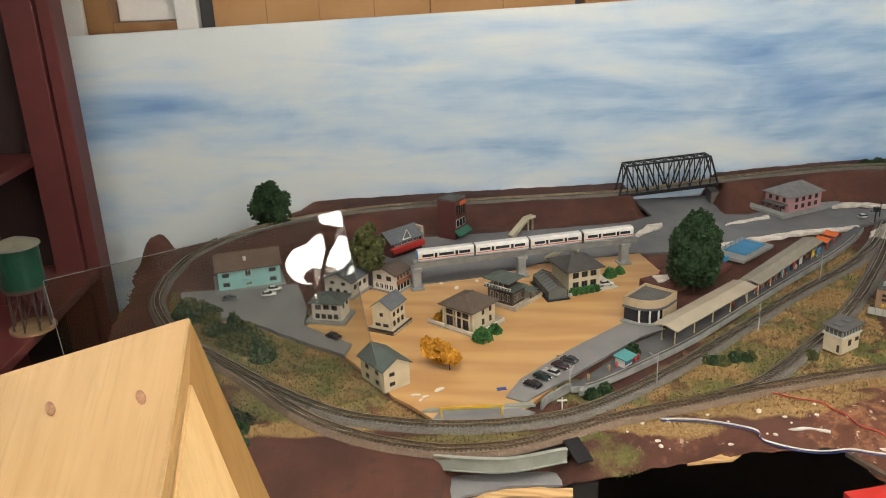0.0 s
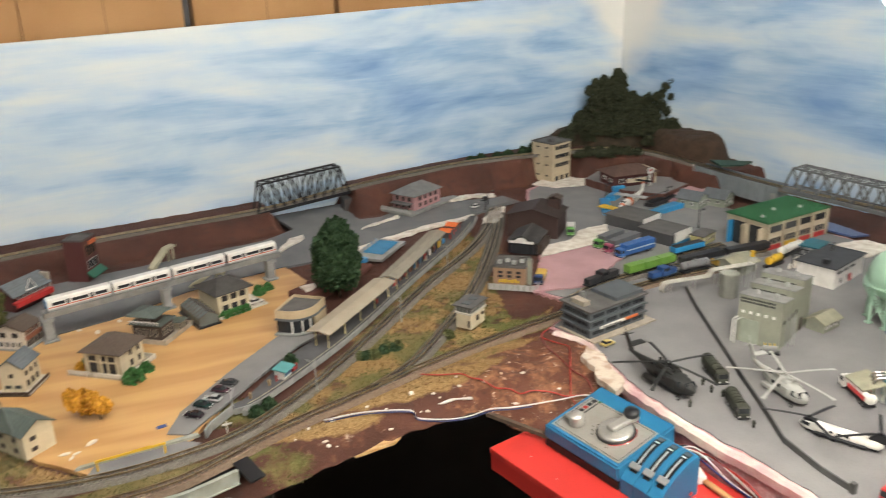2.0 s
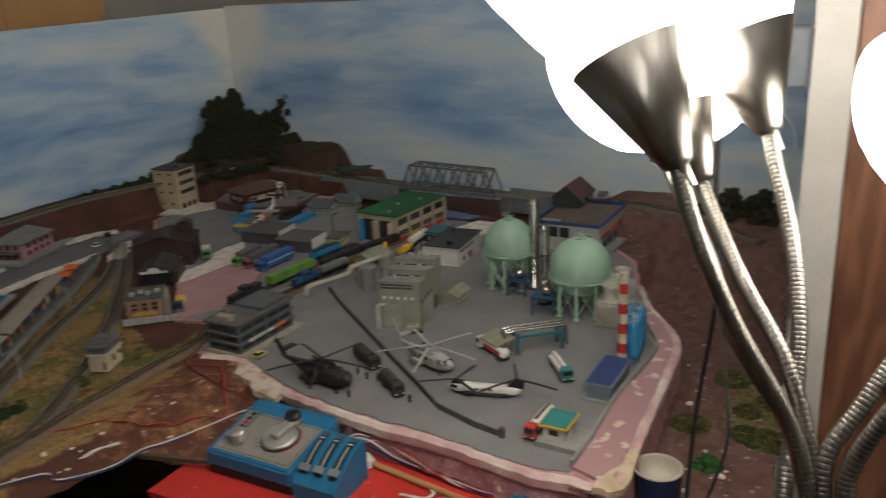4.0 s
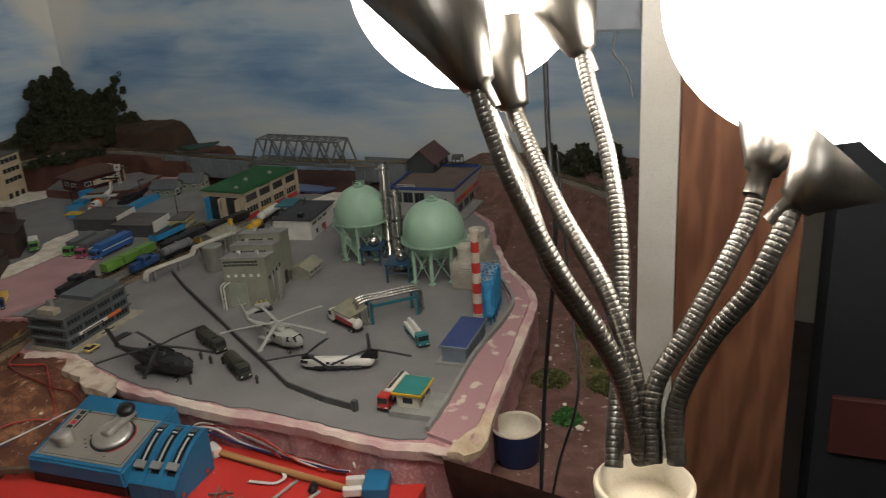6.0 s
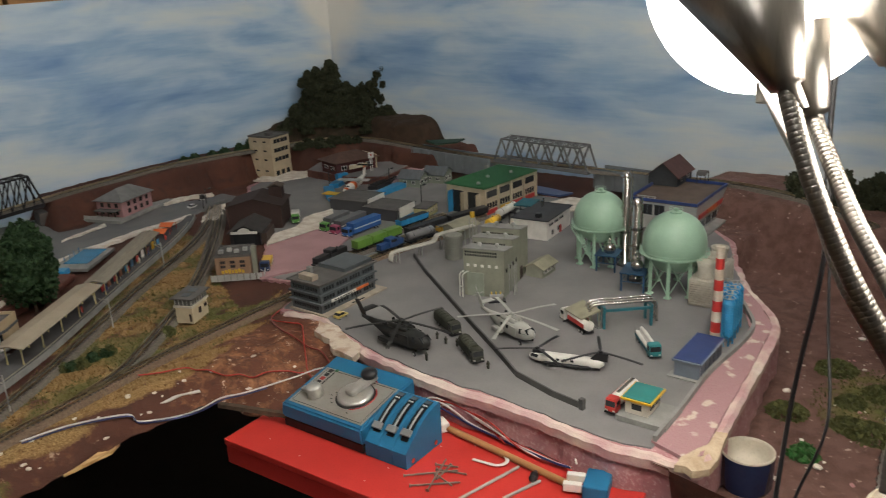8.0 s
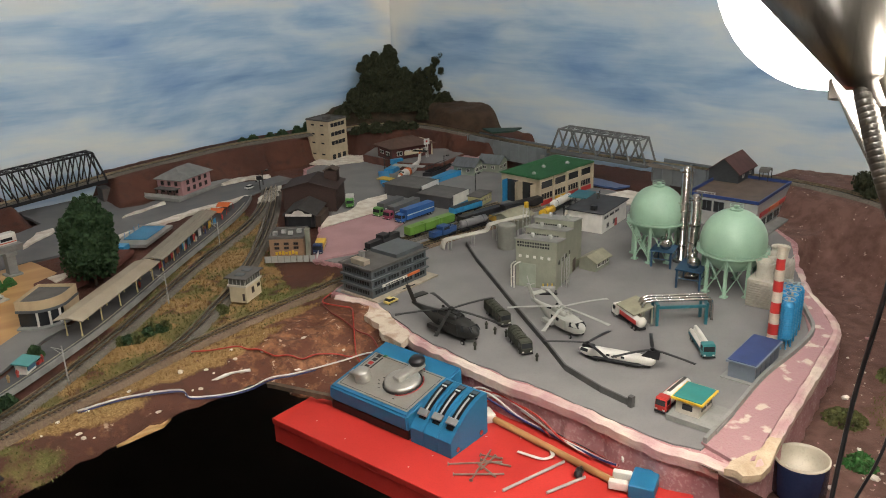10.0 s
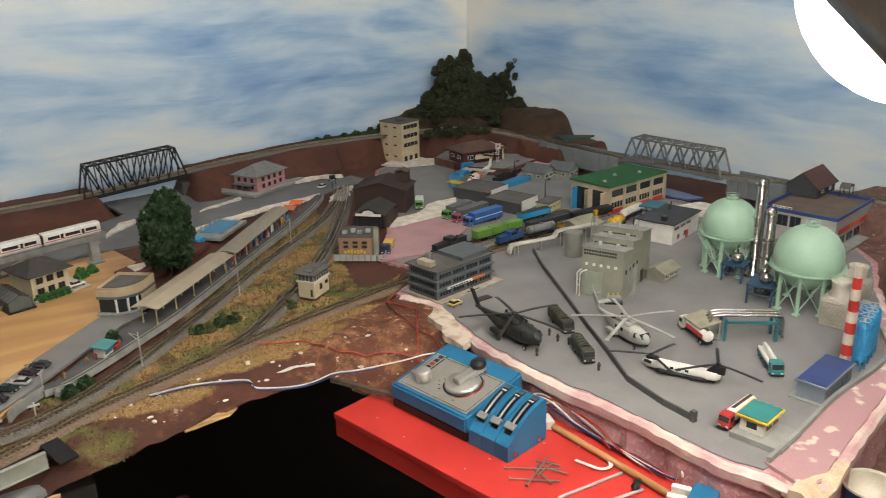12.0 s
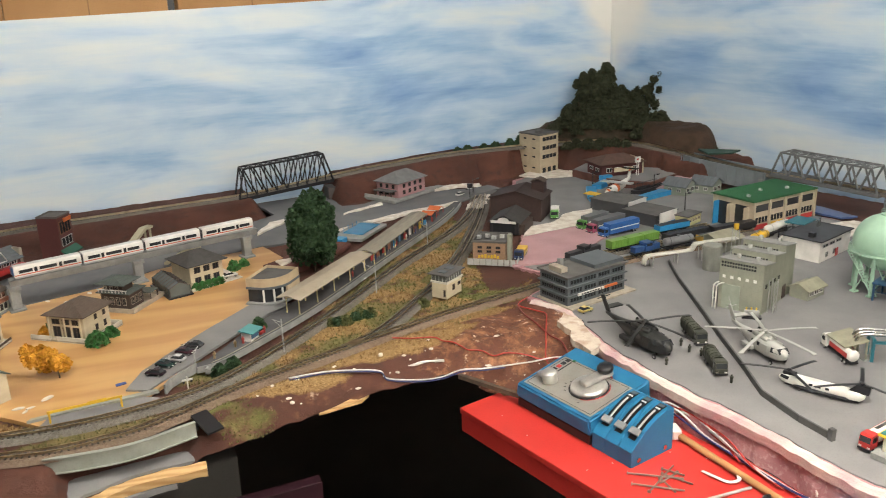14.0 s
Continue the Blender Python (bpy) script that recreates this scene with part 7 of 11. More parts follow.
# ---- helicopters ----
def helicopter(label, x, y, a, L, skin, blades, radius, nose_glass=True, tandem=False, belly=None, z=0.001):
    """Nose towards +x; the rotor mast over the origin."""
    ob = thing("helicopter", at(x, y, z, a), label, "helicopter", "helicopters")
    s = L / 0.10
    if tandem:
        prof = [(-0.050, 0.003), (-0.045, 0.008), (-0.02, 0.0092), (0.03, 0.0092), (0.045, 0.008), (0.053, 0.004), (0.055, 0.0005)]
    else:
        prof = [(-0.062, 0.0018), (-0.045, 0.003), (-0.028, 0.0062), (-0.012, 0.0098), (0.012, 0.0102), (0.028, 0.0085), (0.036, 0.0055), (0.040, 0.001)]
    bm = B()
    seg = 20
    rings = []
    for px, r in prof:
        zc = 0.0135 + (0.0055 * max(0, (-px - 0.015) / 0.045) if not tandem else 0)
        rings.append([bm.verts.new((px * s, r * s * math.copysign(abs(math.cos(t)) ** 0.75, math.cos(t)), zc * s + r * s * math.copysign(abs(math.sin(t)) ** 0.75, math.sin(t)))) for t in [6.2832 * k / seg for k in range(seg)]])
    for p, q in zip(rings, rings[1:]):
        for k in range(seg):
            bm.faces.new((p[k], p[(k + 1) % seg], q[(k + 1) % seg], q[k]))
    bm.faces.new(rings[0][::-1])
    bm.faces.new(rings[-1])
    bmesh.ops.recalc_face_normals(bm, faces=bm.faces)
    fus = part("fuselage", bm, skin, ob, smooth=True)
    if belly:
        for sd in (-1, 1):
            part("sponson", lathe(B(), [(0.0003, -0.035 * s), (0.0035 * s, -0.03 * s), (0.0035 * s, 0.03 * s), (0.0003, 0.036 * s)], 10, Matrix.Translation((0, sd * 0.0085 * s, 0.0065 * s)) @ pose(0, 0, 0, 0, 90, 0)), belly, fus, "dark side tank")
        part("underside", box(B(), -0.045 * s, -0.0072 * s, 0.0042 * s, 0.045 * s, 0.0072 * s, 0.0052 * s), belly, fus)
    else:
        for sd in (-1, 1):
            part("sponson", box(B(), -0.022 * s, sd * 0.0125 * s - 0.003 * s, 0.0065 * s, -0.004 * s, sd * 0.0125 * s + 0.003 * s, 0.0115 * s, 0.001 * s), skin, fus)
    hubs = [(0.0, 0.028)] if not tandem else [(0.043, 0.0275), (-0.045, 0.036)]
    if not tandem:
        for sd in (-1, 1):
            part("engine_cowl", lathe(B(), [(0.0012 * s, -0.016 * s), (0.0030 * s, -0.013 * s), (0.0034 * s, 0.008 * s), (0.0026 * s, 0.013 * s), (0.0018 * s, 0.0132 * s), (0.0016 * s, 0.011 * s)], 12, Matrix.Translation((0, sd * 0.0042 * s, 0.0232 * s)) @ pose(0, 0, 0, 0, 90, 0)), skin, fus, smooth=True)
            part("cabin_door", box(B(), 0.0085 * s, sd * 0.0100 * s - 0.0005, 0.0085 * s, 0.0185 * s, sd * 0.0100 * s + 0.0006, 0.0200 * s, 0.0004), skin, fus)
            part("exhaust", rod(B(), (-0.017 * s, sd * 0.0045 * s, 0.0232 * s), (-0.021 * s, sd * 0.0075 * s, 0.0240 * s), 0.0017 * s, 8), DARKGLASS, fus, "dark exhaust stub")
        part("gearbox_cowl", box(B(), -0.014 * s, -0.0026 * s, 0.0205 * s, 0.010 * s, 0.0026 * s, 0.0272 * s, 0.001 * s), skin, fus)
        part("windscreen", box(B(), -0.0007, -0.0062 * s, -0.0034 * s, 0.0007, 0.0062 * s, 0.0034 * s, 0.0003), DARKGLASS, fus, "dark cockpit glass", Matrix.Translation((0.0338 * s, 0, 0.0182 * s)) @ pose(0, 0, 0, 0, -46, 0))
        part("tail_fin", side_prism(B(), [(-0.054 * s, 0.018 * s), (-0.062 * s, 0.019 * s), (-0.073 * s, 0.036 * s), (-0.067 * s, 0.037 * s)], -0.0008, 0.0008), skin, fus)
        part("tailplane", box(B(), -0.066 * s, -0.0005, 0.0245 * s, -0.057 * s, 0.018 * s, 0.0257 * s), skin, fus)
        bm = B()
        for k in range(4):
            t = 0.5 + 1.5708 * k
            rod(bm, (-0.070 * s, 0.0022, 0.034 * s), (-0.070 * s + 0.012 * s * math.cos(t), 0.0022, 0.034 * s + 0.012 * s * math.sin(t)), 0.0007, 4)
        part("tail_rotor", bm, skin, ob)
    else:
        part("front_pylon", box(B(), 0.033 * s, -0.004 * s, 0.020 * s, 0.050 * s, 0.004 * s, 0.027 * s, 0.0015 * s), belly, fus)
        part("rear_pylon", side_prism(B(), [(-0.030 * s, 0.020 * s), (-0.055 * s, 0.020 * s), (-0.056 * s, 0.035 * s), (-0.040 * s, 0.035 * s)], -0.0035 * s, 0.0035 * s), belly, fus)
    if nose_glass:
        for sd in (-1, 1):
            part("cockpit_window", box(B(), -0.006 * s, -0.0004, -0.0028 * s, 0.006 * s, 0.0004, 0.0028 * s), DARKGLASS, fus, "", Matrix.Translation(((0.029 if not tandem else 0.046) * s, sd * 0.0066 * s, 0.0175 * s)) @ pose(0, 0, 0, sd * 24, 0, -sd * 22))
        for sd in (-1, 1):
            for k in range(3):
                part("cabin_window", box(B(), (-0.010 + 0.010 * k) * s, sd * 0.0098 * s - 0.0003, 0.0145 * s, (-0.0055 + 0.010 * k) * s, sd * 0.0098 * s + 0.0004, 0.0185 * s), DARKGLASS, fus)
    for hx, hz in hubs:
        mast = part("rotor_hub", lathe(B(), [(0.0016 * s, -0.005 * s), (0.0016 * s, 0.0005 * s), (0.0034 * s, 0.0008 * s), (0.0034 * s, 0.0028 * s), (0.0012 * s, 0.0042 * s)], 10), skin if not tandem else belly, ob, "", Matrix.Translation((hx * s, 0, hz * s)))
        for k in range(blades):
            t = 0.25 + 6.2832 * k / blades + (0.5 if hx < 0 else 0)
            bm = B()
            n = 8
            rows = []
            for j in range(n + 1):
                f = j / n
                w = (0.0014 if f < 0.12 else 0.0023) * (1.35 if f > 0.93 and not tandem else 1)
                zz = 0.0016 * s - 0.004 * s * f * f
                rows.append([bm.verts.new((0.003 * s + f * radius, -w, zz + 0.0003)), bm.verts.new((0.003 * s + f * radius, w, zz + 0.0003)), bm.verts.new((0.003 * s + f * radius, w, zz - 0.0003)), bm.verts.new((0.003 * s + f * radius, -w, zz - 0.0003))])
            for p, q in zip(rows, rows[1:]):
                for j in range(4):
                    bm.faces.new((p[j], p[(j + 1) % 4], q[(j + 1) % 4], q[j]))
            bm.faces.new(rows[-1])
            part("blade", bm, skin if not tandem else belly, mast, "", pose(0, 0, 0, 0, 0, math.degrees(t)))
    wheelset(ob, [-0.014 * s, 0.026 * s], 0.020 * s, 0.0028 * s, 0.0018)
    return ob


helicopter("matt black transport helicopter with drooping rotor blades", 0.893, 0.860, 273, 0.136, plastic("matt_black_skin", (0.018, 0.019, 0.018), 0.5), 5, 0.075)
helicopter("pale grey naval helicopter with five rotor blades", 1.021, 0.768, 262, 0.118, plastic("pale_grey_skin", (0.36, 0.36, 0.33), 0.5), 5, 0.075)
tandem = helicopter("white and black tandem-rotor helicopter", 1.003, 0.650, 116, 0.096, WHITEP, 3, 0.056, tandem=True, belly=BLACK)
resize(tandem, 1.0, 0.90, 0.74)


# ---- figures, cars ----
def figure(x, y, z, label, material, h=0.0118, group="figures"):
    ob = solo("figurine", lathe(B(), [(0.0016, 0), (0.0018, h * 0.25), (0.0016, h * 0.45), (0.0024, h * 0.55), (0.0024, h * 0.76), (0.0009, h * 0.82), (0.0014, h * 0.9), (0.0012, h * 0.97), (0.0002, h)], 8), material, label, "figurine", at(x, y, z), group)
    return ob


for x, y in ((0.895, 0.834), (0.887, 0.802), (0.943, 0.842), (0.94, 0.82), (0.946, 0.803), (0.927, 0.722)):
    figure(x, y, 0.001, "tiny plain dark olive figurine standing on the yard", KHAKI)
FIGM = [plastic("figure_red", (0.35, 0.05, 0.04)), plastic("figure_white", (0.5, 0.48, 0.44)), plastic("figure_blue", (0.05, 0.08, 0.2)), plastic("figure_tan", (0.3, 0.2, 0.1))]


def car(x, y, a, paint, label, z=0.001, L=0.029, group="parked cars"):
    """A saloon, nose towards +x, its middle over the origin."""
    ob = thing("car", at(x, y, z, a), label, "car", group)
    W, s = 0.0115, L / 0.029
    bm = B()
    side_prism(bm, [(-0.0142 * s, 0.0025), (0.014 * s, 0.0022), (0.0144 * s, 0.0045), (0.0128 * s, 0.0058), (0.0062 * s, 0.0064), (-0.0128 * s, 0.0066), (-0.0145 * s, 0.0055)], -W / 2, W / 2)
    bmesh.ops.bevel(bm, geom=bm.edges[:], offset=0.0006, segments=2, affect="EDGES")
    part("body", bm, paint, ob, smooth=True)
    bm = B()
    lo = [(-0.0125 * s, 0.0064), (0.0072 * s, 0.0062)]
    hi = [(-0.0088 * s, 0.0096), (0.0022 * s, 0.0097)]
    for zz, (x0, x1), w in ((0.0062, (-0.0125 * s, 0.0072 * s), W * 0.46), (0.0095, (-0.0085 * s, 0.0018 * s), W * 0.38)):
        for p in ((x0, -w), (x1, -w), (x1, w), (x0, w)):
            bm.verts.new((p[0], p[1], zz))
    bm.verts.ensure_lookup_table()
    v = bm.verts
    for f in ((0, 1, 5, 4), (1, 2, 6, 5), (2, 3, 7, 6), (3, 0, 4, 7), (4, 5, 6, 7)):
        bm.faces.new([v[k] for k in f])
    part("cabin_glass", bm, DARKGLASS, ob)
    part("car_roof", box(B(), -0.0084 * s, -W * 0.38, 0.0095, 0.0017 * s, W * 0.38, 0.0101, 0.0003), paint, ob)
    for sd in (-1, 1):
        part("headlight", box(B(), 0.0132 * s, sd * W * 0.33 - 0.0012, 0.0042, 0.0146 * s, sd * W * 0.33 + 0.0012, 0.0054), WHITEP, ob)
    wheelset(ob, [-0.0088 * s, 0.0092 * s], W, 0.0024, 0.0016)
    return ob


DGREEN, MAROON, SILVER = plastic("dark_green_paint", (0.01, 0.035, 0.03), 0.25), plastic("maroon_paint", (0.045, 0.014, 0.022), 0.25), plastic("silver_paint", (0.45, 0.45, 0.43), 0.25)
CARW = plastic("white_car_paint", (0.70, 0.68, 0.63), 0.25)
for k, (pm, lab) in enumerate(((plastic("black_plum_paint", (0.022, 0.012, 0.018), 0.25), "black-plum saloon car parked in a row"), (DGREEN, "dark green saloon car parked in a row"), (SILVER, "silver saloon car parked in a row"), (MAROON, "dark maroon saloon car parked in a row"), (plastic("black_white_paint", (0.05, 0.05, 0.05), 0.25), "black saloon car parked in a row"))):
    x, y = ((0.236, 1.124), (0.252, 1.146), (0.268, 1.158), (0.283, 1.178), (0.298, 1.196))[k]
    car(x, y, 140 + 180 * (k % 2), pm, lab, z=0.003)
car(0.893, 1.013, 12, plastic("pale_yellow_paint", (0.55, 0.42, 0.12), 0.3), "small pale yellow car before the office", z=0.0012, L=0.024, group="lone cars")
car(0.402, 1.493, 12, CARW, "white saloon car on a driveway", z=0.004, group="lone cars")
car(1.072, 1.842, 8, CARW, "white car with black windows on the road", z=0.0, group="lone cars")
car(-0.246, 1.512, 12, CARW, "white car outside the apartments", z=0.0035, group="lot cars")
car(-0.240, 1.538, 12, CARW, "white car outside the apartments", z=0.0035, group="lot cars")
car(-0.318, 1.498, 12, plastic("grey_car_paint", (0.10, 0.10, 0.11), 0.25), "dark grey car outside the apartments", z=0.0035, group="lot cars")
car(-0.088, 1.312, -30, MAROON, "dark maroon car on the lane", z=0.0035, group="lot cars")


# ---- railway vehicles ----
def wagon(name, label, x, y, a, L, kind, body, group="goods wagons", z=0.0092):
    """Centred on its bogies, riding on the rails."""
    ob = thing(name, at(x, y, z, a), label, "wagon", group)
    W = 0.018
    part("underframe", box(B(), -L / 2, -W * 0.42, 0.0032, L / 2, W * 0.42, 0.0055), BLACK, ob)
    if kind == "gondola":
        n = 3
        for k in range(n):
            x0 = -L / 2 + L * k / n + 0.001
            bm = box(B(), x0, -W / 2, 0.0056, x0 + L / n - 0.002, W / 2, 0.0205, 0.0006)
            c = part("container", bm, body, ob, "green container")
            for j in range(6):
                xx = x0 + 0.004 + (L / n - 0.008) * j / 5
                for sd in (-1, 1):
                    part("rib", box(B(), xx - 0.0006, sd * W / 2 - 0.0005, 0.0065, xx + 0.0006, sd * W / 2 + 0.0005, 0.0195), body, c)
    elif kind == "tank":
        part("tank", lathe(B(), [(0.0003, -L * 0.46), (0.006, -L * 0.45), (0.0078, -L * 0.42), (0.0078, L * 0.42), (0.006, L * 0.45), (0.0003, L * 0.46)], 20, Matrix.Translation((0, 0, 0.0138)) @ pose(0, 0, 0, 0, 90, 0)), body, ob, smooth=True)
        part("dome", lathe(B(), [(0.003, 0.020), (0.003, 0.0235), (0.0003, 0.0242)], 12), body, ob)
        for sx in (-0.3, 0.3):
            part("strap", lathe(B(), [(0.0079, -0.0006), (0.0081, 0.0), (0.0079, 0.0006)], 20, Matrix.Translation((L * sx, 0, 0.0138)) @ pose(0, 0, 0, 0, 90, 0), cap=False), BLACK, ob)
    elif kind == "loco":
        part("hood", box(B(), -L / 2 + 0.002, -W * 0.36, 0.0056, L / 2 - 0.002, W * 0.36, 0.0165, 0.0008), body, ob)
        part("cab", box(B(), -0.008, -W / 2, 0.0056, 0.012, W / 2, 0.0225, 0.0008), body, ob)
        for sd in (-1, 1):
            part("cab_window", box(B(), -0.005, sd * W / 2 - 0.0004, 0.0155, 0.009, sd * W / 2 + 0.0004, 0.0205), DARKGLASS, ob)
        part("exhaust", rod(B(), (0.02, 0, 0.0165), (0.02, 0, 0.021), 0.0016, 8), BLACK, ob)
    else:
        part("body", box(B(), -L / 2, -W / 2, 0.0056, L / 2, W / 2, 0.0165, 0.0005), body, ob)
        part("load", box(B(), -L / 2 + 0.001, -W / 2 + 0.001, 0.0166, L / 2 - 0.001, W / 2 - 0.001, 0.0172), BLACK, ob)
        for j in range(8):
            xx = -L / 2 + L * (j + 0.5) / 8
            for sd in (-1, 1):
                part("rib", box(B(), xx - 0.0006, sd * W / 2 - 0.0006, 0.0056, xx + 0.0006, sd * W / 2 + 0.0006, 0.016), body, ob)
    for sx in (-0.32, 0.32):
        bg = part("bogie", box(B(), L * sx - 0.008, -W * 0.36, 0.0005, L * sx + 0.008, W * 0.36, 0.0032), BLACK, ob)
        for k in (-0.005, 0.005):
            for sd in (-1, 1):
                part("wheel", lathe(B(), [(0.0028, 0), (0.0028, 0.001)], 10, Matrix.Translation((L * sx + k, sd * 0.0047 - 0.0005, 0.0012)) @ pose(0, 0, 0, -90, 0, 0)), BLACK, bg)
    return ob


BLK = plastic("sooty_black", (0.022, 0.022, 0.024), 0.55)
wagon("shunting_loco", "black shunting locomotive in the sidings", 1.023, 1.229, 14, 0.088, "loco", BLK)
wagon("container_wagon", "flat wagon with three lime green containers", 1.140, 1.240, 6, 0.122, "gondola", plastic("lime_container", (0.13, 0.26, 0.045), 0.45))
wagon("shunting_loco", "dark blue locomotive in the sidings", 1.134, 1.192, 6, 0.066, "loco", plastic("deep_blue_loco", (0.02, 0.06, 0.17), 0.4))
wagon("open_wagon", "black open wagon in the sidings", 1.253, 1.227, 2, 0.105, "open", BLK)
wagon("open_wagon", "black open wagon in the sidings", 1.361, 1.220, -2, 0.105, "open", BLK)
wagon("tank_wagon", "grey tank wagon in the sidings", 1.208, 1.192, 0, 0.072, "tank", plastic("grey_tank", (0.16, 0.16, 0.165), 0.4))
wagon("open_wagon", "yellow works wagon in the sidings", 1.286, 1.186, -2, 0.072, "open", plastic("dull_yellow", (0.42, 0.25, 0.04), 0.5))
wagon("container_wagon", "blue container wagon beside the shed", 1.265, 1.285, 4, 0.080, "open", CYAN)
wagon("tank_wagon", "white tank wagon by the workshop", 1.44, 1.185, 15, 0.085, "tank", WHITEP, z=0.004)
wagon("tank_wagon", "yellow tank wagon by the works", 1.365, 1.15, 15, 0.05, "tank", YELLOW, z=0.004)
h = building("goods_store", "small cream goods store with grey roof", "building", 1.318, 1.302, 22, 0.055, 0.03, 0.020, "flat", plastic("cream_store", (0.46, 0.42, 0.20), 0.6), GREYROOF, rh=0.0015, o=0.002, z=0.0045)
windows(h, 0.055, 0.03, "front", 4, 0.011, 0.008, 0.008, fm=CREAM)
h = building("platform_shelter", "olive open-sided goods shelter", "building", 1.262, 1.138, 10, 0.06, 0.05, 0.024, "gable_x", OLIVEGREY, mat("olive_roof", (0.27, 0.26, 0.185)), rh=0.010, o=0.006)
ob = thing("loading_crane", at(1.395, 1.095, 0.001, 20), "black steel loading gantry", "gantry")
for k in range(3):
    bm = B()
    for yy in (0, 0.03):
        rod(bm, (0.03 * k, yy, 0), (0.03 * k, yy, 0.034), 0.0013, 5)
    rod(bm, (0.03 * k, 0, 0.034), (0.03 * k, 0.03, 0.034), 0.0013, 5)
    part("frame", bm, BLACK, ob)
part("girder", box(B(), -0.003, 0.0, 0.0345, 0.065, 0.004, 0.039), BLACK, ob)
part("canopy", box(B(), 0.03, -0.004, 0.0395, 0.085, 0.034, 0.042), TEAL, ob)


def railcar(i, p, q):
    d = q - p
    L = d.length - 0.003
    ob = thing("railcar", Matrix.Translation((p + q) / 2) @ pose(0, 0, 0, 0, 0, math.degrees(math.atan2(d.y, d.x))), "white railcar with red waist stripe and dark windows" + ("" if i else ", blue nose"), "railcar", "white train")
    W, H = 0.0195, 0.0215
    prof = [(-W / 2, 0.003), (-W / 2, 0.015), (-W * 0.46, 0.019), (-W * 0.36, H), (W * 0.36, H), (W * 0.46, 0.019), (W / 2, 0.015), (W / 2, 0.003)]
    part("body", side_prism(B(), prof, -L / 2, L / 2, Matrix(((0, 1, 0, 0), (1, 0, 0, 0), (0, 0, 1, 0), (0, 0, 0, 1)))), CARW, ob)
    part("skirt", box(B(), -L / 2 + 0.001, -W * 0.44, 0.0, L / 2 - 0.001, W * 0.44, 0.003), LIGHTGREY, ob)
    for sd in (-1, 1):
        part("stripe", box(B(), -L / 2 + 0.001, sd * W / 2 - 0.0004, 0.0052, L / 2 - 0.001, sd * W / 2 + 0.0004, 0.0068), plastic("coral_red", (0.55, 0.10, 0.05), 0.4), ob, "coral red waist stripe")
        for u, w in ((-0.33, 0.20), (0.0, 0.26), (0.33, 0.20)):
            part("window", box(B(), L * u - L * w / 2, sd * W / 2 - 0.0004, 0.009, L * u + L * w / 2, sd * W / 2 + 0.0005, 0.0145), DARKGLASS, ob)
        for u in (-0.185, 0.185):
            part("door", box(B(), L * u - 0.0025, sd * W / 2 - 0.0004, 0.0072, L * u + 0.0025, sd * W / 2 + 0.0006, 0.0155), DARKGLASS, ob)
    if i == 0:
        part("nose", box(B(), -L / 2 - 0.0022, -W * 0.42, 0.006, -L / 2 - 0.0002, W * 0.42, 0.019, 0.0008), plastic("blue_nose", (0.04, 0.16, 0.33), 0.35), ob)
    else:
        part("gangway", box(B(), -L / 2 - 0.003, -W * 0.40, 0.003, -L / 2 - 0.0002, W * 0.40, 0.019), BLACK, ob)
    return ob


TR = [Vector((0.045, 1.523, 0.0)), Vector((0.155, 1.547, 0.0)), Vector((0.262, 1.570, 0.0)), Vector((0.368, 1.593, 0.0)), Vector((0.474, 1.616, 0.0))]
for i in range(4):
    railcar(i, TR[i] + Vector((0, 0, 0.0583)), TR[i + 1] + Vector((0, 0, 0.0583)))
ob = thing("viaduct", Matrix.Identity(4), "grey concrete elevated guideway on square piers", "viaduct")
part("deck", sweep(B(), [TR[0] + Vector((-0.006, -0.001, 0.052)), TR[4] + Vector((0.006, 0.001, 0.052))], [(-0.007, -0.007), (0.007, -0.007), (0.011, 0.005), (-0.011, 0.005)]), CONCRETE, ob)
for p in (Vector((0.043, 1.526, 0)), Vector((0.248, 1.569, 0)), Vector((0.457, 1.613, 0))):
    m = Matrix.Translation(p) @ pose(0, 0, 0, 0, 0, 12)
    c = part("pier", box(B(), -0.008, -0.008, 0.004, 0.008, 0.008, 0.0448, 0.001, m), CONCRETE, ob)
    part("pier_head", box(B(), -0.010, -0.013, 0.0380, 0.010, 0.013, 0.0449, 0.001, m), CONCRETE, c)
    part("footing", box(B(), -0.013, -0.014, 0.0002, 0.013, 0.014, 0.004, 0.0006, m), CONCRETE, c)


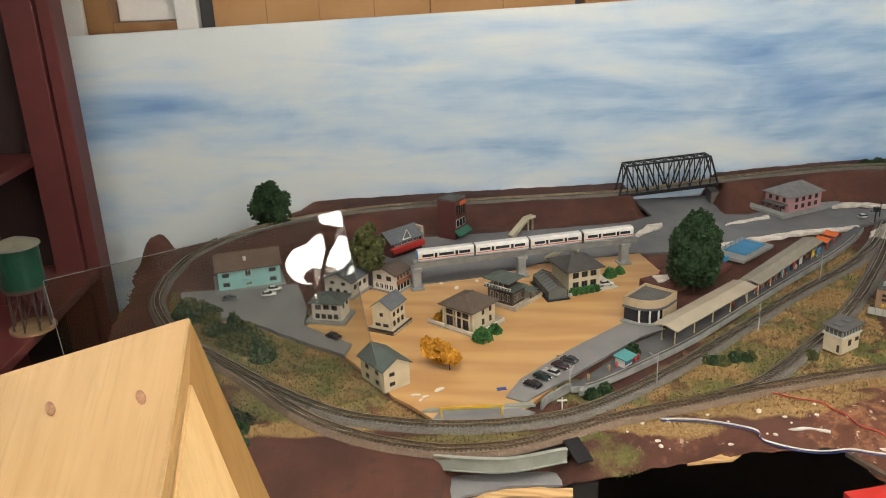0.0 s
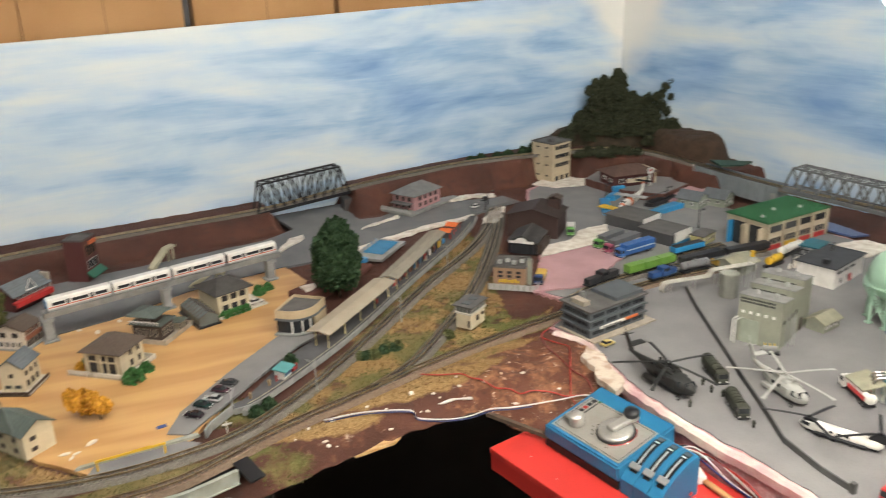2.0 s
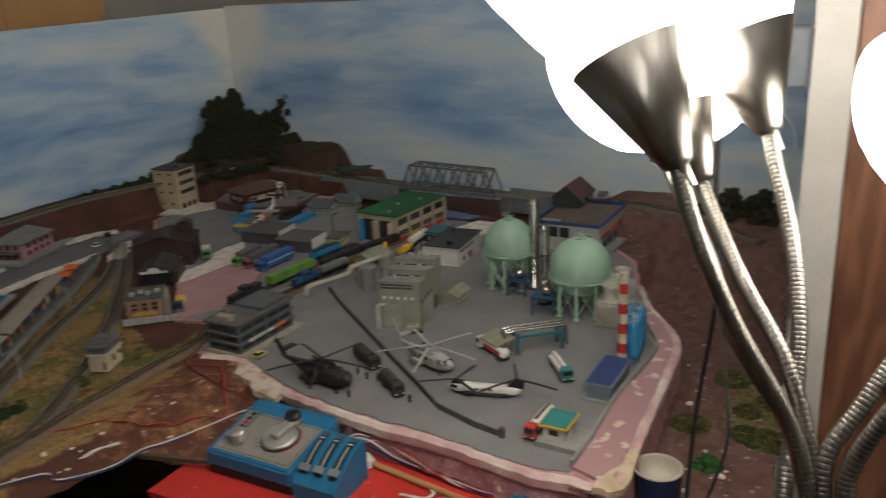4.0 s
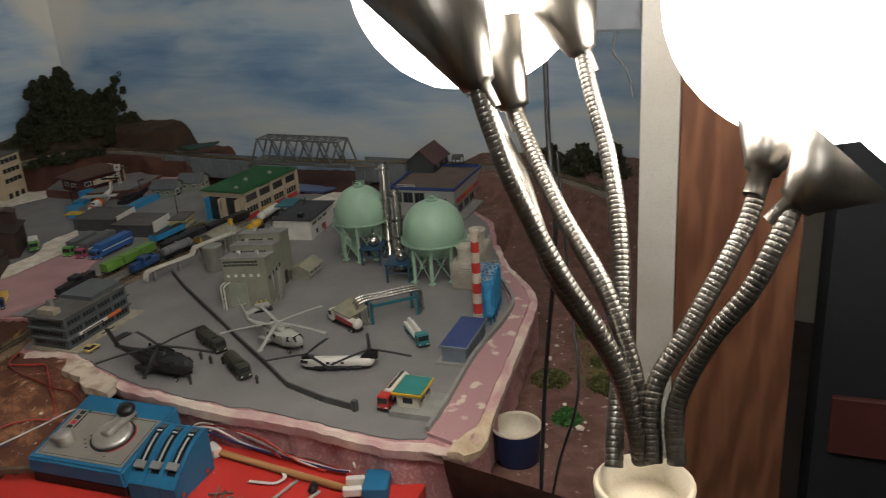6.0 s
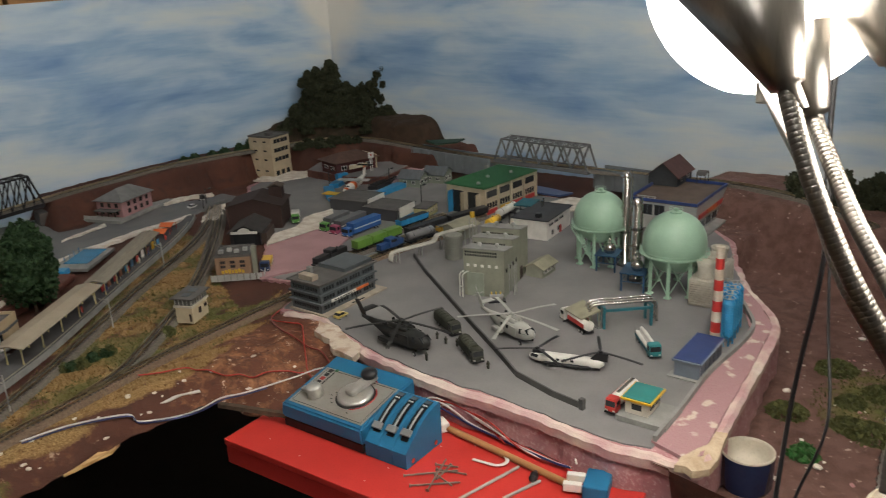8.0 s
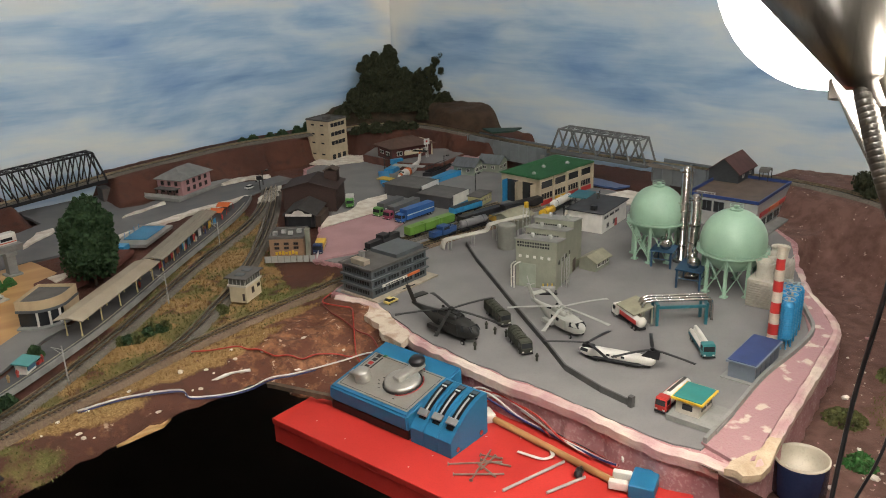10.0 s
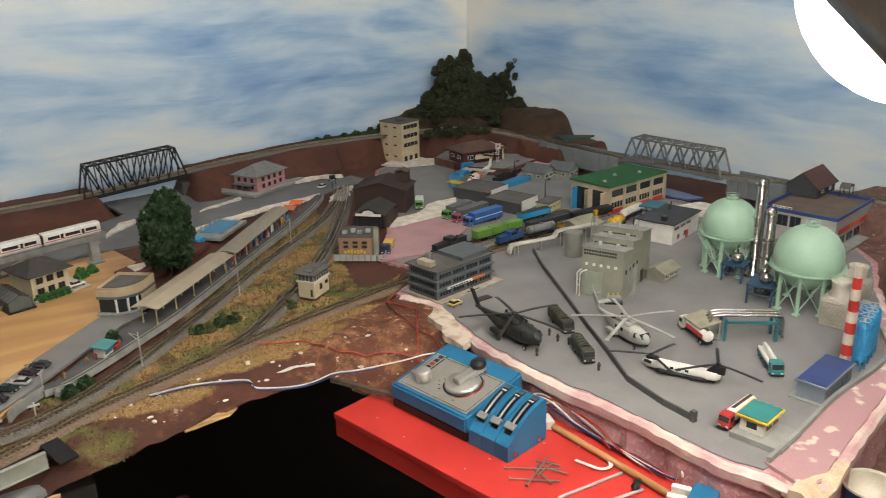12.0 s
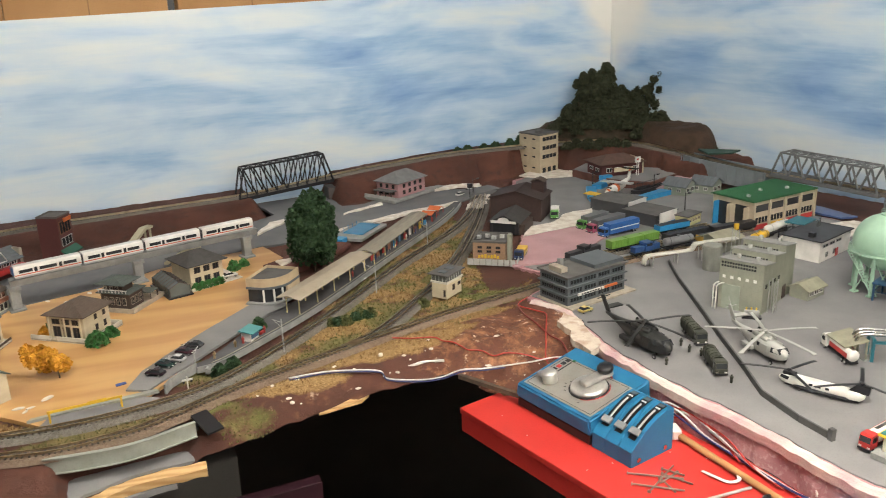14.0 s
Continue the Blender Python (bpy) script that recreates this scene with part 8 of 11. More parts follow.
# ---- bridges ----
def truss_bridge(label, p, q, H, W, material, deckm, warren=False):
    """A through truss between two rail ends, with sloping end posts."""
    p, q = Vector(p), Vector(q)
    d = q - p
    L = d.length
    a = math.degrees(math.atan2(d.y, d.x))
    ob = thing("truss_bridge", Matrix.Translation(p) @ pose(0, 0, 0, 0, -math.degrees(math.asin(d.z / L)), a), label, "bridge", "truss bridges")
    n = 10 if warren else 8
    e = L * 0.085
    part("deck", box(B(), 0, -W / 2, -0.008, L, W / 2, -0.002), deckm, ob)
    xs = [e + (L - 2 * e) * k / n for k in range(n + 1)]
    for s in (-1, 1):
        y = s * W / 2
        part("bottom_chord", box(B(), 0, y - 0.0022, -0.007, L, y + 0.0022, 0.001), material, ob)
        part("top_chord", box(B(), e - 0.001, y - 0.0020, H - 0.0040, L - e + 0.001, y + 0.0020, H), material, ob)
        for u, v in ((0.001, e), (L - 0.001, L - e)):
            part("end_post", rod(B(), (u, y, -0.002), (v, y, H - 0.001), 0.0026, 5), material, ob)
        for k in range(0 if not warren else n + 1, n + 1):
            part("hanger", rod(B(), (xs[k], y, -0.002), (xs[k], y, H - 0.002), 0.0015, 4), material, ob)
        for k in range(n):
            u, v = (xs[k], xs[k + 1]) if (k % 2 == 0 if warren else k < n / 2) else (xs[k + 1], xs[k])
            part("diagonal", rod(B(), (u, y, H - 0.002), (v, y, -0.002), 0.0026 if warren else 0.0019, 4), material, ob)
    for k in range(n + 1):
        part("strut", box(B(), xs[k] - 0.0016, -W / 2, H - 0.0030, xs[k] + 0.0016, W / 2, H - 0.0008), material, ob)
    for k in range(n):
        bm = B()
        rod(bm, (xs[k], -W / 2, H - 0.0015), (xs[k + 1], W / 2, H - 0.0015), 0.0011, 4)
        rod(bm, (xs[k], W / 2, H - 0.0015), (xs[k + 1], -W / 2, H - 0.0015), 0.0011, 4)
        part("lateral", bm, material, ob)
    return ob


truss_bridge("black steel truss bridge over the road gap", (0.508, 1.988, 0.036), (0.758, 1.999, 0.050), 0.072, 0.034, BLACK, BLACK)
truss_bridge("grey steel truss bridge along the side board", (1.659, 1.421, 0.058), (1.702, 1.167, 0.053), 0.054, 0.046, plastic("mid_grey_steel", (0.135, 0.14, 0.14), 0.5), MATS["mid_grey_steel"], True)
for x, y in ((0.520, 1.988), (0.748, 1.998)):
    solo("abutment", box(B(), x - 0.012, y - 0.022, -0.02, x + 0.012, y + 0.022, 0.0285, 0.002), mat("dark_stone", (0.07, 0.06, 0.055)), "dark stone bridge abutment in the bank", "abutment", group="abutments")
# plate-girder viaduct either side of the grey truss
GIRD = plastic("blue_grey_girder", (0.17, 0.19, 0.20), 0.55)
for pts in ([(1.604, 1.665, 0.060), (1.622, 1.575, 0.055), (1.652, 1.43, 0.050)], [(1.724, 1.162, 0.050), (1.742, 1.02, 0.050), (1.755, 0.945, 0.051)]):
    ob = thing("girder_viaduct", Matrix.Identity(4), "blue-grey plate girder viaduct carrying the track", "viaduct", "girder viaducts")
    ln = spline(pts, 0.012)
    for s in (-1, 1):
        part("side_plate", sweep(B(), ln, [(s * 0.021 - 0.001, -0.040), (s * 0.021 + 0.001, -0.040), (s * 0.021 + 0.001, 0.007), (s * 0.021 - 0.001, 0.007)]), GIRD, ob)
    part("deck", sweep(B(), ln, [(-0.0198, -0.012), (0.0198, -0.012), (0.0198, -0.0035), (-0.0198, -0.0035)]), GIRD, ob)
    for k in range(0, len(ln), 2):
        part("stiffener", box(B(), -0.0012, -0.0008, -0.038, 0.0012, 0.0008, 0.006, m=Matrix.Translation(ln[k] + Vector((-0.0228, 0, 0)))), GIRD, ob)
for x, y, zt in ((1.645, 1.44, 0.042), (1.727, 1.155, 0.042)):
    solo("bridge_pier", box(B(), x - 0.018, y - 0.012, -0.004, x + 0.018, y + 0.012, zt, 0.002), CONCRETE, "pale concrete bridge pier", "pier", group="bridge piers")
# girder bridge at the front
ob = thing("girder_bridge", Matrix.Identity(4), "pale grey curved girder bridge under the front track", "bridge")
gl = spline([(0.095, 0.962, -0.005), (0.133, 0.953, -0.005), (0.195, 0.948, -0.005), (0.268, 0.966, -0.005)], 0.008)
PALEG = mat("pale_grey_girder", (0.30, 0.31, 0.27), (0.25, 0.26, 0.22), rough=0.55)
part("side_plate", sweep(B(), gl, [(-0.0012, -0.014), (0.0012, -0.014), (0.0012, 0.004), (-0.0012, 0.004)]), PALEG, ob)
part("top_flange", sweep(B(), gl, [(-0.003, 0.004), (0.003, 0.004), (0.003, 0.0055), (-0.003, 0.0055)]), PALEG, ob)
part("bottom_flange", sweep(B(), gl, [(-0.003, -0.0155), (0.003, -0.0155), (0.003, -0.014), (-0.003, -0.014)]), PALEG, ob)
part("deck", sweep(B(), [p + Vector((0.0, 0.02, 0)) for p in gl], [(-0.018, -0.010), (0.016, -0.010), (0.016, -0.004), (-0.018, -0.004)]), BLACK, ob)


# ---- station ----
ob = thing("station_platform", Matrix.Identity(4), "long dark station platform with ramp and steps", "platform")
PL = [(0.290, 1.108), (0.335, 1.120), (0.480, 1.228), (0.575, 1.310), (0.668, 1.394), (0.80, 1.512), (0.885, 1.592), (0.955, 1.672), (1.0, 1.738)]
ln = spline([(x, y, 0) for x, y in PL], 0.012)
wide = [0.012 + 0.030 * min(1, k / 12) * min(1, (len(ln) - 1 - k) / 14) for k in range(len(ln))]
outer, inner_l = [], []
for i, p in enumerate(ln):
    d = (ln[min(i + 1, len(ln) - 1)] - ln[max(i - 1, 0)]).normalized()
    s = Vector((-d.y, d.x, 0))
    outer.append(p)
    inner_l.append(p + s * wide[i] * 1.25)
poly = [(p.x, p.y) for p in outer] + [(p.x, p.y) for p in reversed(inner_l)]
part("deck", prism(B(), poly, 0.0002, 0.0085), mat("dark_platform_top", (0.085, 0.085, 0.088), rough=0.8, scale=40), ob)
part("edge_wall", sweep(B(), ln, [(0.0, 0.0), (0.0022, 0.0), (0.0022, 0.0092), (0.0, 0.0092)]), CONCRETE, ob, "grey concrete platform edge")
part("yellow_line", sweep(B(), [p + Vector((-0.004, 0.004, 0.0088)) for p in ln[2:-4]], [(-0.0008, -0.0002), (0.0008, -0.0002), (0.0008, 0.0003), (-0.0008, 0.0003)]), mat("worn_line", (0.30, 0.28, 0.2)), ob)
CANOPY = mat("beige_canopy_roof", (0.34, 0.29, 0.22), (0.30, 0.255, 0.19), rough=0.7, scale=30)


def canopy(p, q, H, material, label, wid=0.046):
    p, q = Vector(p), Vector(q)
    d = q - p
    L = d.length
    c = thing("platform_canopy", Matrix.Translation(p) @ pose(0, 0, 0, 0, 0, math.degrees(math.atan2(d.y, d.x))), label, "canopy", "platform canopies")
    w = wid / 2
    part("roof", side_prism(B(), [(-w, H - 0.001), (0, H + 0.0035), (w, H - 0.001), (w, H + 0.0006), (0, H + 0.0052), (-w, H + 0.0006)], 0, L, Matrix(((0, 1, 0, 0), (1, 0, 0, 0), (0, 0, 1, 0), (0, 0, 0, 1)))), material, c)
    n = max(3, round(L / 0.05))
    for k in range(n):
        x = 0.012 + (L - 0.024) * k / (n - 1)
        for s in (-1, 1):
            part("post", lathe(B(), [(0.0014, 0), (0.0014, 0.003), (0.001, 0.004), (0.001, H - 0.0012)], 8, Matrix.Translation((x, s * 0.012, 0))), plastic("pale_yellow_post", (0.55, 0.47, 0.24), 0.5), c)
        part("truss", box(B(), x - 0.0008, -w * 0.9, H - 0.0026, x + 0.0008, w * 0.9, H - 0.0011), MATS["pale_yellow_post"], c)
    return c


canopy((0.452, 1.232, 0.0086), (0.640, 1.397, 0.0086), 0.029, CANOPY, "beige ridged platform canopy on yellow posts")
canopy((0.645, 1.402, 0.0086), (0.858, 1.597, 0.0086), 0.025, mat("grey_beige_canopy", (0.26, 0.235, 0.185), rough=0.75, scale=40, stretch=(1, 12, 1)), "greyish platform canopy over sign boards", 0.040)
rnd = random.Random(5)
SIGNS = [RED, WHITEP, plastic("brown_poster", (0.25, 0.09, 0.05)), YELLOW, CYAN, plastic("kiosk_blue", (0.06, 0.14, 0.24))]
for k in range(11):
    f = 0.06 + 0.085 * k
    x, y = 0.645 + 0.213 * f, 1.402 + 0.195 * f
    ob = thing("platform_board", at(x + 0.004, y - 0.003, 0.0086, 42.5), "small coloured display board under the canopy", "board", "platform boards")
    part("panel", box(B(), -0.006, -0.0006, 0.004, 0.006, 0.0006, 0.015 + 0.003 * (k % 2)), SIGNS[k % 6] if k > 3 else SIGNS[(0, 2)[k % 2]], ob)
    for s in (-0.005, 0.005):
        part("post", rod(B(), (s, 0, 0), (s, 0, 0.006), 0.0006, 4), LIGHTGREY, ob)
for k in range(9):
    x, y = 0.60 + 0.034 * k + 0.004 * rnd.random(), 1.352 + 0.0315 * k + 0.006 * rnd.random()
    figure(x, y, 0.0086, "tiny plain painted figurine waiting on the platform", FIGM[k % 4], 0.011, "platform figurines")
for x, y in ((0.365, 1.160), (0.352, 1.152), (0.318, 1.127), (0.402, 1.185)):
    figure(x, y, 0.0086, "tiny plain painted figurine waiting on the platform", FIGM[int(x * 100) % 4], 0.011, "platform figurines")
for x, y, z in ((0.905, 1.665, 0.0086), (0.875, 1.632, 0.0086)):
    ob = thing("market_awning", at(x, y, z, 42), "bright red canvas stall awning", "awning", "stall awnings")
    part("canvas", side_prism(B(), [(-0.016, 0.012), (0, 0.018), (0.016, 0.012), (0, 0.0165)], -0.014, 0.014), ORANGE, ob)
    for sx in (-0.014, 0.014):
        for sy in (-0.012, 0.012):
            part("post", rod(B(), (sx, sy, 0), (sx, sy, 0.013), 0.0006, 4), RED, ob)
ob = thing("platform_kiosk", at(0.376, 1.158, 0.0086, 44), "small white kiosk with turquoise roof", "kiosk")
part("body", box(B(), 0, 0, 0, 0.022, 0.016, 0.014), WHITEP, ob)
part("counter", box(B(), 0.002, -0.0012, 0.004, 0.020, -0.0002, 0.011), plastic("kiosk_blue", (0.06, 0.14, 0.24)), ob)
part("roof", box(B(), -0.004, -0.005, 0.0142, 0.026, 0.020, 0.0158, m=pose(0, 0, 0, 6, 0, 0)), plastic("turquoise_roof", (0.08, 0.27, 0.27)), ob)
solo("bench", box(B(), -0.006, -0.002, 0, 0.006, 0.002, 0.004, 0.0006), RED, "small red platform bench", "bench", at(0.398, 1.183, 0.0086, 50))
hedge(0.398, 1.205, 0.011, 0.019, FOLIAGE, label="round dark green shrub", seed=31, z=0.0086)
hedge(0.318, 1.093, 0.010, 0.013, FOLIAGE, label="round dark green shrub", seed=32)
hedge(0.340, 1.108, 0.010, 0.013, FOLIAGE, label="round dark green shrub", seed=33)
ob = thing("platform_steps", at(0.300, 1.098, 0.0, 62), "grey concrete steps up to the platform", "steps")
for k in range(6):
    part("step", box(B(), 0.0, -0.004 * (6 - k), 0.0, 0.014, -0.004 * (5 - k) - 0.0001, 0.0014 * (k + 1)), CONCRETE, ob)
solo("retaining_wall", sweep(B(), [Vector((0.243, 1.062, 0)), Vector((0.252, 1.078, 0)), Vector((0.290, 1.112, 0))], [(-0.0015, 0), (0.0015, 0), (0.0015, 0.014), (-0.0015, 0.014)]), CONCRETE, "grey retaining wall beside the steps", "wall")


def pole(x, y, h, a, label="thin grey overhead-line pole", kind="overhead"):
    ob = thing("line_pole" if kind == "overhead" else "street_lamp", at(x, y, max(height(x, y), 0.0), a), label, "pole" if kind == "overhead" else "lamp", "line poles" if kind == "overhead" else "street lamps")
    part("shaft", lathe(B(), [(0.0013, 0), (0.0009, h)], 6), LIGHTGREY if kind == "overhead" else BLACK, ob)
    part("arm", rod(B(), (0, 0, h * 0.9), (0.016, 0, h * 0.95), 0.0005, 4), LIGHTGREY if kind == "overhead" else BLACK, ob)
    if kind == "overhead":
        part("stay", rod(B(), (0, 0, h * 0.75), (0.014, 0, h * 0.93), 0.0004, 4), LIGHTGREY, ob)
    else:
        part("lantern", box(B(), 0.013, -0.002, h * 0.95 - 0.003, 0.021, 0.002, h * 0.95), BLACK, ob)
    return ob


pole(0.416, 1.118, 0.052, 130)
pole(0.620, 1.274, 0.052, 130)
pole(0.805, 1.470, 0.050, 130)
pole(0.290, 1.122, 0.030, 60)
for x, y in ((1.345, 1.705), (1.452, 1.60), (1.395, 1.41), (1.06, 1.80)):
    pole(x, y, 0.045, 20, "dark street lamp with bent arm", "lamp")
ob = thing("crossing_signal", at(0.272, 1.060, 0.0), "small white level crossing signal", "signal")
part("post", rod(B(), (0, 0, 0), (0, 0, 0.020), 0.0009, 6), WHITEP, ob)
part("crossbar", box(B(), -0.007, -0.0006, 0.014, 0.007, 0.0006, 0.0165), WHITEP, ob)
for s in (-0.005, 0.005):
    part("lamp_head", lathe(B(), [(0.0016, 0), (0.0016, 0.001)], 10, Matrix.Translation((s, -0.001, 0.013)) @ pose(0, 0, 0, 90, 0, 0)), BLACK, ob)
ob = thing("height_gate", at(0.103, 1.046, 0.0, 1.5), "yellow height-limit gate beside the track", "gate")
for xx in (0.0, 0.085):
    part("post", box(B(), xx - 0.0012, -0.0012, 0, xx + 0.0012, 0.0012, 0.016), YELLOW, ob)
part("beam", box(B(), -0.002, -0.001, 0.0162, 0.087, 0.001, 0.0192), YELLOW, ob)
part("sign", box(B(), 0.045, -0.0016, 0.0168, 0.068, -0.0011, 0.0212), YELLOW, ob)
slab("kerb_strip", [(0.075, 1.064), (0.08, 1.070), (0.232, 1.078), (0.236, 1.070)], 0.004, 0.004, PALEG, "pale grey strip along the board's edge", "kerb", 0.0005)
solo("parking_sign", box(B(), -0.007, -0.004, 0, 0.007, 0.004, 0.0006), plastic("sign_blue", (0.03, 0.07, 0.25)), "small blue parking sign lying on the plywood", "sign", at(0.190, 1.124, 0.0004, 8))
for k, (x, y, s) in enumerate(((0.062, 1.115, 0.008), (0.078, 1.110, 0.006), (0.097, 1.128, 0.010), (0.071, 1.100, 0.005), (0.12, 1.52, 0.009), (0.16, 1.55, 0.007), (0.09, 1.545, 0.006))):
    solo("plaster_spatter", prism(B(), wobble([(s * math.cos(t), 0.5 * s * math.sin(t)) for t in np.linspace(0, 5.7, 9)], 0.002, 0.002, k), 0, 0.0007), PLASTER, "thin splash of white plaster on the board", "plaster", at(x, y, 0.0003, 20 * k), "plaster spatters")
solo("wood_knot", lathe(B(), [(0.004, 0), (0.003, 0.0003)], 12), mat("knot_brown", (0.10, 0.05, 0.02)), "dark brown knot in the plywood", "knot", at(0.285, 1.222, 0.0003) @ Matrix.Diagonal((1.2, 0.6, 1, 1)))
# retaining blocks and pool terrace behind the cafe
solo("retaining_block", box(B(), 0, 0, 0, 0.075, 0.05, 0.022, 0.003), mat("brown_red_block", (0.11, 0.036, 0.026), rough=0.75, scale=40, bump=0.4), "red-brown plaster retaining block", "block", at(0.485, 1.435, -0.001, 25))
solo("retaining_block", box(B(), 0, 0, 0, 0.13, 0.09, 0.012, 0.004), MATS["brown_red_block"], "red-brown plaster terrace block", "block", at(0.575, 1.465, -0.001, 42))
solo("plaster_patch", prism(B(), wobble([(0, 0), (0.03, 0.005), (0.04, 0.025), (0.01, 0.03)], 0.004, 0.004), 0, 0.002), PLASTER, "white plaster patch on a block", "plaster", at(0.492, 1.452, 0.021, 20))
ob = thing("swimming_pool", at(0.690, 1.585, 0.001, 40), "small blue swimming pool in a grey terrace", "pool")
part("terrace", box(B(), -0.01, -0.012, 0, 0.115, 0.060, 0.006), CONCRETE, ob)
part("pool_water", box(B(), 0.02, 0.0, 0.0061, 0.105, 0.048, 0.0072), plastic("pool_blue", (0.02, 0.17, 0.33), 0.12), ob)
for k in range(4):
    part("slide_post", rod(B(), (0.03 + 0.02 * k, 0.05, 0.006), (0.03 + 0.02 * k, 0.05, 0.016), 0.0007, 4), CYAN, ob)
part("paddling_tank", box(B(), -0.035, 0.02, 0.0, -0.012, 0.042, 0.010), CYAN, ob)
ob = thing("level_crossing", at(1.035, 1.80, 0.001, 10), "dark road deck crossing the tracks with grey ramp", "crossing")
part("ramp", side_prism(B(), [(0.0, 0.0), (0.02, 0.008), (0.10, 0.010), (0.12, 0.0)], -0.02, 0.03), ASPHALT, ob)
part("gate_post", rod(B(), (0.005, -0.018, 0), (0.005, -0.018, 0.035), 0.0014, 6), BLACK, ob)
part("gate_head", box(B(), 0.0, -0.022, 0.026, 0.010, -0.014, 0.036), BLACK, ob)
# dark strip by the front track
solo("rerailer_strip", box(B(), -0.011, -0.022, 0, 0.011, 0.020, 0.003), BLACK, "black plastic strip lying beside the track", "strip", Matrix.Translation((0.282, 0.968, -0.006)) @ pose(0, 0, 0, 14, 0, 20))
# blue tank with the orange and white seaplane model
ob = thing("service_dock", at(0, 0, 0.001), "bright blue floating dock pieces with yellow ramp", "dock")


def arc_float(cx, cy, r, w, a0, a1, h):
    a = np.radians(np.linspace(a0, a1, 15))
    return prism(B(), [(cx + (r + w) * math.cos(t), cy + (r + w) * math.sin(t)) for t in a] + [(cx + r * math.cos(t), cy + r * math.sin(t)) for t in a[::-1]], 0, h)


part("float", arc_float(1.332, 1.640, 0.022, 0.020, 150, 300, 0.009), CYAN, ob)
part("float", prism(B(), [(1.300, 1.672), (1.318, 1.655), (1.372, 1.742), (1.350, 1.756)], 0, 0.009), CYAN, ob)
part("float", prism(B(), [(1.366, 1.752), (1.385, 1.738), (1.470, 1.790), (1.462, 1.812)], 0, 0.012), CYAN, ob)
part("float", prism(B(), [(1.388, 1.596), (1.402, 1.582), (1.498, 1.602), (1.486, 1.628)], 0, 0.012), CYAN, ob)
part("ramp", prism(B(), [(1.300, 1.690), (1.322, 1.634), (1.340, 1.640), (1.326, 1.700)], 0.0092, 0.0112), YELLOW, ob, "yellow ramp")
part("deck_house", box(B(), 1.408, 1.768, 0.012, 1.440, 1.784, 0.026, 0.001), CYAN, ob)
deck = part("dark_deck", prism(B(), [(1.420, 1.660), (1.436, 1.642), (1.535, 1.672), (1.524, 1.694)], 0, 0.009), BLK, ob, "dark slatted deck")
for k in range(10):
    part("slat", box(B(), -0.0012, -0.011, 0, 0.0012, 0.011, 0.0035), BLK, deck, "", Matrix.Translation((1.436 + 0.0098 * k, 1.656 + 0.0030 * k, 0.0091)) @ pose(0, 0, 0, 0, 0, 17))
    part("rail_post", rod(B(), (1.428 + 0.0105 * k, 1.668 + 0.0028 * k, 0.009), (1.428 + 0.0105 * k, 1.668 + 0.0028 * k, 0.020), 0.0007, 5), BLK, deck)
part("rail", rod(B(), (1.428, 1.668, 0.020), (1.5225, 1.693, 0.020), 0.0009, 6), BLK, deck)


def seaplane(x, y, a):
    """Nose towards +x, high wing, upswept tail."""
    ob = thing("seaplane", at(x, y, 0.013, a), "white and orange seaplane model on the blue dock", "aircraft")
    bm = B()
    seg, rings = 16, []
    for px, r, zc in ((-0.075, 0.0025, 0.020), (-0.055, 0.005, 0.0165), (-0.03, 0.0088, 0.0115), (0.0, 0.0105, 0.0105), (0.03, 0.0102, 0.0105), (0.05, 0.0085, 0.0105), (0.062, 0.005, 0.0095), (0.066, 0.001, 0.009)):
        rings.append([bm.verts.new((px, r * math.cos(t), zc + r * math.sin(t))) for t in [6.2832 * k / seg for k in range(seg)]])
    for p, q in zip(rings, rings[1:]):
        for k in range(seg):
            bm.faces.new((p[k], p[(k + 1) % seg], q[(k + 1) % seg], q[k]))
    bm.faces.new(rings[0][::-1])
    bm.faces.new(rings[-1])
    bmesh.ops.recalc_face_normals(bm, faces=bm.faces)
    hull = part("hull", bm, WHITEP, ob, smooth=True)
    part("stripe", lathe(B(), [(0.0106, -0.004), (0.0108, -0.003), (0.0108, 0.010), (0.0106, 0.011)], 20, Matrix.Translation((0.012, 0, 0.0105)) @ pose(0, 0, 0, 0, 90, 0), cap=False), ORANGE, hull, "orange band")
    part("nose_band", lathe(B(), [(0.0074, 0.0), (0.0056, 0.0072)], 20, Matrix.Translation((0.0540, 0, 0.0102)) @ pose(0, 0, 0, 0, 90, 0), cap=False), ORANGE, hull, "orange nose band")
    part("windscreen", box(B(), 0.044, -0.0055, 0.0165, 0.051, 0.0055, 0.0195, 0.001), DARKGLASS, hull)
    part("wing", box(B(), -0.006, -0.040, 0.0225, 0.014, 0.040, 0.0245, 0.0008), LIGHTGREY, ob, "pale grey wing")
    for sd in (-1, 1):
        part("engine", lathe(B(), [(0.0008, -0.010), (0.003, -0.006), (0.0034, 0.008), (0.0015, 0.011)], 12, Matrix.Translation((0.010, sd * 0.017, 0.0235)) @ pose(0, 0, 0, 0, 90, 0)), LIGHTGREY, ob, smooth=True)
    fin = part("tail_fin", side_prism(B(), [(-0.058, 0.020), (-0.077, 0.021), (-0.082, 0.041), (-0.070, 0.041)], -0.0009, 0.0009), WHITEP, ob)
    part("fin_tip", side_prism(B(), [(-0.0665, 0.0365), (-0.0806, 0.0365), (-0.0822, 0.0415), (-0.070, 0.0415)], -0.0012, 0.0012), ORANGE, fin, "orange fin tip")
    part("tailplane", box(B(), -0.083, -0.020, 0.0412, -0.069, 0.020, 0.0424, 0.0005), DARKGLASS, ob, "dark tailplane")
    return ob


seaplane(1.352, 1.607, 211)

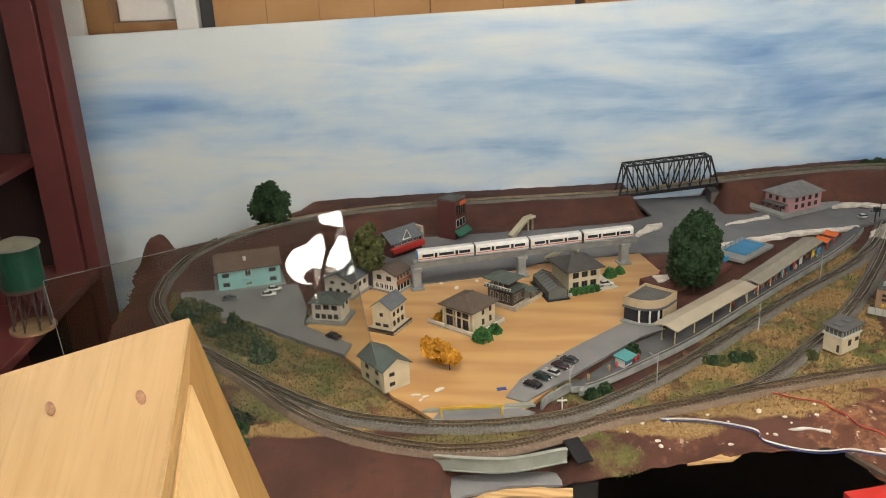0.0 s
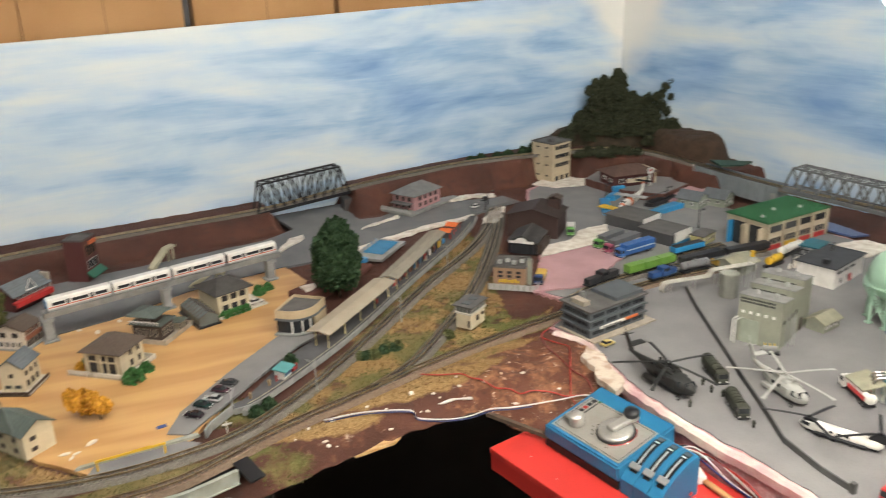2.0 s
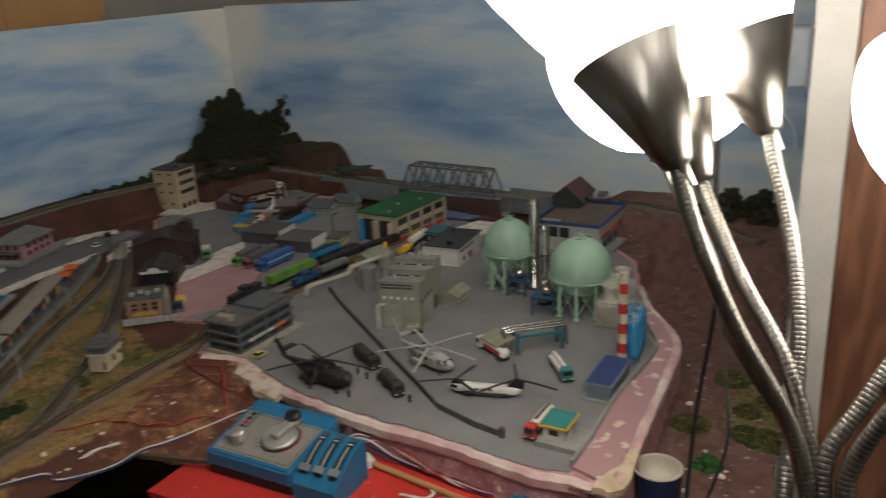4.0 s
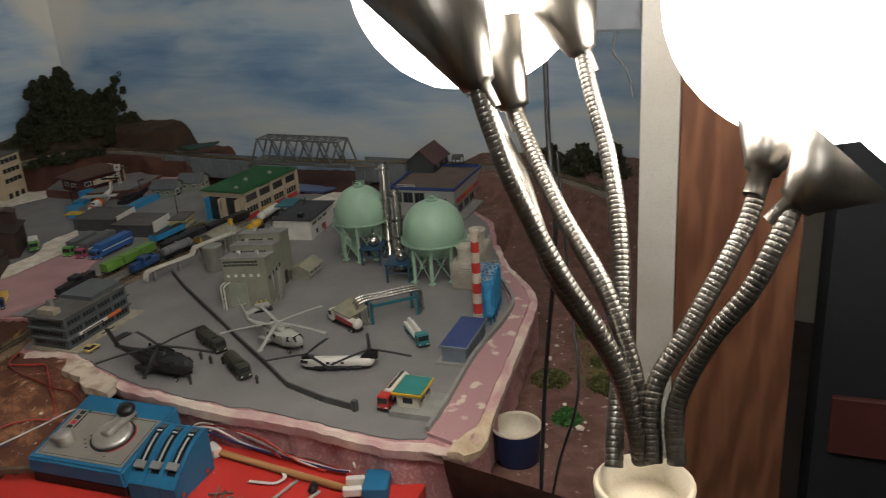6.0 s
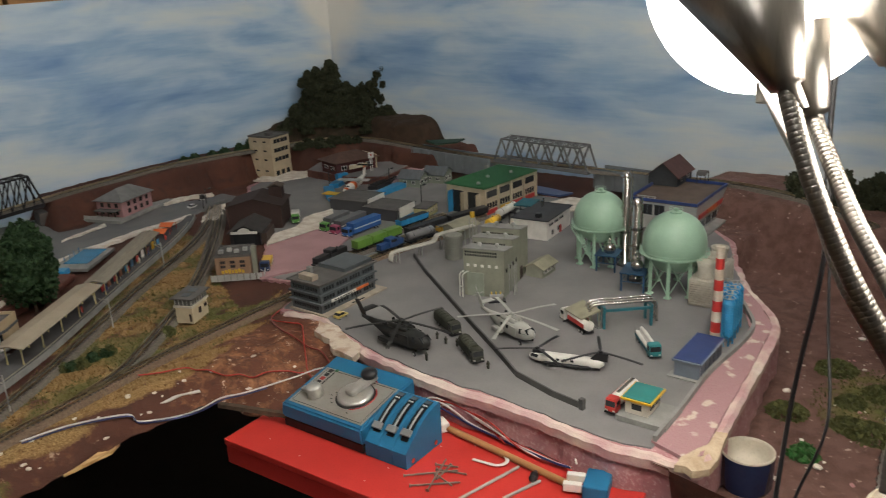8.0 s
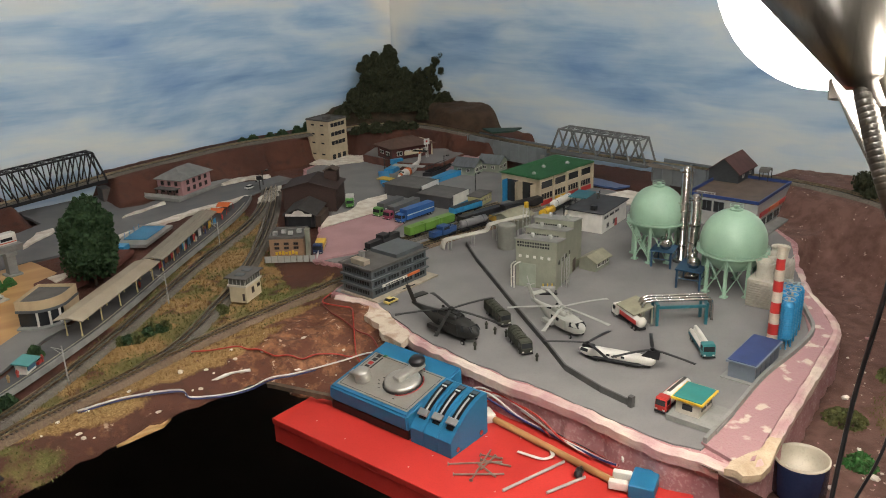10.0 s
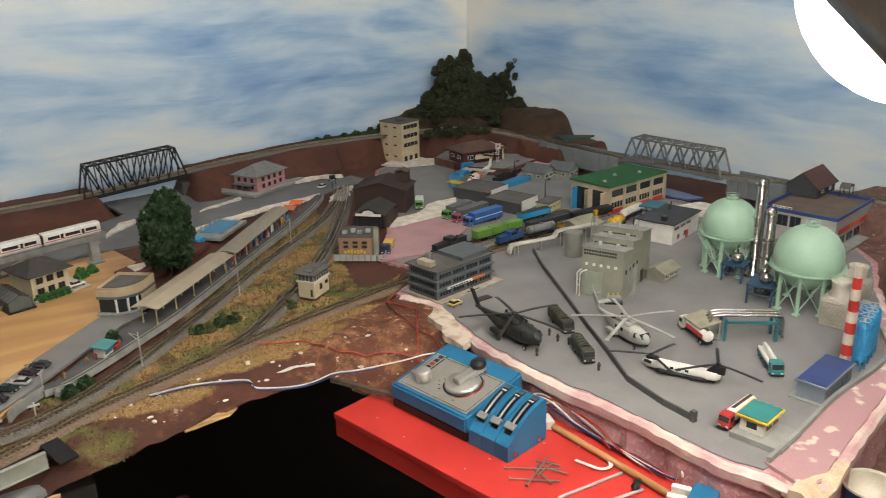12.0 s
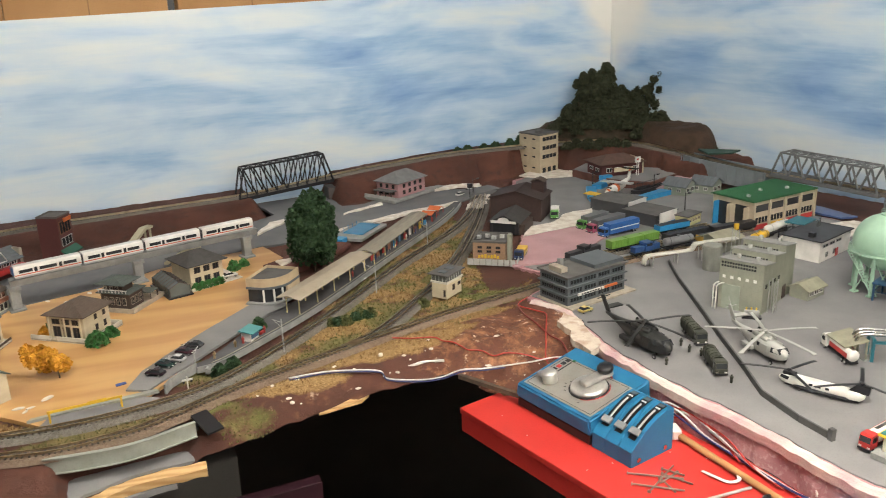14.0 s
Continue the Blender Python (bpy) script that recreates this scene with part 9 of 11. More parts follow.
# plain grey silo by the pipe gallery
gs = thing("grey_silo", at(1.194, 1.080, 0.001), "plain grey-green cylindrical silo by the works", "silo")
part("drum", lathe(B(), [(0.0165, 0), (0.0165, 0.044), (0.0150, 0.0455), (0.0003, 0.047)], 24), plastic("dull_grey_silo", (0.22, 0.22, 0.19), 0.6), gs, smooth=False)
for z in (0.004, 0.022, 0.041):
    part("band", lathe(B(), [(0.0169, z), (0.0169, z + 0.001)], 24), plastic("dull_grey_silo", (0.22, 0.22, 0.19), 0.6), gs)

car(1.036, 1.82, 12, WHITEP, "white saloon car parked by the station road", z=0.0)


# ---- trees ----
def tree(label, x, y, z, h, r, leaf, seed, n=2600, trunk=0.25, lobes=9, squash=1.0, name="tree", lean=0.0, leafs=0.0034):
    """Tapered trunk with limbs, and a crown of small leaf clumps gathered in uneven lobes."""
    rnd = random.Random(seed)
    ob = thing(name, at(x, y, z), label, "tree")
    th = h * trunk
    bm = B()
    lathe(bm, [(h * 0.022, -0.004), (h * 0.016, th * 0.5), (h * 0.012, th), (h * 0.006, h * 0.7)], 8)
    for k in range(5):
        t = rnd.random() * 6.28
        z0 = th * (0.7 + 0.5 * rnd.random())
        rod(bm, (0, 0, z0), (r * 0.6 * math.cos(t), r * 0.6 * math.sin(t), z0 + h * 0.25), h * 0.006, 5)
    part("trunk", bm, BARK, ob)
    bm = B()
    cs = []
    for k in range(lobes):
        f = k / max(1, lobes - 1)
        zc = th + (h - th) * (0.12 + 0.76 * f)
        w = r * math.sin(math.pi * (0.18 + 0.70 * f)) * 0.75
        t = k * 2.4 + rnd.random()
        cs.append((Vector((w * 0.62 * math.cos(t) + lean * f, w * 0.62 * math.sin(t), zc)), r * (0.42 + 0.22 * rnd.random()) * (1.0 - 0.35 * f)))
    for k in range(n):
        c, rr = cs[k % lobes]
        d = Vector((rnd.gauss(0, 1), rnd.gauss(0, 1), rnd.gauss(0, 1) * squash)).normalized()
        p = c + d * rr * (0.55 + 0.5 * rnd.random() ** 0.5)
        p.z = max(p.z, th * 0.6)
        s = leafs * (0.6 + 0.8 * rnd.random())
        q = Euler((rnd.random() * 6, rnd.random() * 6, rnd.random() * 6)).to_matrix()
        vs = [bm.verts.new(p + q @ Vector(e) * s) for e in ((-1, -0.5, 0), (0.2, -0.9, 0.3), (1, 0.1, 0), (0.3, 0.9, -0.3), (-0.8, 0.6, 0.2))]
        bm.faces.new(vs)
    for c, rr in cs:
        vs = bmesh.ops.create_icosphere(bm, subdivisions=2, radius=rr * 0.72, matrix=Matrix.Translation(c))["verts"]
        for v in vs:
            v.co += (v.co - c) * 0.28 * noise.noise(v.co * 90)
    part("crown", bm, leaf, ob)
    return ob


tree("large dark green foam tree beside the platform", 0.554, 1.440, 0.006, 0.146, 0.057, FOLIAGE, 11, 5200, 0.14, 14)
tree("loose olive-green tree behind the white house", -0.050, 1.545, 0.0, 0.128, 0.040, FOLIAGE_OLIVE, 12, 2200, 0.28, 9, leafs=0.0032)
tree("small fallen-leaning tree with bright yellow foliage", 0.112, 1.190, 0.0, 0.050, 0.026, FOLIAGE_YELLOW, 13, 1100, 0.30, 7, lean=-0.03, leafs=0.0026)
tree("dark green tree at the back board", -0.335, 1.930, 0.008, 0.104, 0.062, FOLIAGE, 14, 2200, 0.10, 9)
for k, (x, y, zz, hh, rr) in enumerate(((1.515, 2.035, 0.13, 0.125, 0.036), (1.555, 2.045, 0.15, 0.108, 0.034), (1.595, 2.035, 0.15, 0.125, 0.036), (1.555, 2.00, 0.12, 0.11, 0.040), (1.635, 2.02, 0.13, 0.075, 0.034),
                                         (1.675, 1.985, 0.12, 0.085, 0.034), (1.700, 1.925, 0.115, 0.158, 0.032), (1.688, 1.95, 0.11, 0.120, 0.034), (1.60, 1.985, 0.11, 0.085, 0.034), (1.65, 1.95, 0.10, 0.075, 0.03), (1.475, 2.04, 0.10, 0.06, 0.03))):
    tree("dark green tree on the corner hill", x, y, zz, hh, rr, FOLIAGE_DARK, 20 + k, 2200, 0.08, 9)
rnd = random.Random(31)
for k in range(190):
    x, y = 1.41 + 0.31 * rnd.random(), 1.87 + 0.18 * rnd.random()
    if height(x, y) > 0.082 and y > 1.875 + 0.25 * max(0.0, 1.56 - x):
        hedge(x, y, 0.018 + 0.012 * rnd.random(), 0.02 + 0.014 * rnd.random(), FOLIAGE_DARK, label="dark bush on the wooded corner hill", seed=200 + k, z=height(x, y) - 0.004)
for k, (x, y, r, h) in enumerate(((1.12, 2.03, 0.016, 0.016), (1.15, 2.03, 0.018, 0.02), (1.20, 2.03, 0.016, 0.016), (1.235, 2.03, 0.018, 0.018), (1.275, 2.02, 0.016, 0.026), (1.305, 2.02, 0.016, 0.03), (1.34, 2.01, 0.02, 0.03))):
    hedge(x, y, r, h, FOLIAGE, label="dark foam bush on the rear bank", seed=40 + k, z=height(x, y))
for k, (x, y, r, h) in enumerate(((1.435, 1.975, 0.02, 0.018), (1.465, 1.955, 0.02, 0.018), (1.49, 1.93, 0.018, 0.02))):
    hedge(x, y, r, h, FOLIAGE, label="dark foam bush below the hill", seed=50 + k, z=0.002)
rnd = random.Random(9)
for k in range(16):
    x, y = 0.555 + 0.055 * (rnd.random() - 0.5) * 1.6, 1.195 + 0.03 * (rnd.random() - 0.5) + 0.0
    if k > 6:
        x, y = 0.50 + 0.30 * rnd.random(), 1.14 + 0.26 * rnd.random()
        if abs(y - (1.09 + (x - 0.50) * 0.78)) > 0.05 or abs(y - (1.085 + (x - 0.5) * 0.78)) < 0.012:
            continue
    hedge(x, y, 0.008 + 0.006 * rnd.random(), 0.007 + 0.006 * rnd.random(), FOLIAGE_OLIVE if k % 3 else FOLIAGE, label="low olive scatter bush between tracks", seed=60 + k, z=height(x, y))
for k in range(30):
    t, q = rnd.random(), rnd.random()
    x, y = -0.40 + 0.22 * t, 1.47 - 0.20 * t + 0.06 * (q - 0.5)
    hedge(x, y, 0.014 + 0.014 * rnd.random(), 0.018 + 0.014 * rnd.random(), FOLIAGE_OLIVE if k % 2 else FOLIAGE, label="dark green bush on the inner bank", seed=90 + k, z=height(x, y) - 0.002)
for k in range(8):
    x, y = -0.22 + 0.05 * rnd.random(), 1.00 + 0.10 * rnd.random()
    hedge(x, y, 0.017, 0.018, FOLIAGE_DARK if k % 2 else FOLIAGE, label="dark bush on the near slope", seed=130 + k, z=height(x, y) - 0.002)
hedge(1.119, 0.383, 0.018, 0.016, FOLIAGE_BRIGHT, label="bright green scatter bush on low ground", seed=150, z=height(1.119, 0.383))
for k in range(7):
    x, y = 1.20 + 0.16 * rnd.random(), 0.33 + 0.12 * rnd.random()
    hedge(x, y, 0.02 + 0.012 * rnd.random(), 0.012, FOLIAGE_OLIVE, label="olive scatter bush on low ground", seed=160 + k, z=height(x, y))
for k in range(3):
    tree("dark green tree behind the wooden post", 1.82 - 0.02 * k, 0.60 + 0.06 * k, 0.0, 0.10, 0.05, FOLIAGE_DARK, 170 + k, 1200, 0.12, 8)
# dry and green tufts over the grassed ground
bmg, bms = B(), B()
pts = np.argwhere(keep & ((GREEN > 0.35) | (STRAW > 0.4)))
rnd.shuffle(pts_list := pts.tolist())
for j, i in pts_list[:16000]:
    g = GREEN[j, i] > STRAW[j, i]
    x, y = X[j, i] + (rnd.random() - 0.5) * STEP, Y[j, i] + (rnd.random() - 0.5) * STEP
    tgt = bmg if g else bms
    for k in range(3):
        c = Vector((x + 0.007 * (rnd.random() - 0.5), y + 0.007 * (rnd.random() - 0.5), Z[j, i]))
        t = rnd.random() * 6.28
        d = Vector((math.cos(t), math.sin(t), 0)) * 0.0011
        up = Vector((0.002 * (rnd.random() - 0.5), 0.002 * (rnd.random() - 0.5), 0.0022 + 0.002 * rnd.random()))
        tgt.faces.new([tgt.verts.new(c - d), tgt.verts.new(c + d), tgt.verts.new(c + up)])
solo("green_grass", bmg, mat("green_scatter", (0.075, 0.088, 0.022), (0.13, 0.115, 0.036), rough=0.9, scale=30, bump=0), "olive-green grass scatter", "grass", kind="stuff")
solo("dry_grass", bms, mat("straw_scatter", (0.25, 0.155, 0.06), (0.17, 0.092, 0.034), rough=0.9, scale=30, bump=0), "straw-coloured dry grass scatter", "grass", kind="stuff")

for k, (x, y) in enumerate(((1.41, 1.935), (1.435, 1.925), (1.46, 1.912), (1.485, 1.90), (1.505, 1.888), (1.52, 1.87), (1.47, 1.93), (1.50, 1.91), (1.53, 1.885), (1.54, 1.85), (1.44, 1.945))):
    hedge(x, y, 0.019, 0.018, FOLIAGE_DARK, label="dark foam bush on the slope behind the eatery", seed=400 + k, z=height(x, y) - 0.002)


# ---- red box, controller and odds and ends on it ----
red = bpy.data.objects["red_box"]
A0 = -77.3
ctl = thing("train_controller", at(0.690, 0.878, -0.0498, A0), "blue model train controller with silver face and knobs", "controller")
BLUEP = mat("controller_blue", (0.016, 0.135, 0.26), (0.014, 0.12, 0.235), rough=0.42, scale=30, bump=0.05, fine=900)
SILVERP = mat("silver_face_plate", (0.42, 0.40, 0.36), (0.38, 0.36, 0.32), rough=0.42, metal=0.6, scale=40, bump=0.02)
W0, L0 = 0.110, 0.139
bm = B()
box(bm, 0.002, 0.002, 0.0, L0 - 0.002, W0 - 0.002, 0.0128, 0.0015)
part("lower_case", bm, plastic("brown_black_case", (0.016, 0.012, 0.011), 0.45), ctl, "dark lower case")
TILT = Matrix.Translation((0, 0, 0.034)) @ pose(0, 0, 0, math.degrees(math.atan2(0.021, W0)), 0, 0) @ Matrix.Translation((0, 0, -0.035))
bm = B()
box(bm, 0, 0, 0.013, L0, W0, 0.034)
for v in bm.verts:
    if v.co.z > 0.02:
        v.co = (0.002 if v.co.x < 0.05 else L0 - 0.002, v.co.y, 0.034 if v.co.y < 0.05 else 0.055)
bmesh.ops.bevel(bm, geom=bm.edges[:], offset=0.0025, segments=3, affect="EDGES")
part("upper_case", bm, BLUEP, ctl, "blue upper case")
face = part("face_plate", box(B(), 0.009, 0.007, 0.0351, L0 - 0.007, W0 - 0.026, 0.0357, 0.0003), SILVERP, ctl, "brushed silver face plate")
for c in ((0.012, 0.010, L0 - 0.010, 0.0106), (0.012, W0 - 0.0296, L0 - 0.010, W0 - 0.029), (0.012, 0.0106, 0.0126, W0 - 0.0296), (L0 - 0.0106, 0.0106, L0 - 0.010, W0 - 0.0296)):
    part("border_line", box(B(), c[0], c[1], 0.03571, c[2], c[3], 0.0359), BLACK, face)
# maker's mark and dial marks as plain shapes
for k, mcol in enumerate((BLACK, RED, BLACK, BLACK)):
    part("mark", box(B(), 0.0165, 0.050 + 0.0085 * k, 0.03571, 0.0235, 0.0565 + 0.0085 * k, 0.03595), mcol, face)
part("mark", box(B(), 0.0265, 0.052, 0.03571, 0.0285, 0.078, 0.03592), BLACK, face)
part("mark", box(B(), 0.0255, 0.080, 0.03571, 0.030, 0.085, 0.03592), GREENP, face)
bm = B()
tube(bm, [Vector((0.094 + 0.004 * math.cos(t) , 0.079 + 0.0075 * math.sin(t * 1.0) * 0.9, 0.036)) for t in np.linspace(0.6, 4.2, 14)], 0.0008, 5)
part("mark", bm, RED, face, "red painted mark")
for c in ((0.055, 0.038), (0.060, 0.032), (0.066, 0.026), (0.098, 0.018), (0.058, 0.045)):
    part("tick", box(B(), c[0], c[1], 0.03571, c[0] + 0.003, c[1] + 0.0012, 0.0359), BLACK, face)
k1 = part("selector_knob", lathe(B(), [(0.0105, 0), (0.0102, 0.013), (0.0092, 0.0148), (0.0005, 0.0155)], 24, Matrix.Translation((0.036, 0.030, 0.0358))), mat("satin_silver", (0.58, 0.57, 0.53), rough=0.35, metal=0.7, scale=40, bump=0.02), ctl, "silver direction knob", smooth=True)
part("lever", box(B(), 0.0155, 0.0255, 0.0385, 0.036, 0.0345, 0.0435, 0.0012), MATS["satin_silver"], k1, "", pose(0, 0, 0, 0, 0, 0))
part("dial_ring", lathe(B(), [(0.0265, 0), (0.0265, 0.0004)], 32, Matrix.Translation((0.088, 0.050, 0.0358))), BLACK, ctl)
k2 = part("speed_dial", lathe(B(), [(0.0245, 0.0), (0.0235, 0.004), (0.0205, 0.0055), (0.0005, 0.0058)], 36, Matrix.Translation((0.088, 0.050, 0.0362))), MATS["satin_silver"], ctl, "silver speed dial", smooth=True)
part("crank", box(B(), -0.010, -0.008, 0.0, 0.036, 0.008, 0.0075, 0.003), MATS["satin_silver"], k2, "", Matrix.Translation((0.088, 0.050, 0.042)) @ pose(0, 0, 0, 0, 0, 80))
part("crank_knob", lathe(B(), [(0.004, 0), (0.0045, 0.004), (0.0100, 0.006), (0.0112, 0.010), (0.0095, 0.0135), (0.0005, 0.0148)], 24, Matrix.Translation((0.0925, 0.078, 0.0435))), BLACK, k2, "black ball knob", smooth=True)
bm = B()
tube(bm, [Vector((0.088 + 0.0275 * math.cos(t), 0.050 + 0.0275 * math.sin(t), 0.0361)) for t in np.linspace(-1.2, 0.9, 16)], 0.0007, 4)
part("dial_arc", bm, RED, face, "red arc mark")
for o in ctl.children:
    if not o.name.startswith(("lower_case", "upper_case")):
        o.matrix_basis = TILT @ o.matrix_basis

sw = thing("point_switches", at(0.690, 0.878, -0.0498, A0) @ at(L0 + 0.001, 0.003, 0, 0), "three blue rocker switches clipped beside the controller", "switch")
arch = lambda v: 0.020 + 0.036 * math.sin(math.pi / 2 * min(1.0, v / 0.068)) ** 0.9
prof = [(0.0, 0.0), (0.072, 0.0), (0.072, 0.055)] + [(v, arch(v)) for v in (0.070, 0.060, 0.050, 0.040, 0.031, 0.022, 0.014, 0.007, 0.002, 0.0)]
for k in range(3):
    u = 0.0212 * k
    bm = B()
    side_prism(bm, prof, u, u + 0.0205, Matrix(((0, 1, 0, 0), (1, 0, 0, 0), (0, 0, 1, 0), (0, 0, 0, 1))))
    s = part("switch_body", bm, BLUEP, sw)
    sl = [(v, arch(v) + 0.0003) for v in (0.010, 0.016, 0.024, 0.034, 0.045, 0.056, 0.066)]
    bm = B()
    rows = [[bm.verts.new((u + dx, v, z + 0.0006)) for dx in (0.005, 0.0155)] for v, z in sl]
    for a, b in zip(rows, rows[1:]):
        bm.faces.new((a[0], a[1], b[1], b[0]))
    bmesh.ops.solidify(bm, geom=bm.faces[:], thickness=0.0005)
    part("slot", bm, BLACK, s)
    part("slider_track", tube(B(), [Vector((u + 0.0102, v, arch(v) + 0.0012)) for v in (0.018, 0.025, 0.033, 0.041, 0.050)], 0.0014, 6), LIGHTGREY, s)
    part("lever", box(B(), -0.0072, -0.0045, 0, 0.0072, 0.0045, 0.0035, 0.0008), plastic("grey_lever", (0.20, 0.20, 0.195), 0.45), s, "grey rocker lever", Matrix.Translation((u + 0.0102, 0.015 + 0.001 * k, arch(0.015 + 0.001 * k) + 0.0022)) @ pose(0, 0, 0, 34, 0, 0))
    part("label_plate", box(B(), u + 0.006, 0.058, 0.0535, u + 0.0145, 0.0645, 0.0572), BLUEGREY_D, s)
    part("label_mark", box(B(), u + 0.007, 0.054, 0.0525, u + 0.0135, 0.0558, 0.0562), WHITEP, s)
end = 0.0212 * 2 + 0.0205
for v, z in ((0.012, 0.007), (0.058, 0.007)):
    part("screw", lathe(B(), [(0.0032, 0), (0.0032, 0.0012)], 12, Matrix.Translation((end + 0.0002, v, z)) @ pose(0, 0, 0, 0, 90, 0)), CHROME, sw)


def rod_thing(name, label, cat, p, q, r, material, group="", seg=8, head=0.0):
    bm = B()
    rod(bm, p, q, r, seg)
    if head:
        d = (Vector(q) - Vector(p)).normalized() * 0.0012
        rod(bm, p, Vector(p) + d, head, 10)
    return solo(name, bm, material, label, cat, group=group)


NAILM = mat("dull_nail_steel", (0.34, 0.30, 0.25), rough=0.45, metal=0.8, scale=80)
zn = -0.0485
for p, q in (((0.727, 0.674), (0.777, 0.635)), ((0.719, 0.654), (0.763, 0.616)), ((0.727, 0.632), (0.783, 0.662)), ((0.768, 0.664), (0.782, 0.640)), ((0.762, 0.656), (0.779, 0.622)), ((0.755, 0.650), (0.752, 0.618)), ((0.780, 0.650), (0.748, 0.640))):
    rod_thing("nail", "long dull steel nail lying on the red board", "nail", (*p, zn), (*q, zn + 0.001), 0.0011, NAILM, "scattered nails", 8, 0.0024)
rod_thing("wooden_dowel", "thin wooden dowel lying on the red board", "dowel", (0.829, 0.722, -0.0455), (0.845, 0.500, -0.0455), 0.0042, wood("dowel_wood", (0.42, 0.24, 0.10), (0.28, 0.14, 0.05), 1, 20, 3), seg=14)
rod_thing("metal_rod", "thin grey metal rod on the red board", "rod", (0.741, 0.594, -0.0475), (0.832, 0.589, -0.0475), 0.0018, LIGHTGREY)
rod_thing("metal_rod", "thin grey metal rod on the red board", "rod", (0.775, 0.560, -0.0475), (0.828, 0.553, -0.0475), 0.0018, LIGHTGREY)
solo("black_screwdriver_tip", lathe(B(), [(0.0005, 0), (0.005, 0.004), (0.005, 0.012), (0.002, 0.02)], 12, pose(0, 0, 0, 0, 90, 0)), BLACK, "small black plastic cap among the nails", "cap", at(0.818, 0.556, -0.0445, 30))
bm = B()
sweep(bm, spline([(0.806, 0.640, -0.0485), (0.810, 0.622, -0.047), (0.817, 0.608, -0.0475), (0.828, 0.604, -0.046), (0.834, 0.612, -0.0455)], 0.003), [(-0.0022, 0), (0.0022, 0), (0.0022, 0.0005), (-0.0022, 0.0005)])
solo("tape_scrap", bm, WHITEP, "curled scrap of white masking tape", "tape")
for k, (x, y) in enumerate(((0.665, 0.800), (0.735, 0.600), (0.725, 0.70), (0.80, 0.69), (0.69, 0.70), (0.83, 0.66), (0.66, 0.86))):
    solo("paint_chip", prism(B(), [(-0.001, -0.0008), (0.001, -0.0006), (0.0006, 0.001)], 0, 0.0005), WHITEP, "tiny white chip on the red board", "chip", at(x, y, -0.0499, 40 * k), "paint chips")
plug = thing("wire_connector", at(0.862, 0.500, -0.0498, 8) , "blue wire connector block with two white plugs", "connector")
part("block", box(B(), -0.022, -0.016, 0, 0.016, 0.012, 0.016, 0.0015), BLUEP, plug, "", pose(0, 0, 0, 0, 0, 20))
for y in (-0.006, 0.010):
    part("white_plug", box(B(), -0.004, -0.005, 0, 0.004, 0.016, 0.010, 0.0012), WHITEP, plug, "", Matrix.Translation((-0.020 + 0.018 * (y > 0), 0.012 + 0.006 * (y > 0), 0.004)) @ pose(0, 0, 0, 0, 0, 25))
solo("white_plug", box(B(), -0.006, -0.006, 0, 0.006, 0.016, 0.012, 0.0015), WHITEP, "white plastic plug behind the switches", "plug", at(0.835, 0.715, -0.0498, -20))


def wire(label, pts, r, material, group="loose wires", name="wire"):
    return solo(name, tube(B(), spline(pts, 0.004), r, 6), material, label, "wire", group=group, smooth=True)


WWHITE, WRED, WBLUE, WBLACK = plastic("white_wire", (0.66, 0.64, 0.60), 0.4), plastic("red_wire", (0.40, 0.03, 0.02), 0.4), plastic("blue_wire", (0.018, 0.026, 0.11), 0.4), BLACK
hz = lambda x, y, o=0.002: (x, y, max(-0.06, max(height(x + i * STEP, y + j * STEP) for i in (0, 1) for j in (0, 1))) + o * 0.8)
ww = [(0.402, 1.032), (0.46, 1.026), (0.526, 1.013), (0.535, 1.000), (0.580, 0.985), (0.614, 0.978)]
SPAN = [(x, y, max(z, hz(x, y, 0.002)[2])) for x, y, z in ((0.64, 0.963, -0.018), (0.67, 0.953, -0.019), (0.705, 0.944, -0.019), (0.745, 0.934, -0.018), (0.79, 0.918, -0.014))]
wire("white wire trailing along the front bank", [hz(x, y, 0.003) for x, y in ww] + SPAN + [(0.81, 0.89, -0.02)], 0.0011, WWHITE)
wire("dark blue wire trailing along the front bank", [(x, y - 0.004, z - 0.001) for x, y, z in [hz(x, y, 0.003) for x, y in ww]] + [(x, y - 0.004, z - 0.001) for x, y, z in SPAN[:3]], 0.0010, WBLUE)
wire("red wire lying on the rocky bank", [hz(x, y, 0.003) for x, y in ((0.572, 1.089), (0.60, 1.068), (0.634, 1.05), (0.644, 1.037), (0.655, 1.022), (0.662, 1.007), (0.668, 0.992), (0.684, 0.980), (0.70, 0.972), (0.718, 0.968), (0.735, 0.962), (0.752, 0.954), (0.77, 0.945), (0.80, 0.93))], 0.0011, WRED)
wire("red wire looping up to the yard", [hz(x, y, 0.004) for x, y in ((0.847, 1.120), (0.815, 1.096), (0.826, 1.060), (0.836, 1.042), (0.815, 1.005), (0.790, 0.965), (0.775, 0.935), (0.79, 0.905))], 0.0011, WRED)
wire("dark red wire across the rocks", [hz(x, y, 0.004) for x, y in ((0.813, 1.096), (0.800, 1.05), (0.798, 1.013), (0.803, 0.975), (0.812, 0.948), (0.80, 0.90))], 0.0014, plastic("dark_red_wire", (0.16, 0.02, 0.016), 0.4))
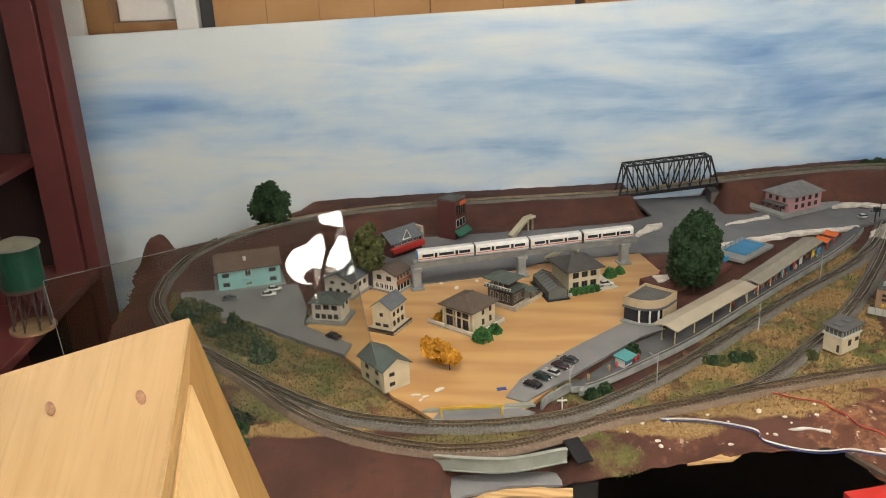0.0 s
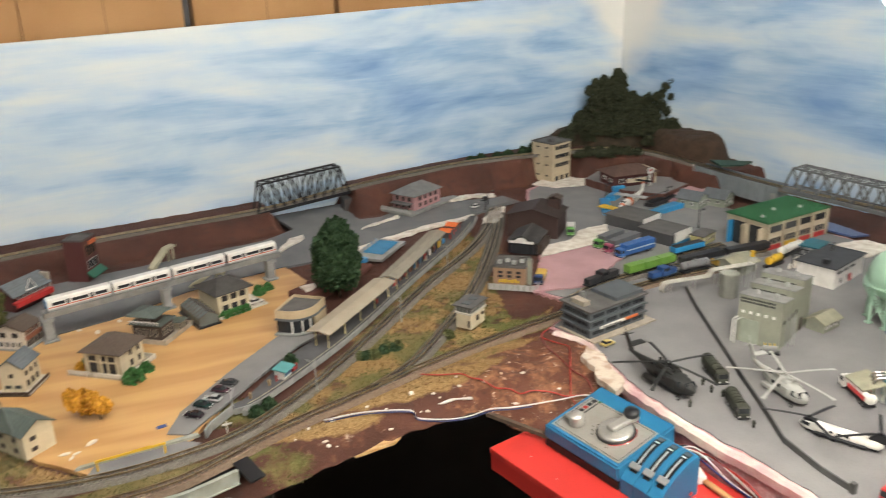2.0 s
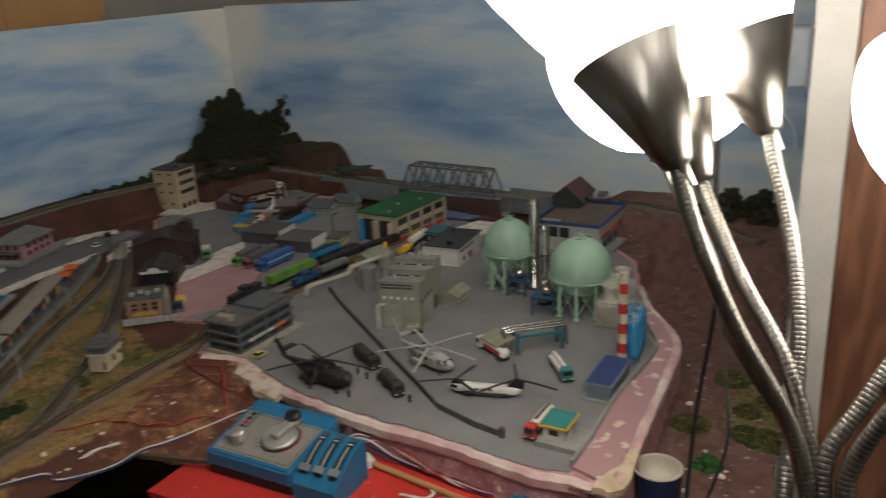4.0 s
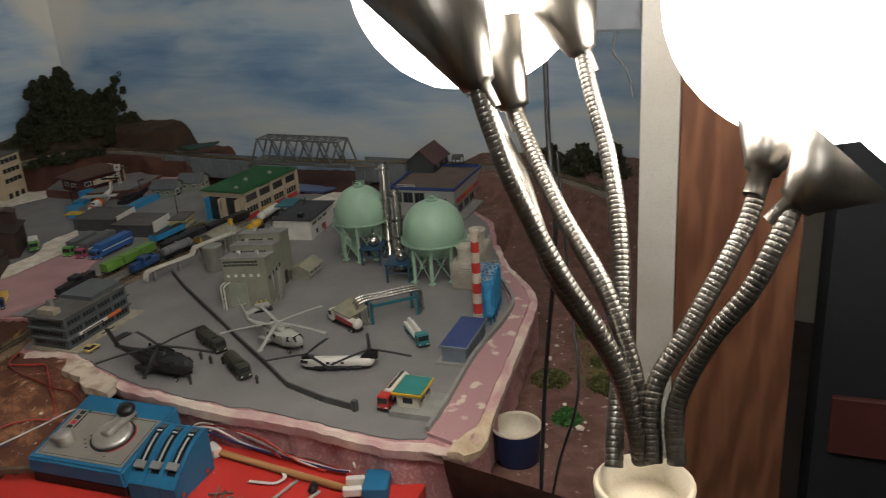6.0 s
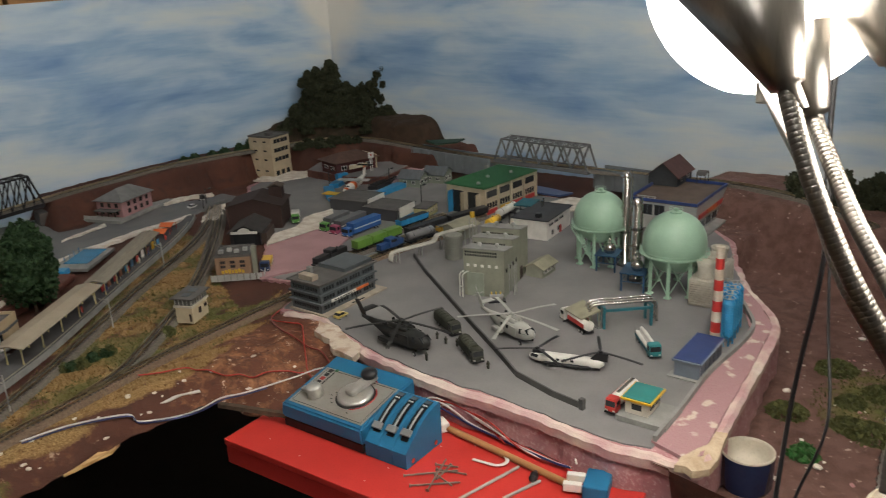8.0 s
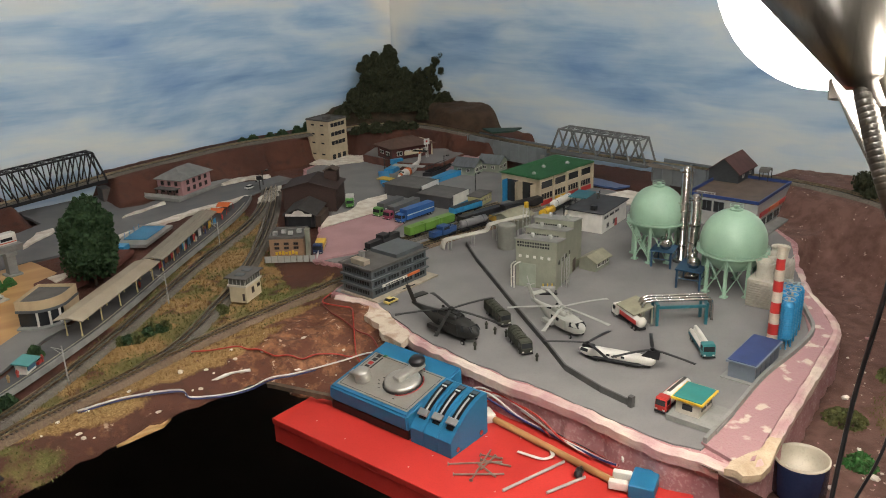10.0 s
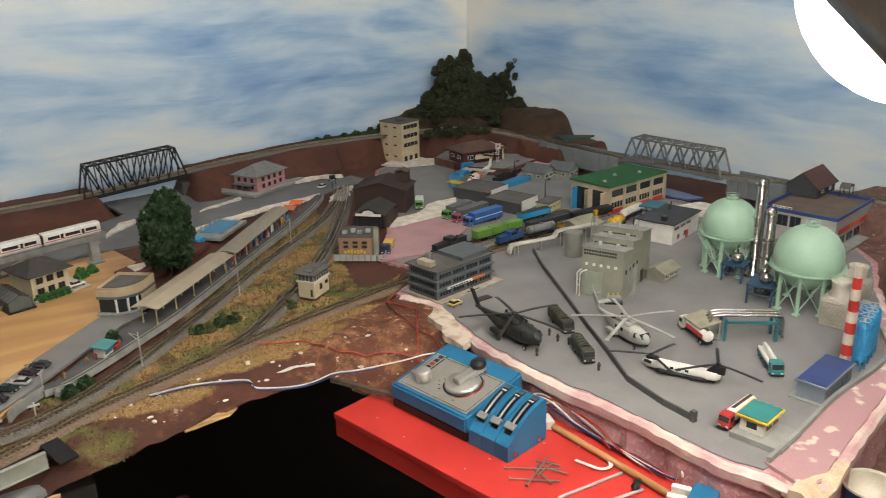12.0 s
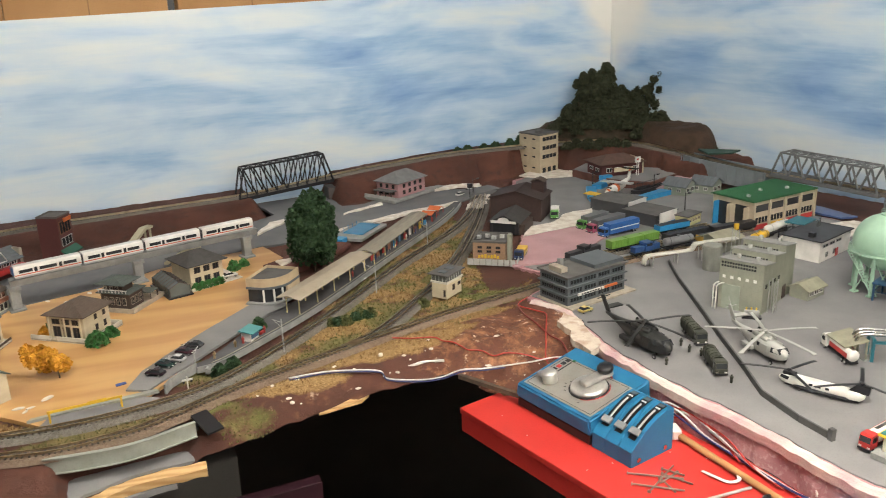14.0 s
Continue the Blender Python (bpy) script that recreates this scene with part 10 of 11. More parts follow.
for k, (mm, o, lab) in enumerate(((WWHITE, 0.0, "white wire along the foam edge"), (WRED, 0.006, "red wire along the foam edge"), (WBLUE, -0.005, "dark blue wire along the foam edge"), (WBLACK, 0.011, "black wire along the foam edge"))):
    wire(lab, [(0.832 + o * 0.3, 0.772, -0.03), (0.850 + o, 0.735 + 0.006 * k, -0.028 + 0.004 * (k == 0)), (0.862 + o * 0.5, 0.690, -0.042 + 0.006 * (k % 2)), (0.868 + o * 0.5, 0.640, -0.045), (0.873 + o * 0.4, 0.590, -0.046), (0.872 + o * 0.2, 0.556, -0.043), (0.876, 0.536, -0.042)], 0.0014, mm)
wire("red wire bowed beside the controller", [(0.838, 0.740, -0.035), (0.86, 0.745, -0.022), (0.872, 0.71, -0.020), (0.868, 0.67, -0.035), (0.862, 0.63, -0.046)], 0.0013, WRED)
wire("black cable looping from the connector", [(0.905, 0.506, -0.042), (0.925, 0.49, -0.03), (0.935, 0.455, -0.04), (0.925, 0.43, -0.07), (0.90, 0.43, -0.12)], 0.0018, WBLACK)
wire("white wire looping over the plugs", [(0.880, 0.535, -0.038), (0.893, 0.548, -0.022), (0.905, 0.538, -0.020), (0.900, 0.522, -0.038)], 0.0014, WWHITE)
for k in range(4):
    wire("red wire tangled beside the foam" if k % 2 else "white wire tangled beside the foam", [(0.828 + 0.006 * k, 0.765 - 0.01 * k, -0.034), (0.848 + 0.005 * k, 0.748 - 0.012 * k, -0.020 - 0.003 * k), (0.862, 0.705 - 0.016 * k, -0.030 + 0.004 * (k % 2)), (0.866, 0.655 - 0.014 * k, -0.038 - 0.002 * k), (0.868, 0.60 - 0.01 * k, -0.046)], 0.0011, WRED if k % 2 else WWHITE)
# enamel mug, rubble
mug = thing("enamel_mug", at(1.022, 0.403, -0.0720), "navy blue enamel mug, cream inside", "mug")
part("outer", lathe(B(), [(0.0275, 0.0), (0.0290, 0.004), (0.0295, 0.044)], 36, cap=False), mat("navy_enamel", (0.014, 0.026, 0.075), rough=0.25, scale=20, bump=0.02), mug, smooth=True)
part("inner", lathe(B(), [(0.0297, 0.0430), (0.0297, 0.0452), (0.0280, 0.0456), (0.0272, 0.042), (0.0268, 0.020), (0.0005, 0.019)], 36, cap=False), mat("cream_enamel", (0.55, 0.50, 0.40), rough=0.35, scale=20, bump=0.02), mug, "cream enamel lining", smooth=True)
bm = prism(B(), wobble([(0.898, 0.420), (0.906, 0.404), (0.930, 0.397), (0.950, 0.399), (0.990, 0.412), (0.985, 0.424), (0.955, 0.416), (0.935, 0.420), (0.915, 0.424)], 0.003, 0.005), -0.003, 0.0055)
for v in bm.verts:
    v.co.z -= 0.9 * max(0.0, 0.408 - v.co.y)
solo("torn_foam", bm, mat("torn_cream_foam", (0.55, 0.45, 0.32), (0.44, 0.33, 0.22), rough=0.8, scale=60, bump=0.5), "torn cream flake hanging off the foam corner", "foam")
rnd = random.Random(77)
for k in range(130):
    x, y = 1.04 + 0.50 * rnd.random(), 0.22 + 0.38 * rnd.random()
    if y > np.interp(x, [p[0] for p in EDGE_LOW], [p[1] for p in EDGE_LOW]) - 0.02 or not clear_of_post(x, y):
        continue
    s = 0.0013 + 0.0055 * rnd.random() ** 3
    bm = B()
    bmesh.ops.create_icosphere(bm, subdivisions=1, radius=s)
    for v in bm.verts:
        v.co *= 0.7 + 0.5 * rnd.random()
        v.co.z *= 0.5
    solo("plaster_crumb", bm, PLASTER if k % 3 else PINK_FOAM, "crumb of broken plaster on low ground", "rubble", at(x, y, height(x, y) + s * 0.2, 50 * k), "plaster crumbs")
for k in range(60):
    x, y = 0.34 + 0.48 * rnd.random(), 0.93 + 0.13 * rnd.random()
    if y < float(front_edge(np.array(x))) + 0.008:
        continue
    s = 0.0012 + 0.0035 * rnd.random() ** 2
    bm = B()
    bmesh.ops.create_icosphere(bm, subdivisions=1, radius=s)
    for v in bm.verts:
        v.co.x *= 1.0 + 0.8 * rnd.random()
        v.co.z *= 0.45
    solo("plaster_crumb", bm, PLASTER if k % 4 else MATS["brown_red_block"], "crumb of white plaster on the bank", "rubble", at(x, y, height(x, y) + s * 0.15, 35 * k), "bank crumbs")
solo("plaster_strip", prism(B(), wobble([(0, 0), (0.03, 0.004), (0.055, -0.002), (0.056, 0.003), (0.03, 0.010), (0.0, 0.006)], 0.003, 0.005), 0, 0.002), WHITEP, "white plaster strip on the bank", "plaster", at(0.575, 1.018, height(0.60, 1.02) + 0.001, -12))
slab("trim_ledge", [(0.641, 0.978), (0.647, 0.981), (0.699, 0.885), (0.693, 0.882)], -0.033, 0.006, mat("sooty_timber", (0.05, 0.035, 0.025), (0.10, 0.07, 0.045), rough=0.8, scale=60), "dark timber ledge at the corner", "trim", 0.001)
# dark pointed green card by the hill
solo("green_card", prism(B(), [(0.0, 0.0), (0.075, -0.07), (0.03, -0.085), (-0.02, -0.06)], 0, 0.004), plastic("dark_green_card", (0.012, 0.045, 0.03), 0.6), "dark green card lying by the hill", "card", at(1.615, 1.645, 0.078, 0))

# ---- timber post, cables, pane, pine frame ----
post = thing("timber_post", at(1.340, 0.155, 0, 102), "red-brown timber post with white painted strip", "post")
part("timber", box(B(), 0.0, -0.10, -0.85, 0.155, -0.002, 1.30, 0.002), CEDAR, post, "stained timber face with knots")
part("strip", box(B(), 0.1555, -0.09, -0.85, 0.205, 0.004, 1.30, 0.001), WHITE, post, "white painted strip")
part("bracket", box(B(), 0.2055, -0.03, 0.395, 0.268, 0.020, 0.470, 0.004), plastic("blue_grey_fitting", (0.17, 0.19, 0.22), 0.5), post, "blue-grey plastic fitting")
part("bracket_cord", tube(B(), spline([(0.235, 0.0, 0.396), (0.240, 0.004, 0.37), (0.222, 0.006, 0.345), (0.212, 0.006, 0.31)], 0.004), 0.0018, 6), MATS["blue_grey_fitting"], post)
dk = thing("side_cabinet", at(1.383, 0.135, 0, 102), "dark cabinet with a maroon drawer beside the post", "cabinet")
part("carcass", box(B(), -0.35, -0.15, -0.85, -0.012, 0.0, 0.9), mat("dark_cabinet", (0.022, 0.024, 0.030), rough=0.6, scale=5), dk)
part("drawer", box(B(), -0.30, 0.001, -0.20, -0.03, 0.012, -0.11, 0.002), mat("maroon_paint_wood", (0.10, 0.028, 0.025), rough=0.5, scale=8), dk, "maroon painted drawer")
wire("black cable hanging to the low ground", [(0.957, 0.327, 0.75), (0.944, 0.322, 0.55), (0.937, 0.318, 0.36), (0.917, 0.303, 0.255), (0.944, 0.329, 0.10), (0.912, 0.323, -0.035), (0.892, 0.312, -0.06)], 0.0024, WBLACK, "black cables", "cable")
wire("thin black cable curling on the low ground", [(1.042, 0.357, 0.30), (1.002, 0.327, 0.16), (0.952, 0.297, 0.08), (0.937, 0.312, 0.0), (0.922, 0.317, -0.05)], 0.0016, WBLACK, "black cables", "cable")
P0 = Vector((0.0306, 1.0754, -0.0042))
TRC, TLC = Vector((-0.0267, 1.1337, 0.2629)), Vector((-0.3775, 0.9651, 0.2316))
ex = (TRC - TLC).normalized()
ey = (TRC - P0)
ey = (ey - ex * ey.dot(ex)).normalized()
m = Matrix.Identity(4)
for r_, v_ in enumerate((ex, ey, ex.cross(ey))):
    for k in range(3):
        m[k][r_] = v_[k]
m.translation = P0
pane = solo("acrylic_sheet", box(B(), -0.390, -0.0, -0.0012, 0.0, 0.275, 0.0012, 0.0003), glass("clear_acrylic", (0.70, 0.71, 0.68), 0.0), "clear acrylic sheet leaning at the layout's edge", "sheet", m)
pane.visible_shadow = False
EDGEM = plastic("sawn_acrylic_edge", (0.20, 0.22, 0.21), 0.5)
for c in ((-0.390, 0.2751, -0.0008, 0.0, 0.2756, 0.0008), (0.0001, 0.0, -0.0008, 0.0006, 0.2756, 0.0008), (-0.3906, 0.0, -0.0008, -0.3901, 0.2756, 0.0008)):
    part("edge", box(B(), *c), EDGEM, pane, "pale sawn edge")
# pine easel: a broad sloping front board on a long leg board that stands on the floor
pine = thing("pine_easel", pose(0.0691, 0.3077, 0.4769, -0.2, -1.09, 0.77), "pale pine easel of broad boards with knots", "easel")
run, slope, thick = Vector((-0.0622, -0.0412, -0.0027)), Vector((0.0018, -0.0563, -0.0393)), Vector((-0.0008, 0.0117, -0.0088))
drop, heel, tilt = Vector((0.0114, 0.028, -0.1031)), Vector((-0.006, 0.0062, -0.0262)), Vector((0.006, 0.0212, -0.0760))


def slanted(name, section, sweep_by, label, material, bevel=0.0007):
    bm = B()
    a, b = [bm.verts.new(v) for v in section], [bm.verts.new(v + sweep_by) for v in section]
    k = len(a)
    bm.faces.new(a)
    bm.faces.new(b[::-1])
    for i in range(k):
        bm.faces.new((a[i], b[i], b[(i + 1) % k], a[(i + 1) % k]))
    bmesh.ops.recalc_face_normals(bm, faces=bm.faces)
    bmesh.ops.bevel(bm, geom=bm.edges[:], offset=bevel, segments=2, affect="EDGES")
    return part(name, bm, material, pine, label)


zero = Vector((0, 0, 0))
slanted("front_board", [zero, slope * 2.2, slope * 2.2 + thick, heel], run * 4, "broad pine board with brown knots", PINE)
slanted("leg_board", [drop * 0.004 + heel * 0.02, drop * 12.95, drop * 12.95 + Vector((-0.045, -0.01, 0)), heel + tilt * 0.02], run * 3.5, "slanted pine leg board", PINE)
# the inner panel's pine is paler than PINE on the boards
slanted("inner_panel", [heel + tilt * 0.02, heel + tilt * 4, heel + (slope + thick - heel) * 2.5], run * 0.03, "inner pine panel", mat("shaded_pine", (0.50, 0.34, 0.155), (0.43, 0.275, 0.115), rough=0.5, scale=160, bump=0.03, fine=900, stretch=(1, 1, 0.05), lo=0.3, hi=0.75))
n = run.cross(slope).normalized()
n = n if n.z > 0 else -n
u, w = run.normalized(), n.cross(run.normalized())
for c, r in ((Vector((-0.0362, -0.0412, -0.0133)), 0.0015), (Vector((-0.0104, -0.0303, -0.0165)), 0.0016), (Vector((-0.068, -0.049, -0.006)), 0.0010)):
    m = Matrix.Identity(4)
    for k in range(3):
        m[k][0], m[k][1], m[k][2] = u[k], w[k] * 1.8, n[k]
    m.translation = c + n * 0.0002
    part("knot", lathe(B(), [(r, 0), (r * 0.8, 0.0002), (0.0002, 0.0002)], 16, m), mat("pine_knot", (0.15, 0.062, 0.022), (0.25, 0.12, 0.045), rough=0.5, scale=900), pine, "dark brown knot")

# ---- shelf unit, wall fittings over the board, carton ----
MAROON_W = mat("dark_red_painted_wood", (0.105, 0.024, 0.022), (0.075, 0.018, 0.016), rough=0.5, scale=6, bump=0.05)
sh = thing("shelf_unit", at(-0.80, 1.90, -0.85), "dark red painted wooden shelf unit", "shelf")
part("upright", box(B(), -0.055, -0.02, 0, 0.012, 0.04, 2.3, 0.002), MAROON_W, sh)
part("upright", box(B(), 0.016, -0.012, 0, 0.046, 0.05, 2.3, 0.002), MAROON_W, sh)
part("upright", box(B(), -0.115, -0.20, 0, -0.085, -0.165, 2.3, 0.002), MAROON_W, sh)
part("upright", box(B(), -0.62, -0.20, 0, -0.58, -0.165, 2.3, 0.002), MAROON_W, sh)
part("back_panel", box(B(), -0.62, 0.045, 0, 0.012, 0.055, 2.3), mat("dark_back_panel", (0.03, 0.014, 0.012), rough=0.7, scale=6), sh)
for z in (0.785, 1.06, 1.62):
    part("shelf_board", box(B(), -0.62, -0.55 if z < 1 else -0.21, z - 0.02, -0.057 if z > 1 else 0.04, 0.04, z, 0.002), MAROON_W, sh)
wt = thing("water_tower", at(-0.752, 1.560, -0.0645), "model water tower, green tank on dark trestle", "water tower")
# tank green is darkened: the shelf's shadow is put into its colour
part("tank", lathe(B(), [(0.040, 0.095), (0.040, 0.175)], 24), plastic("tank_green", (0.008, 0.055, 0.030), 0.5), wt)
part("tank_roof", lathe(B(), [(0.045, 0.1752), (0.044, 0.178), (0.02, 0.188), (0.0005, 0.194)], 24), mat("weathered_lid", (0.16, 0.15, 0.11)), wt, "weathered grey lid")
part("deck", lathe(B(), [(0.042, 0.088), (0.042, 0.0948)], 24), DARKWOOD, wt)
for k in range(8):
    t = 6.2832 * k / 8
    part("leg", rod(B(), (0.036 * math.cos(t), 0.036 * math.sin(t), 0), (0.033 * math.cos(t), 0.033 * math.sin(t), 0.088), 0.0022, 5), DARKWOOD, wt)
    bm = B()
    t2 = 6.2832 * (k + 1) / 8
    rod(bm, (0.036 * math.cos(t), 0.036 * math.sin(t), 0.01), (0.034 * math.cos(t2), 0.034 * math.sin(t2), 0.08), 0.001, 4)
    part("brace", bm, DARKWOOD, wt)
part("base", lathe(B(), [(0.044, 0), (0.044, 0.006)], 24), mat("tan_base", (0.25, 0.16, 0.08)), wt)
WY = 2.2
for nm, x0, x1, z0, z1, y0, mm, lab, cat in (("wall_post", -0.91, -0.824, -0.5, 1.4, WY, WHITE, "white painted wall post above the board", "post"),
                                            ("wall_stud", -0.822, -0.756, -0.5, 1.4, WY + 0.01, wood("orange_stud", (0.30, 0.155, 0.06), (0.22, 0.10, 0.035), 2, 6, 4), "orange-brown timber stud beside the wall post", "stud"),
                                            ("wall_post", -0.585, -0.529, -0.5, 1.4, WY, WHITE, "white painted wall post above the board", "post"),
                                            ("metal_channel", -0.527, -0.486, -0.5, 1.4, WY + 0.02, mat("dark_channel", (0.045, 0.045, 0.045), rough=0.4), "dark metal channel between posts", "channel"),
                                            ("cream_panel", -0.754, -0.587, 0.472, 1.4, WY + 0.06, WHITE, "cream wall panel in a timber recess", "panel"),
                                            ("window_ledge", -0.754, -0.587, 0.40, 0.470, WY + 0.012, wood("orange_stud", (0.30, 0.155, 0.06), (0.22, 0.10, 0.035), 2, 6, 4), "orange-brown dusty timber ledge", "ledge")):
    solo(nm, box(B(), x0, y0, z0, x1, y0 + 0.05, z1, 0.001), mm, lab, cat)
solo("wall_shelf", box(B(), -0.52, WY + 0.004, 0.165, 1.40, 2.62, 0.1995, 0.002), PINE, "plain timber wall shelf behind the sky board", "shelf")
for x0, x1, dz in ((-0.484, -0.222, 0.0), (-0.219, 0.060, 0.004), (0.064, 0.428, -0.002), (0.447, 0.82, 0.0), (0.824, 1.35, 0.003)):
    cb = thing("cardboard_box", at((x0 + x1) / 2, WY + 0.005 + abs(dz), 0.20), "plain brown cardboard box stacked behind the board", "box", "cardboard boxes")
    hw = (x1 - x0) / 2
    part("carton", box(B(), -hw, 0, 0, hw, 0.25, 0.62, 0.002), CARD, cb)
    part("flap_seam", box(B(), -0.0012, -0.0008, 0.02, 0.0012, -0.0001, 0.60), mat("card_seam", (0.27, 0.145, 0.06)), cb)
# black strips set into the gaps between boxes as their shade
for x0 in (0.061, 0.4285):
    solo("dark_gap_strip", box(B(), x0 + 0.0005, WY + 0.03, 0.2, x0 + 0.0165, WY + 0.04, 0.82), BLACK, "black strip added as shade in the gap between cardboard boxes", "strip", group="gap strips")
# box grey is darkened to hold the shade under the layout
solo("storage_box", box(B(), 0.05, 1.02, -0.42, 0.32, 1.2, -0.095, 0.003), mat("dark_grey_box", (0.05, 0.047, 0.042), rough=0.7, scale=6), "grey storage box under the layout, shade put into its colour", "box")
ct = thing("product_carton", at(0.235, 0.975, -0.45), "dark maroon carton with yellow frame line", "carton")
part("carton", box(B(), 0, 0, 0, 0.19, 0.02, 0.31, 0.001), mat("maroon_card", (0.035, 0.010, 0.016), rough=0.5, scale=8), ct)
for c in ((0.035, 0.295, 0.10, 0.297), (0.098, 0.18, 0.10, 0.295)):
    part("yellow_line", box(B(), c[0], -0.0008, c[1], c[2], -0.0001, c[3]), YELLOW, ct)
part("picture_panel", box(B(), 0.006, -0.0007, 0.19, 0.085, -0.0001, 0.285), BLACK, ct)
for k in range(8):
    part("print_bar", box(B(), 0.115, -0.0008, 0.27 - 0.012 * k, 0.165 - 0.012 * (k % 3), -0.0001, 0.274 - 0.012 * k), mat("dim_print", (0.25, 0.19, 0.15)), ct)


FIXED = ("wall_north", "wall_east", "wall_west", "wall_south", "ceiling", "floor", "camera", "acrylic_sheet", "pine_easel", "timber_post", "side_cabinet", "cable", "red_box", "train_controller", "point_switches", "nail", "wooden_dowel", "metal_rod", "tape_scrap", "paint_chip", "black_screwdriver_tip", "wire_connector")
lay([o for o in scene.objects if o.parent is None and o.type in ("MESH", "EMPTY") and not o.name.startswith(FIXED)])


# ---- gooseneck lamp ----
RIB = {0: 0.00468, 1: 0.00495, 2: 0.0050, 5: 0.0050, 6: 0.00495}
NECK = mat("satin_nickel_hose", (0.26, 0.245, 0.22), (0.20, 0.185, 0.165), rough=0.37, metal=1.0, scale=30, bump=0.02)


def lamp():
    base = Vector((0.638, 0.119, 0.235))
    ob = thing("gooseneck_lamp", pose(0.6193, 0.1184, 0.2352, 0, -0.5, -0.36), "gooseneck lamp, brushed nickel arms with glowing cream-white shades", "lamp")
    bm = B()
    lathe(bm, [(0.018, -0.33), (0.018, -0.017), (0.024, -0.007), (0.026, 0.009), (0.0235, 0.011), (0.020, -0.003), (0.0005, -0.004)], 28, cap=False)
    part("base", bm, plastic("cream_plastic", (0.60, 0.52, 0.38), 0.4), ob, "cream plastic base cup", smooth=True)
    # arm line, axis of its head, cone (mouth radius, length), shade profile
    trumpet = [(0.0405, 0.083), (0.056, 0.110), (0.071, 0.142), (0.084, 0.178), (0.094, 0.220)]
    bowl = [(0.083 * math.sin(u), 0.104 - 0.083 * math.cos(u)) for u in (0.36, 0.5, 0.65, 0.8, 0.95, 1.1, 1.25, 1.4, 1.55)]
    small = [(0.0165, 0.051), (0.023, 0.070), (0.030, 0.096), (0.036, 0.125)]
    arms = [([(0.6416, 0.1212, 0.2533), (0.6449, 0.1265, 0.2731), (0.6482, 0.1401, 0.3079), (0.643, 0.1682, 0.3546), (0.642, 0.1903, 0.397), (0.651, 0.2095, 0.4325), (0.655, 0.214, 0.4425)], (0.06, 0.50, 0.86), (0.0345, 0.069), [(r * 0.83, h - 0.013) for r, h in trumpet]),
            ([(0.6426, 0.1222, 0.2533), (0.6459, 0.1275, 0.2731), (0.6502, 0.1421, 0.3069), (0.6470, 0.1722, 0.3516), (0.6990, 0.2170, 0.3850), (0.7460, 0.2590, 0.4050), (0.7840, 0.2930, 0.4230)], (0.269, 0.158, 0.950), (0.011, 0.014), [(r, h - 0.030) for r, h in bowl]),
            ([(0.6446, 0.1202, 0.2518), (0.6503, 0.1243, 0.2708), (0.66, 0.1353, 0.3023), (0.6705, 0.1536, 0.335), (0.6899, 0.1875, 0.3686), (0.718, 0.2206, 0.4005), (0.73, 0.234, 0.415)], (0.10, 0.30, 0.95), (0.0175, 0.052), small),
            ([(0.6396, 0.136, 0.2473), (0.6528, 0.1402, 0.2641), (0.6748, 0.1457, 0.2925), (0.7059, 0.1576, 0.343), (0.7336, 0.1756, 0.3865), (0.754, 0.1946, 0.4208), (0.766, 0.2055, 0.443)], (0.06, 0.42, 0.90), (0.037, 0.064), [(r * 0.88, h - 0.017) for r, h in trumpet]),
            ([(0.6404, 0.1154, 0.2562), (0.6566, 0.1209, 0.2884), (0.6744, 0.1106, 0.3148), (0.6955, 0.0982, 0.3463), (0.7131, 0.0911, 0.3688), (0.7252, 0.0891, 0.3893)], (0.60, -0.12, 0.79), (0.020, 0.024), [(r * 1.0, h * 0.9 + 0.006) for r, h in bowl]),
            ([(0.6423, 0.1038, 0.2576), (0.6522, 0.108, 0.2849), (0.6623, 0.0964, 0.3177), (0.6726, 0.0807, 0.3437), (0.6825, 0.0726, 0.3644), (0.6953, 0.0674, 0.3833)], (0.30, -0.62, 0.72), (0.028, 0.030), [(r * 0.8, h * 0.8 + 0.02) for r, h in bowl])]
    for pts, axis, (mouth, long), shade in arms:
        pts = [Vector(p) - base for p in pts]
        tip, axis = pts[-1], Vector(axis).normalized()
        line = spline(pts, 0.0004)
        bm = B()
        rings = []
        seg = 16
        for i, p in enumerate(line):
            if i % 7 not in RIB:
                continue
            d = (line[min(i + 1, len(line) - 1)] - line[max(i - 1, 0)]).normalized()
            q = d.to_track_quat("Z", "Y").to_matrix()
            r = RIB[i % 7]
            rings.append([bm.verts.new(p + q @ Vector((r * math.cos(6.2832 * k / seg), r * math.sin(6.2832 * k / seg), 0))) for k in range(seg)])
        for a, b in zip(rings, rings[1:]):
            for k in range(seg):
                bm.faces.new((a[k], a[(k + 1) % seg], b[(k + 1) % seg], b[k]))
        part("gooseneck", bm, NECK, ob, "ribbed flexible metal arm", smooth=True)
        m = Matrix.Translation(tip) @ axis.to_track_quat("Z", "Y").to_matrix().to_4x4()
        part("socket_cone", lathe(B(), [(0.0055, -0.014), (0.006, -0.001), (0.0088, 0.0), (0.0098, 0.003), (mouth, long), (mouth - 0.0012, long), (0.009, 0.005)], 36, m, cap=False), STEEL, ob, "brushed nickel cone", smooth=True)
        part("shade", lathe(B(), shade + [(r - 0.0018, h) for r, h in shade[::-1]] + [(0.0005, shade[0][1] + 0.003)], 40, m, cap=False), MATS["lamp_shade"], ob, "glowing cream-white shade", smooth=True)
        bm = B()
        bmesh.ops.create_icosphere(bm, subdivisions=3, radius=0.018, matrix=m @ Matrix.Translation((0, 0, shade[-1][1] - 0.028)))
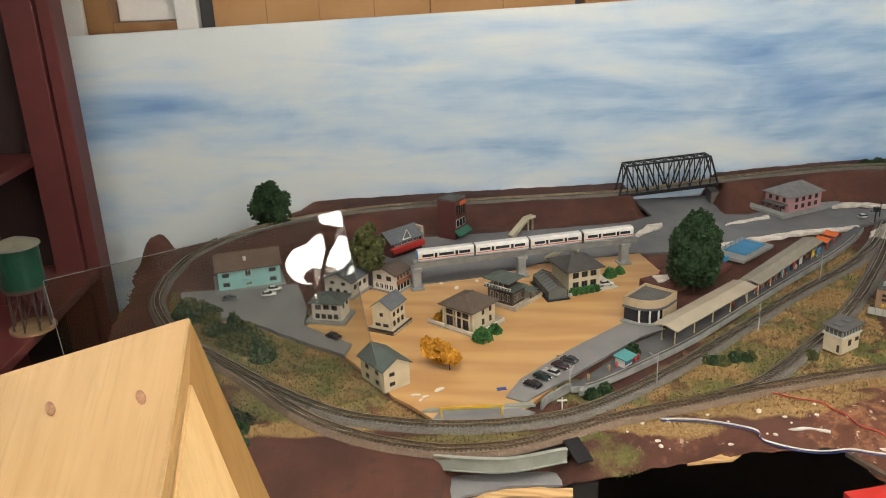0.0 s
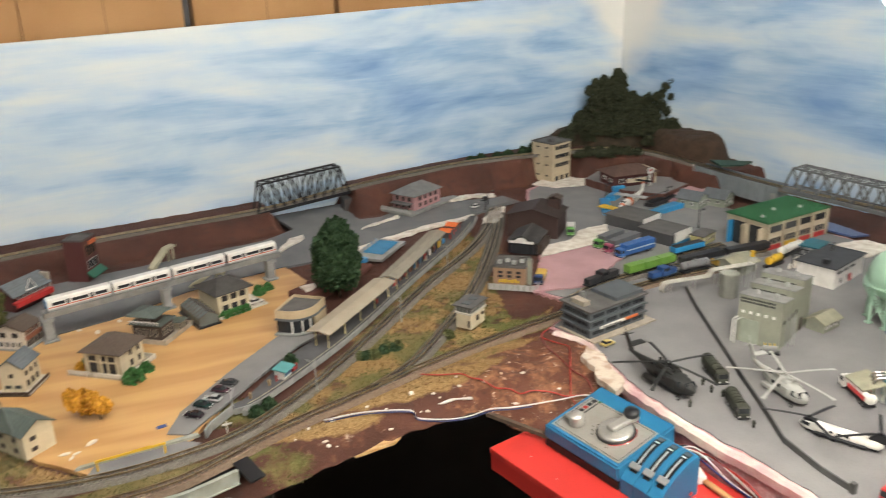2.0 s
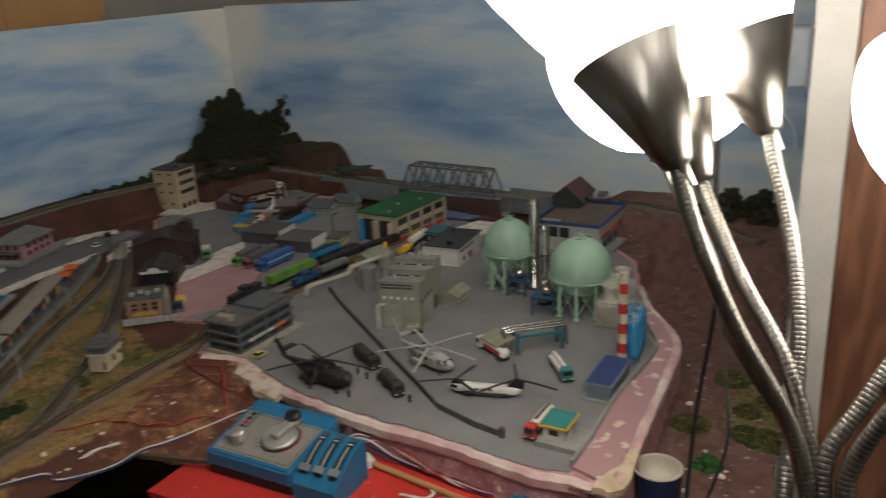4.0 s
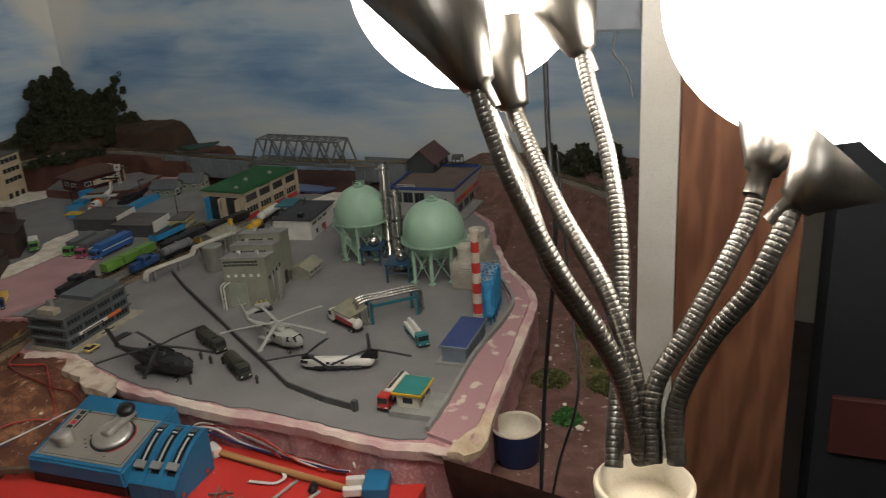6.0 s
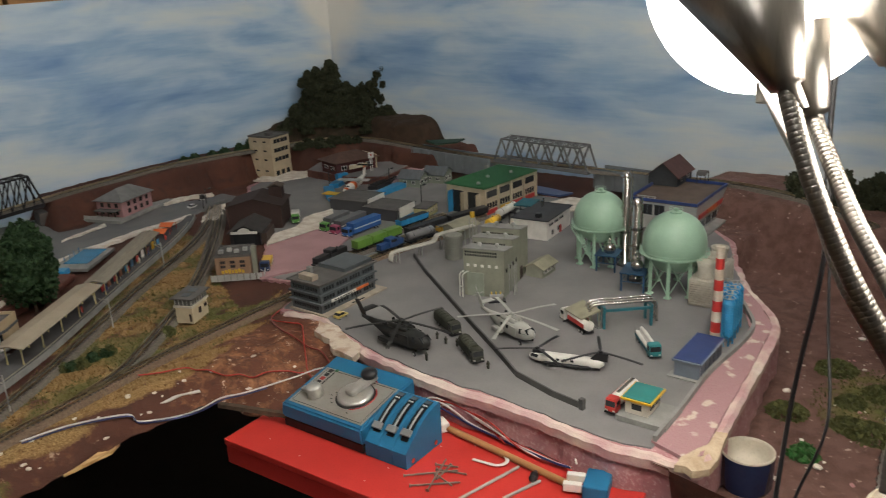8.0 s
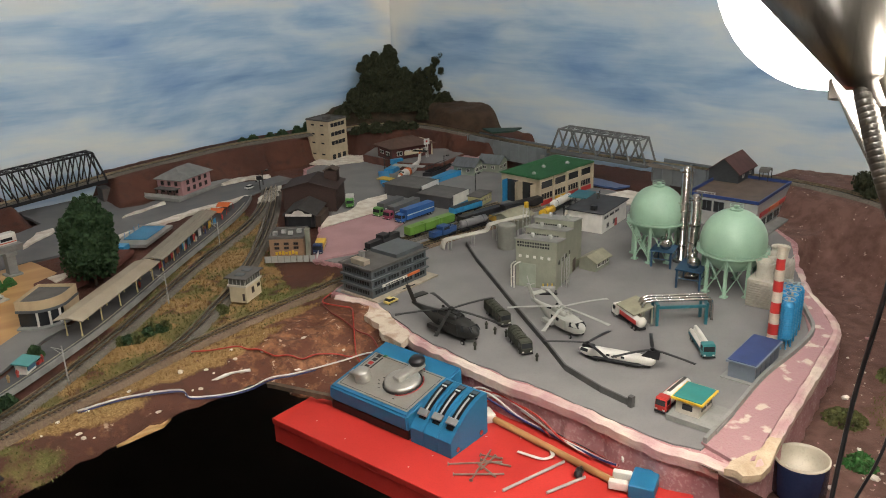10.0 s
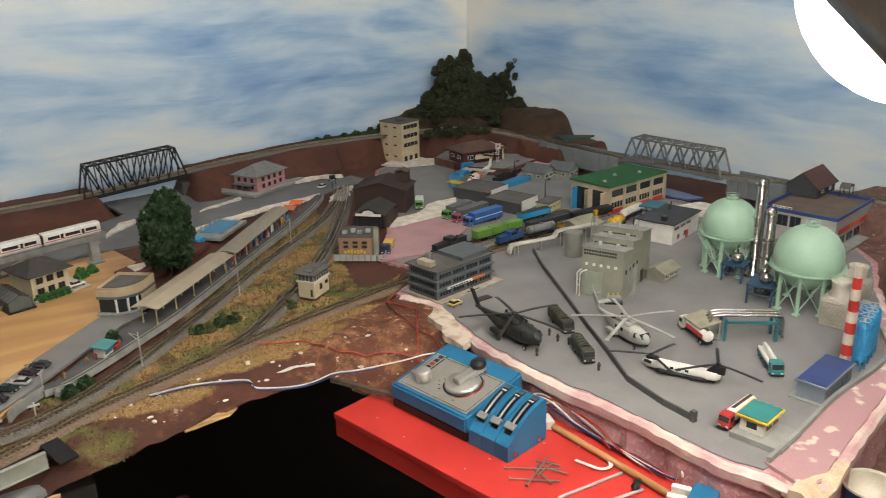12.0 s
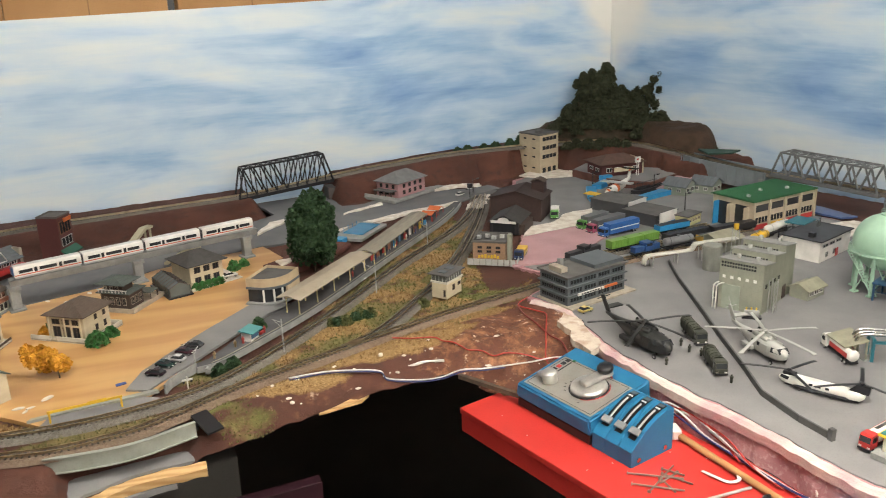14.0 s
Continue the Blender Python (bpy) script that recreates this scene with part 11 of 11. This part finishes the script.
        part("bulb", bm, MATS["lamp_bulb"], ob, "bright bulb", smooth=True)
    return ob


# Unseen batten lights, added to supply the room's ambient light.
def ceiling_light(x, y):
    ob = thing("ceiling_light", at(x, y, 1.75), "unseen twin-tube fill light added under the ceiling", "light", "ceiling lights")
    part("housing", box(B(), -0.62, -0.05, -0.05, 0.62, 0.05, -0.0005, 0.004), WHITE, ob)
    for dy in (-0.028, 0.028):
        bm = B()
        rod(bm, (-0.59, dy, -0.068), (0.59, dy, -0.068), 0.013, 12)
        part("tube", bm, MATS["tube_glow"], ob, "glowing tube of the added fill light")


glow("tube_glow", (1.0, 0.98, 0.95), FILL_TUBE_GLOW)
glow("lamp_shade", (1.0, 0.93, 0.83), SHADE_GLOW)
glow("lamp_bulb", (1.0, 0.93, 0.83), BULB_GLOW)
lamp()
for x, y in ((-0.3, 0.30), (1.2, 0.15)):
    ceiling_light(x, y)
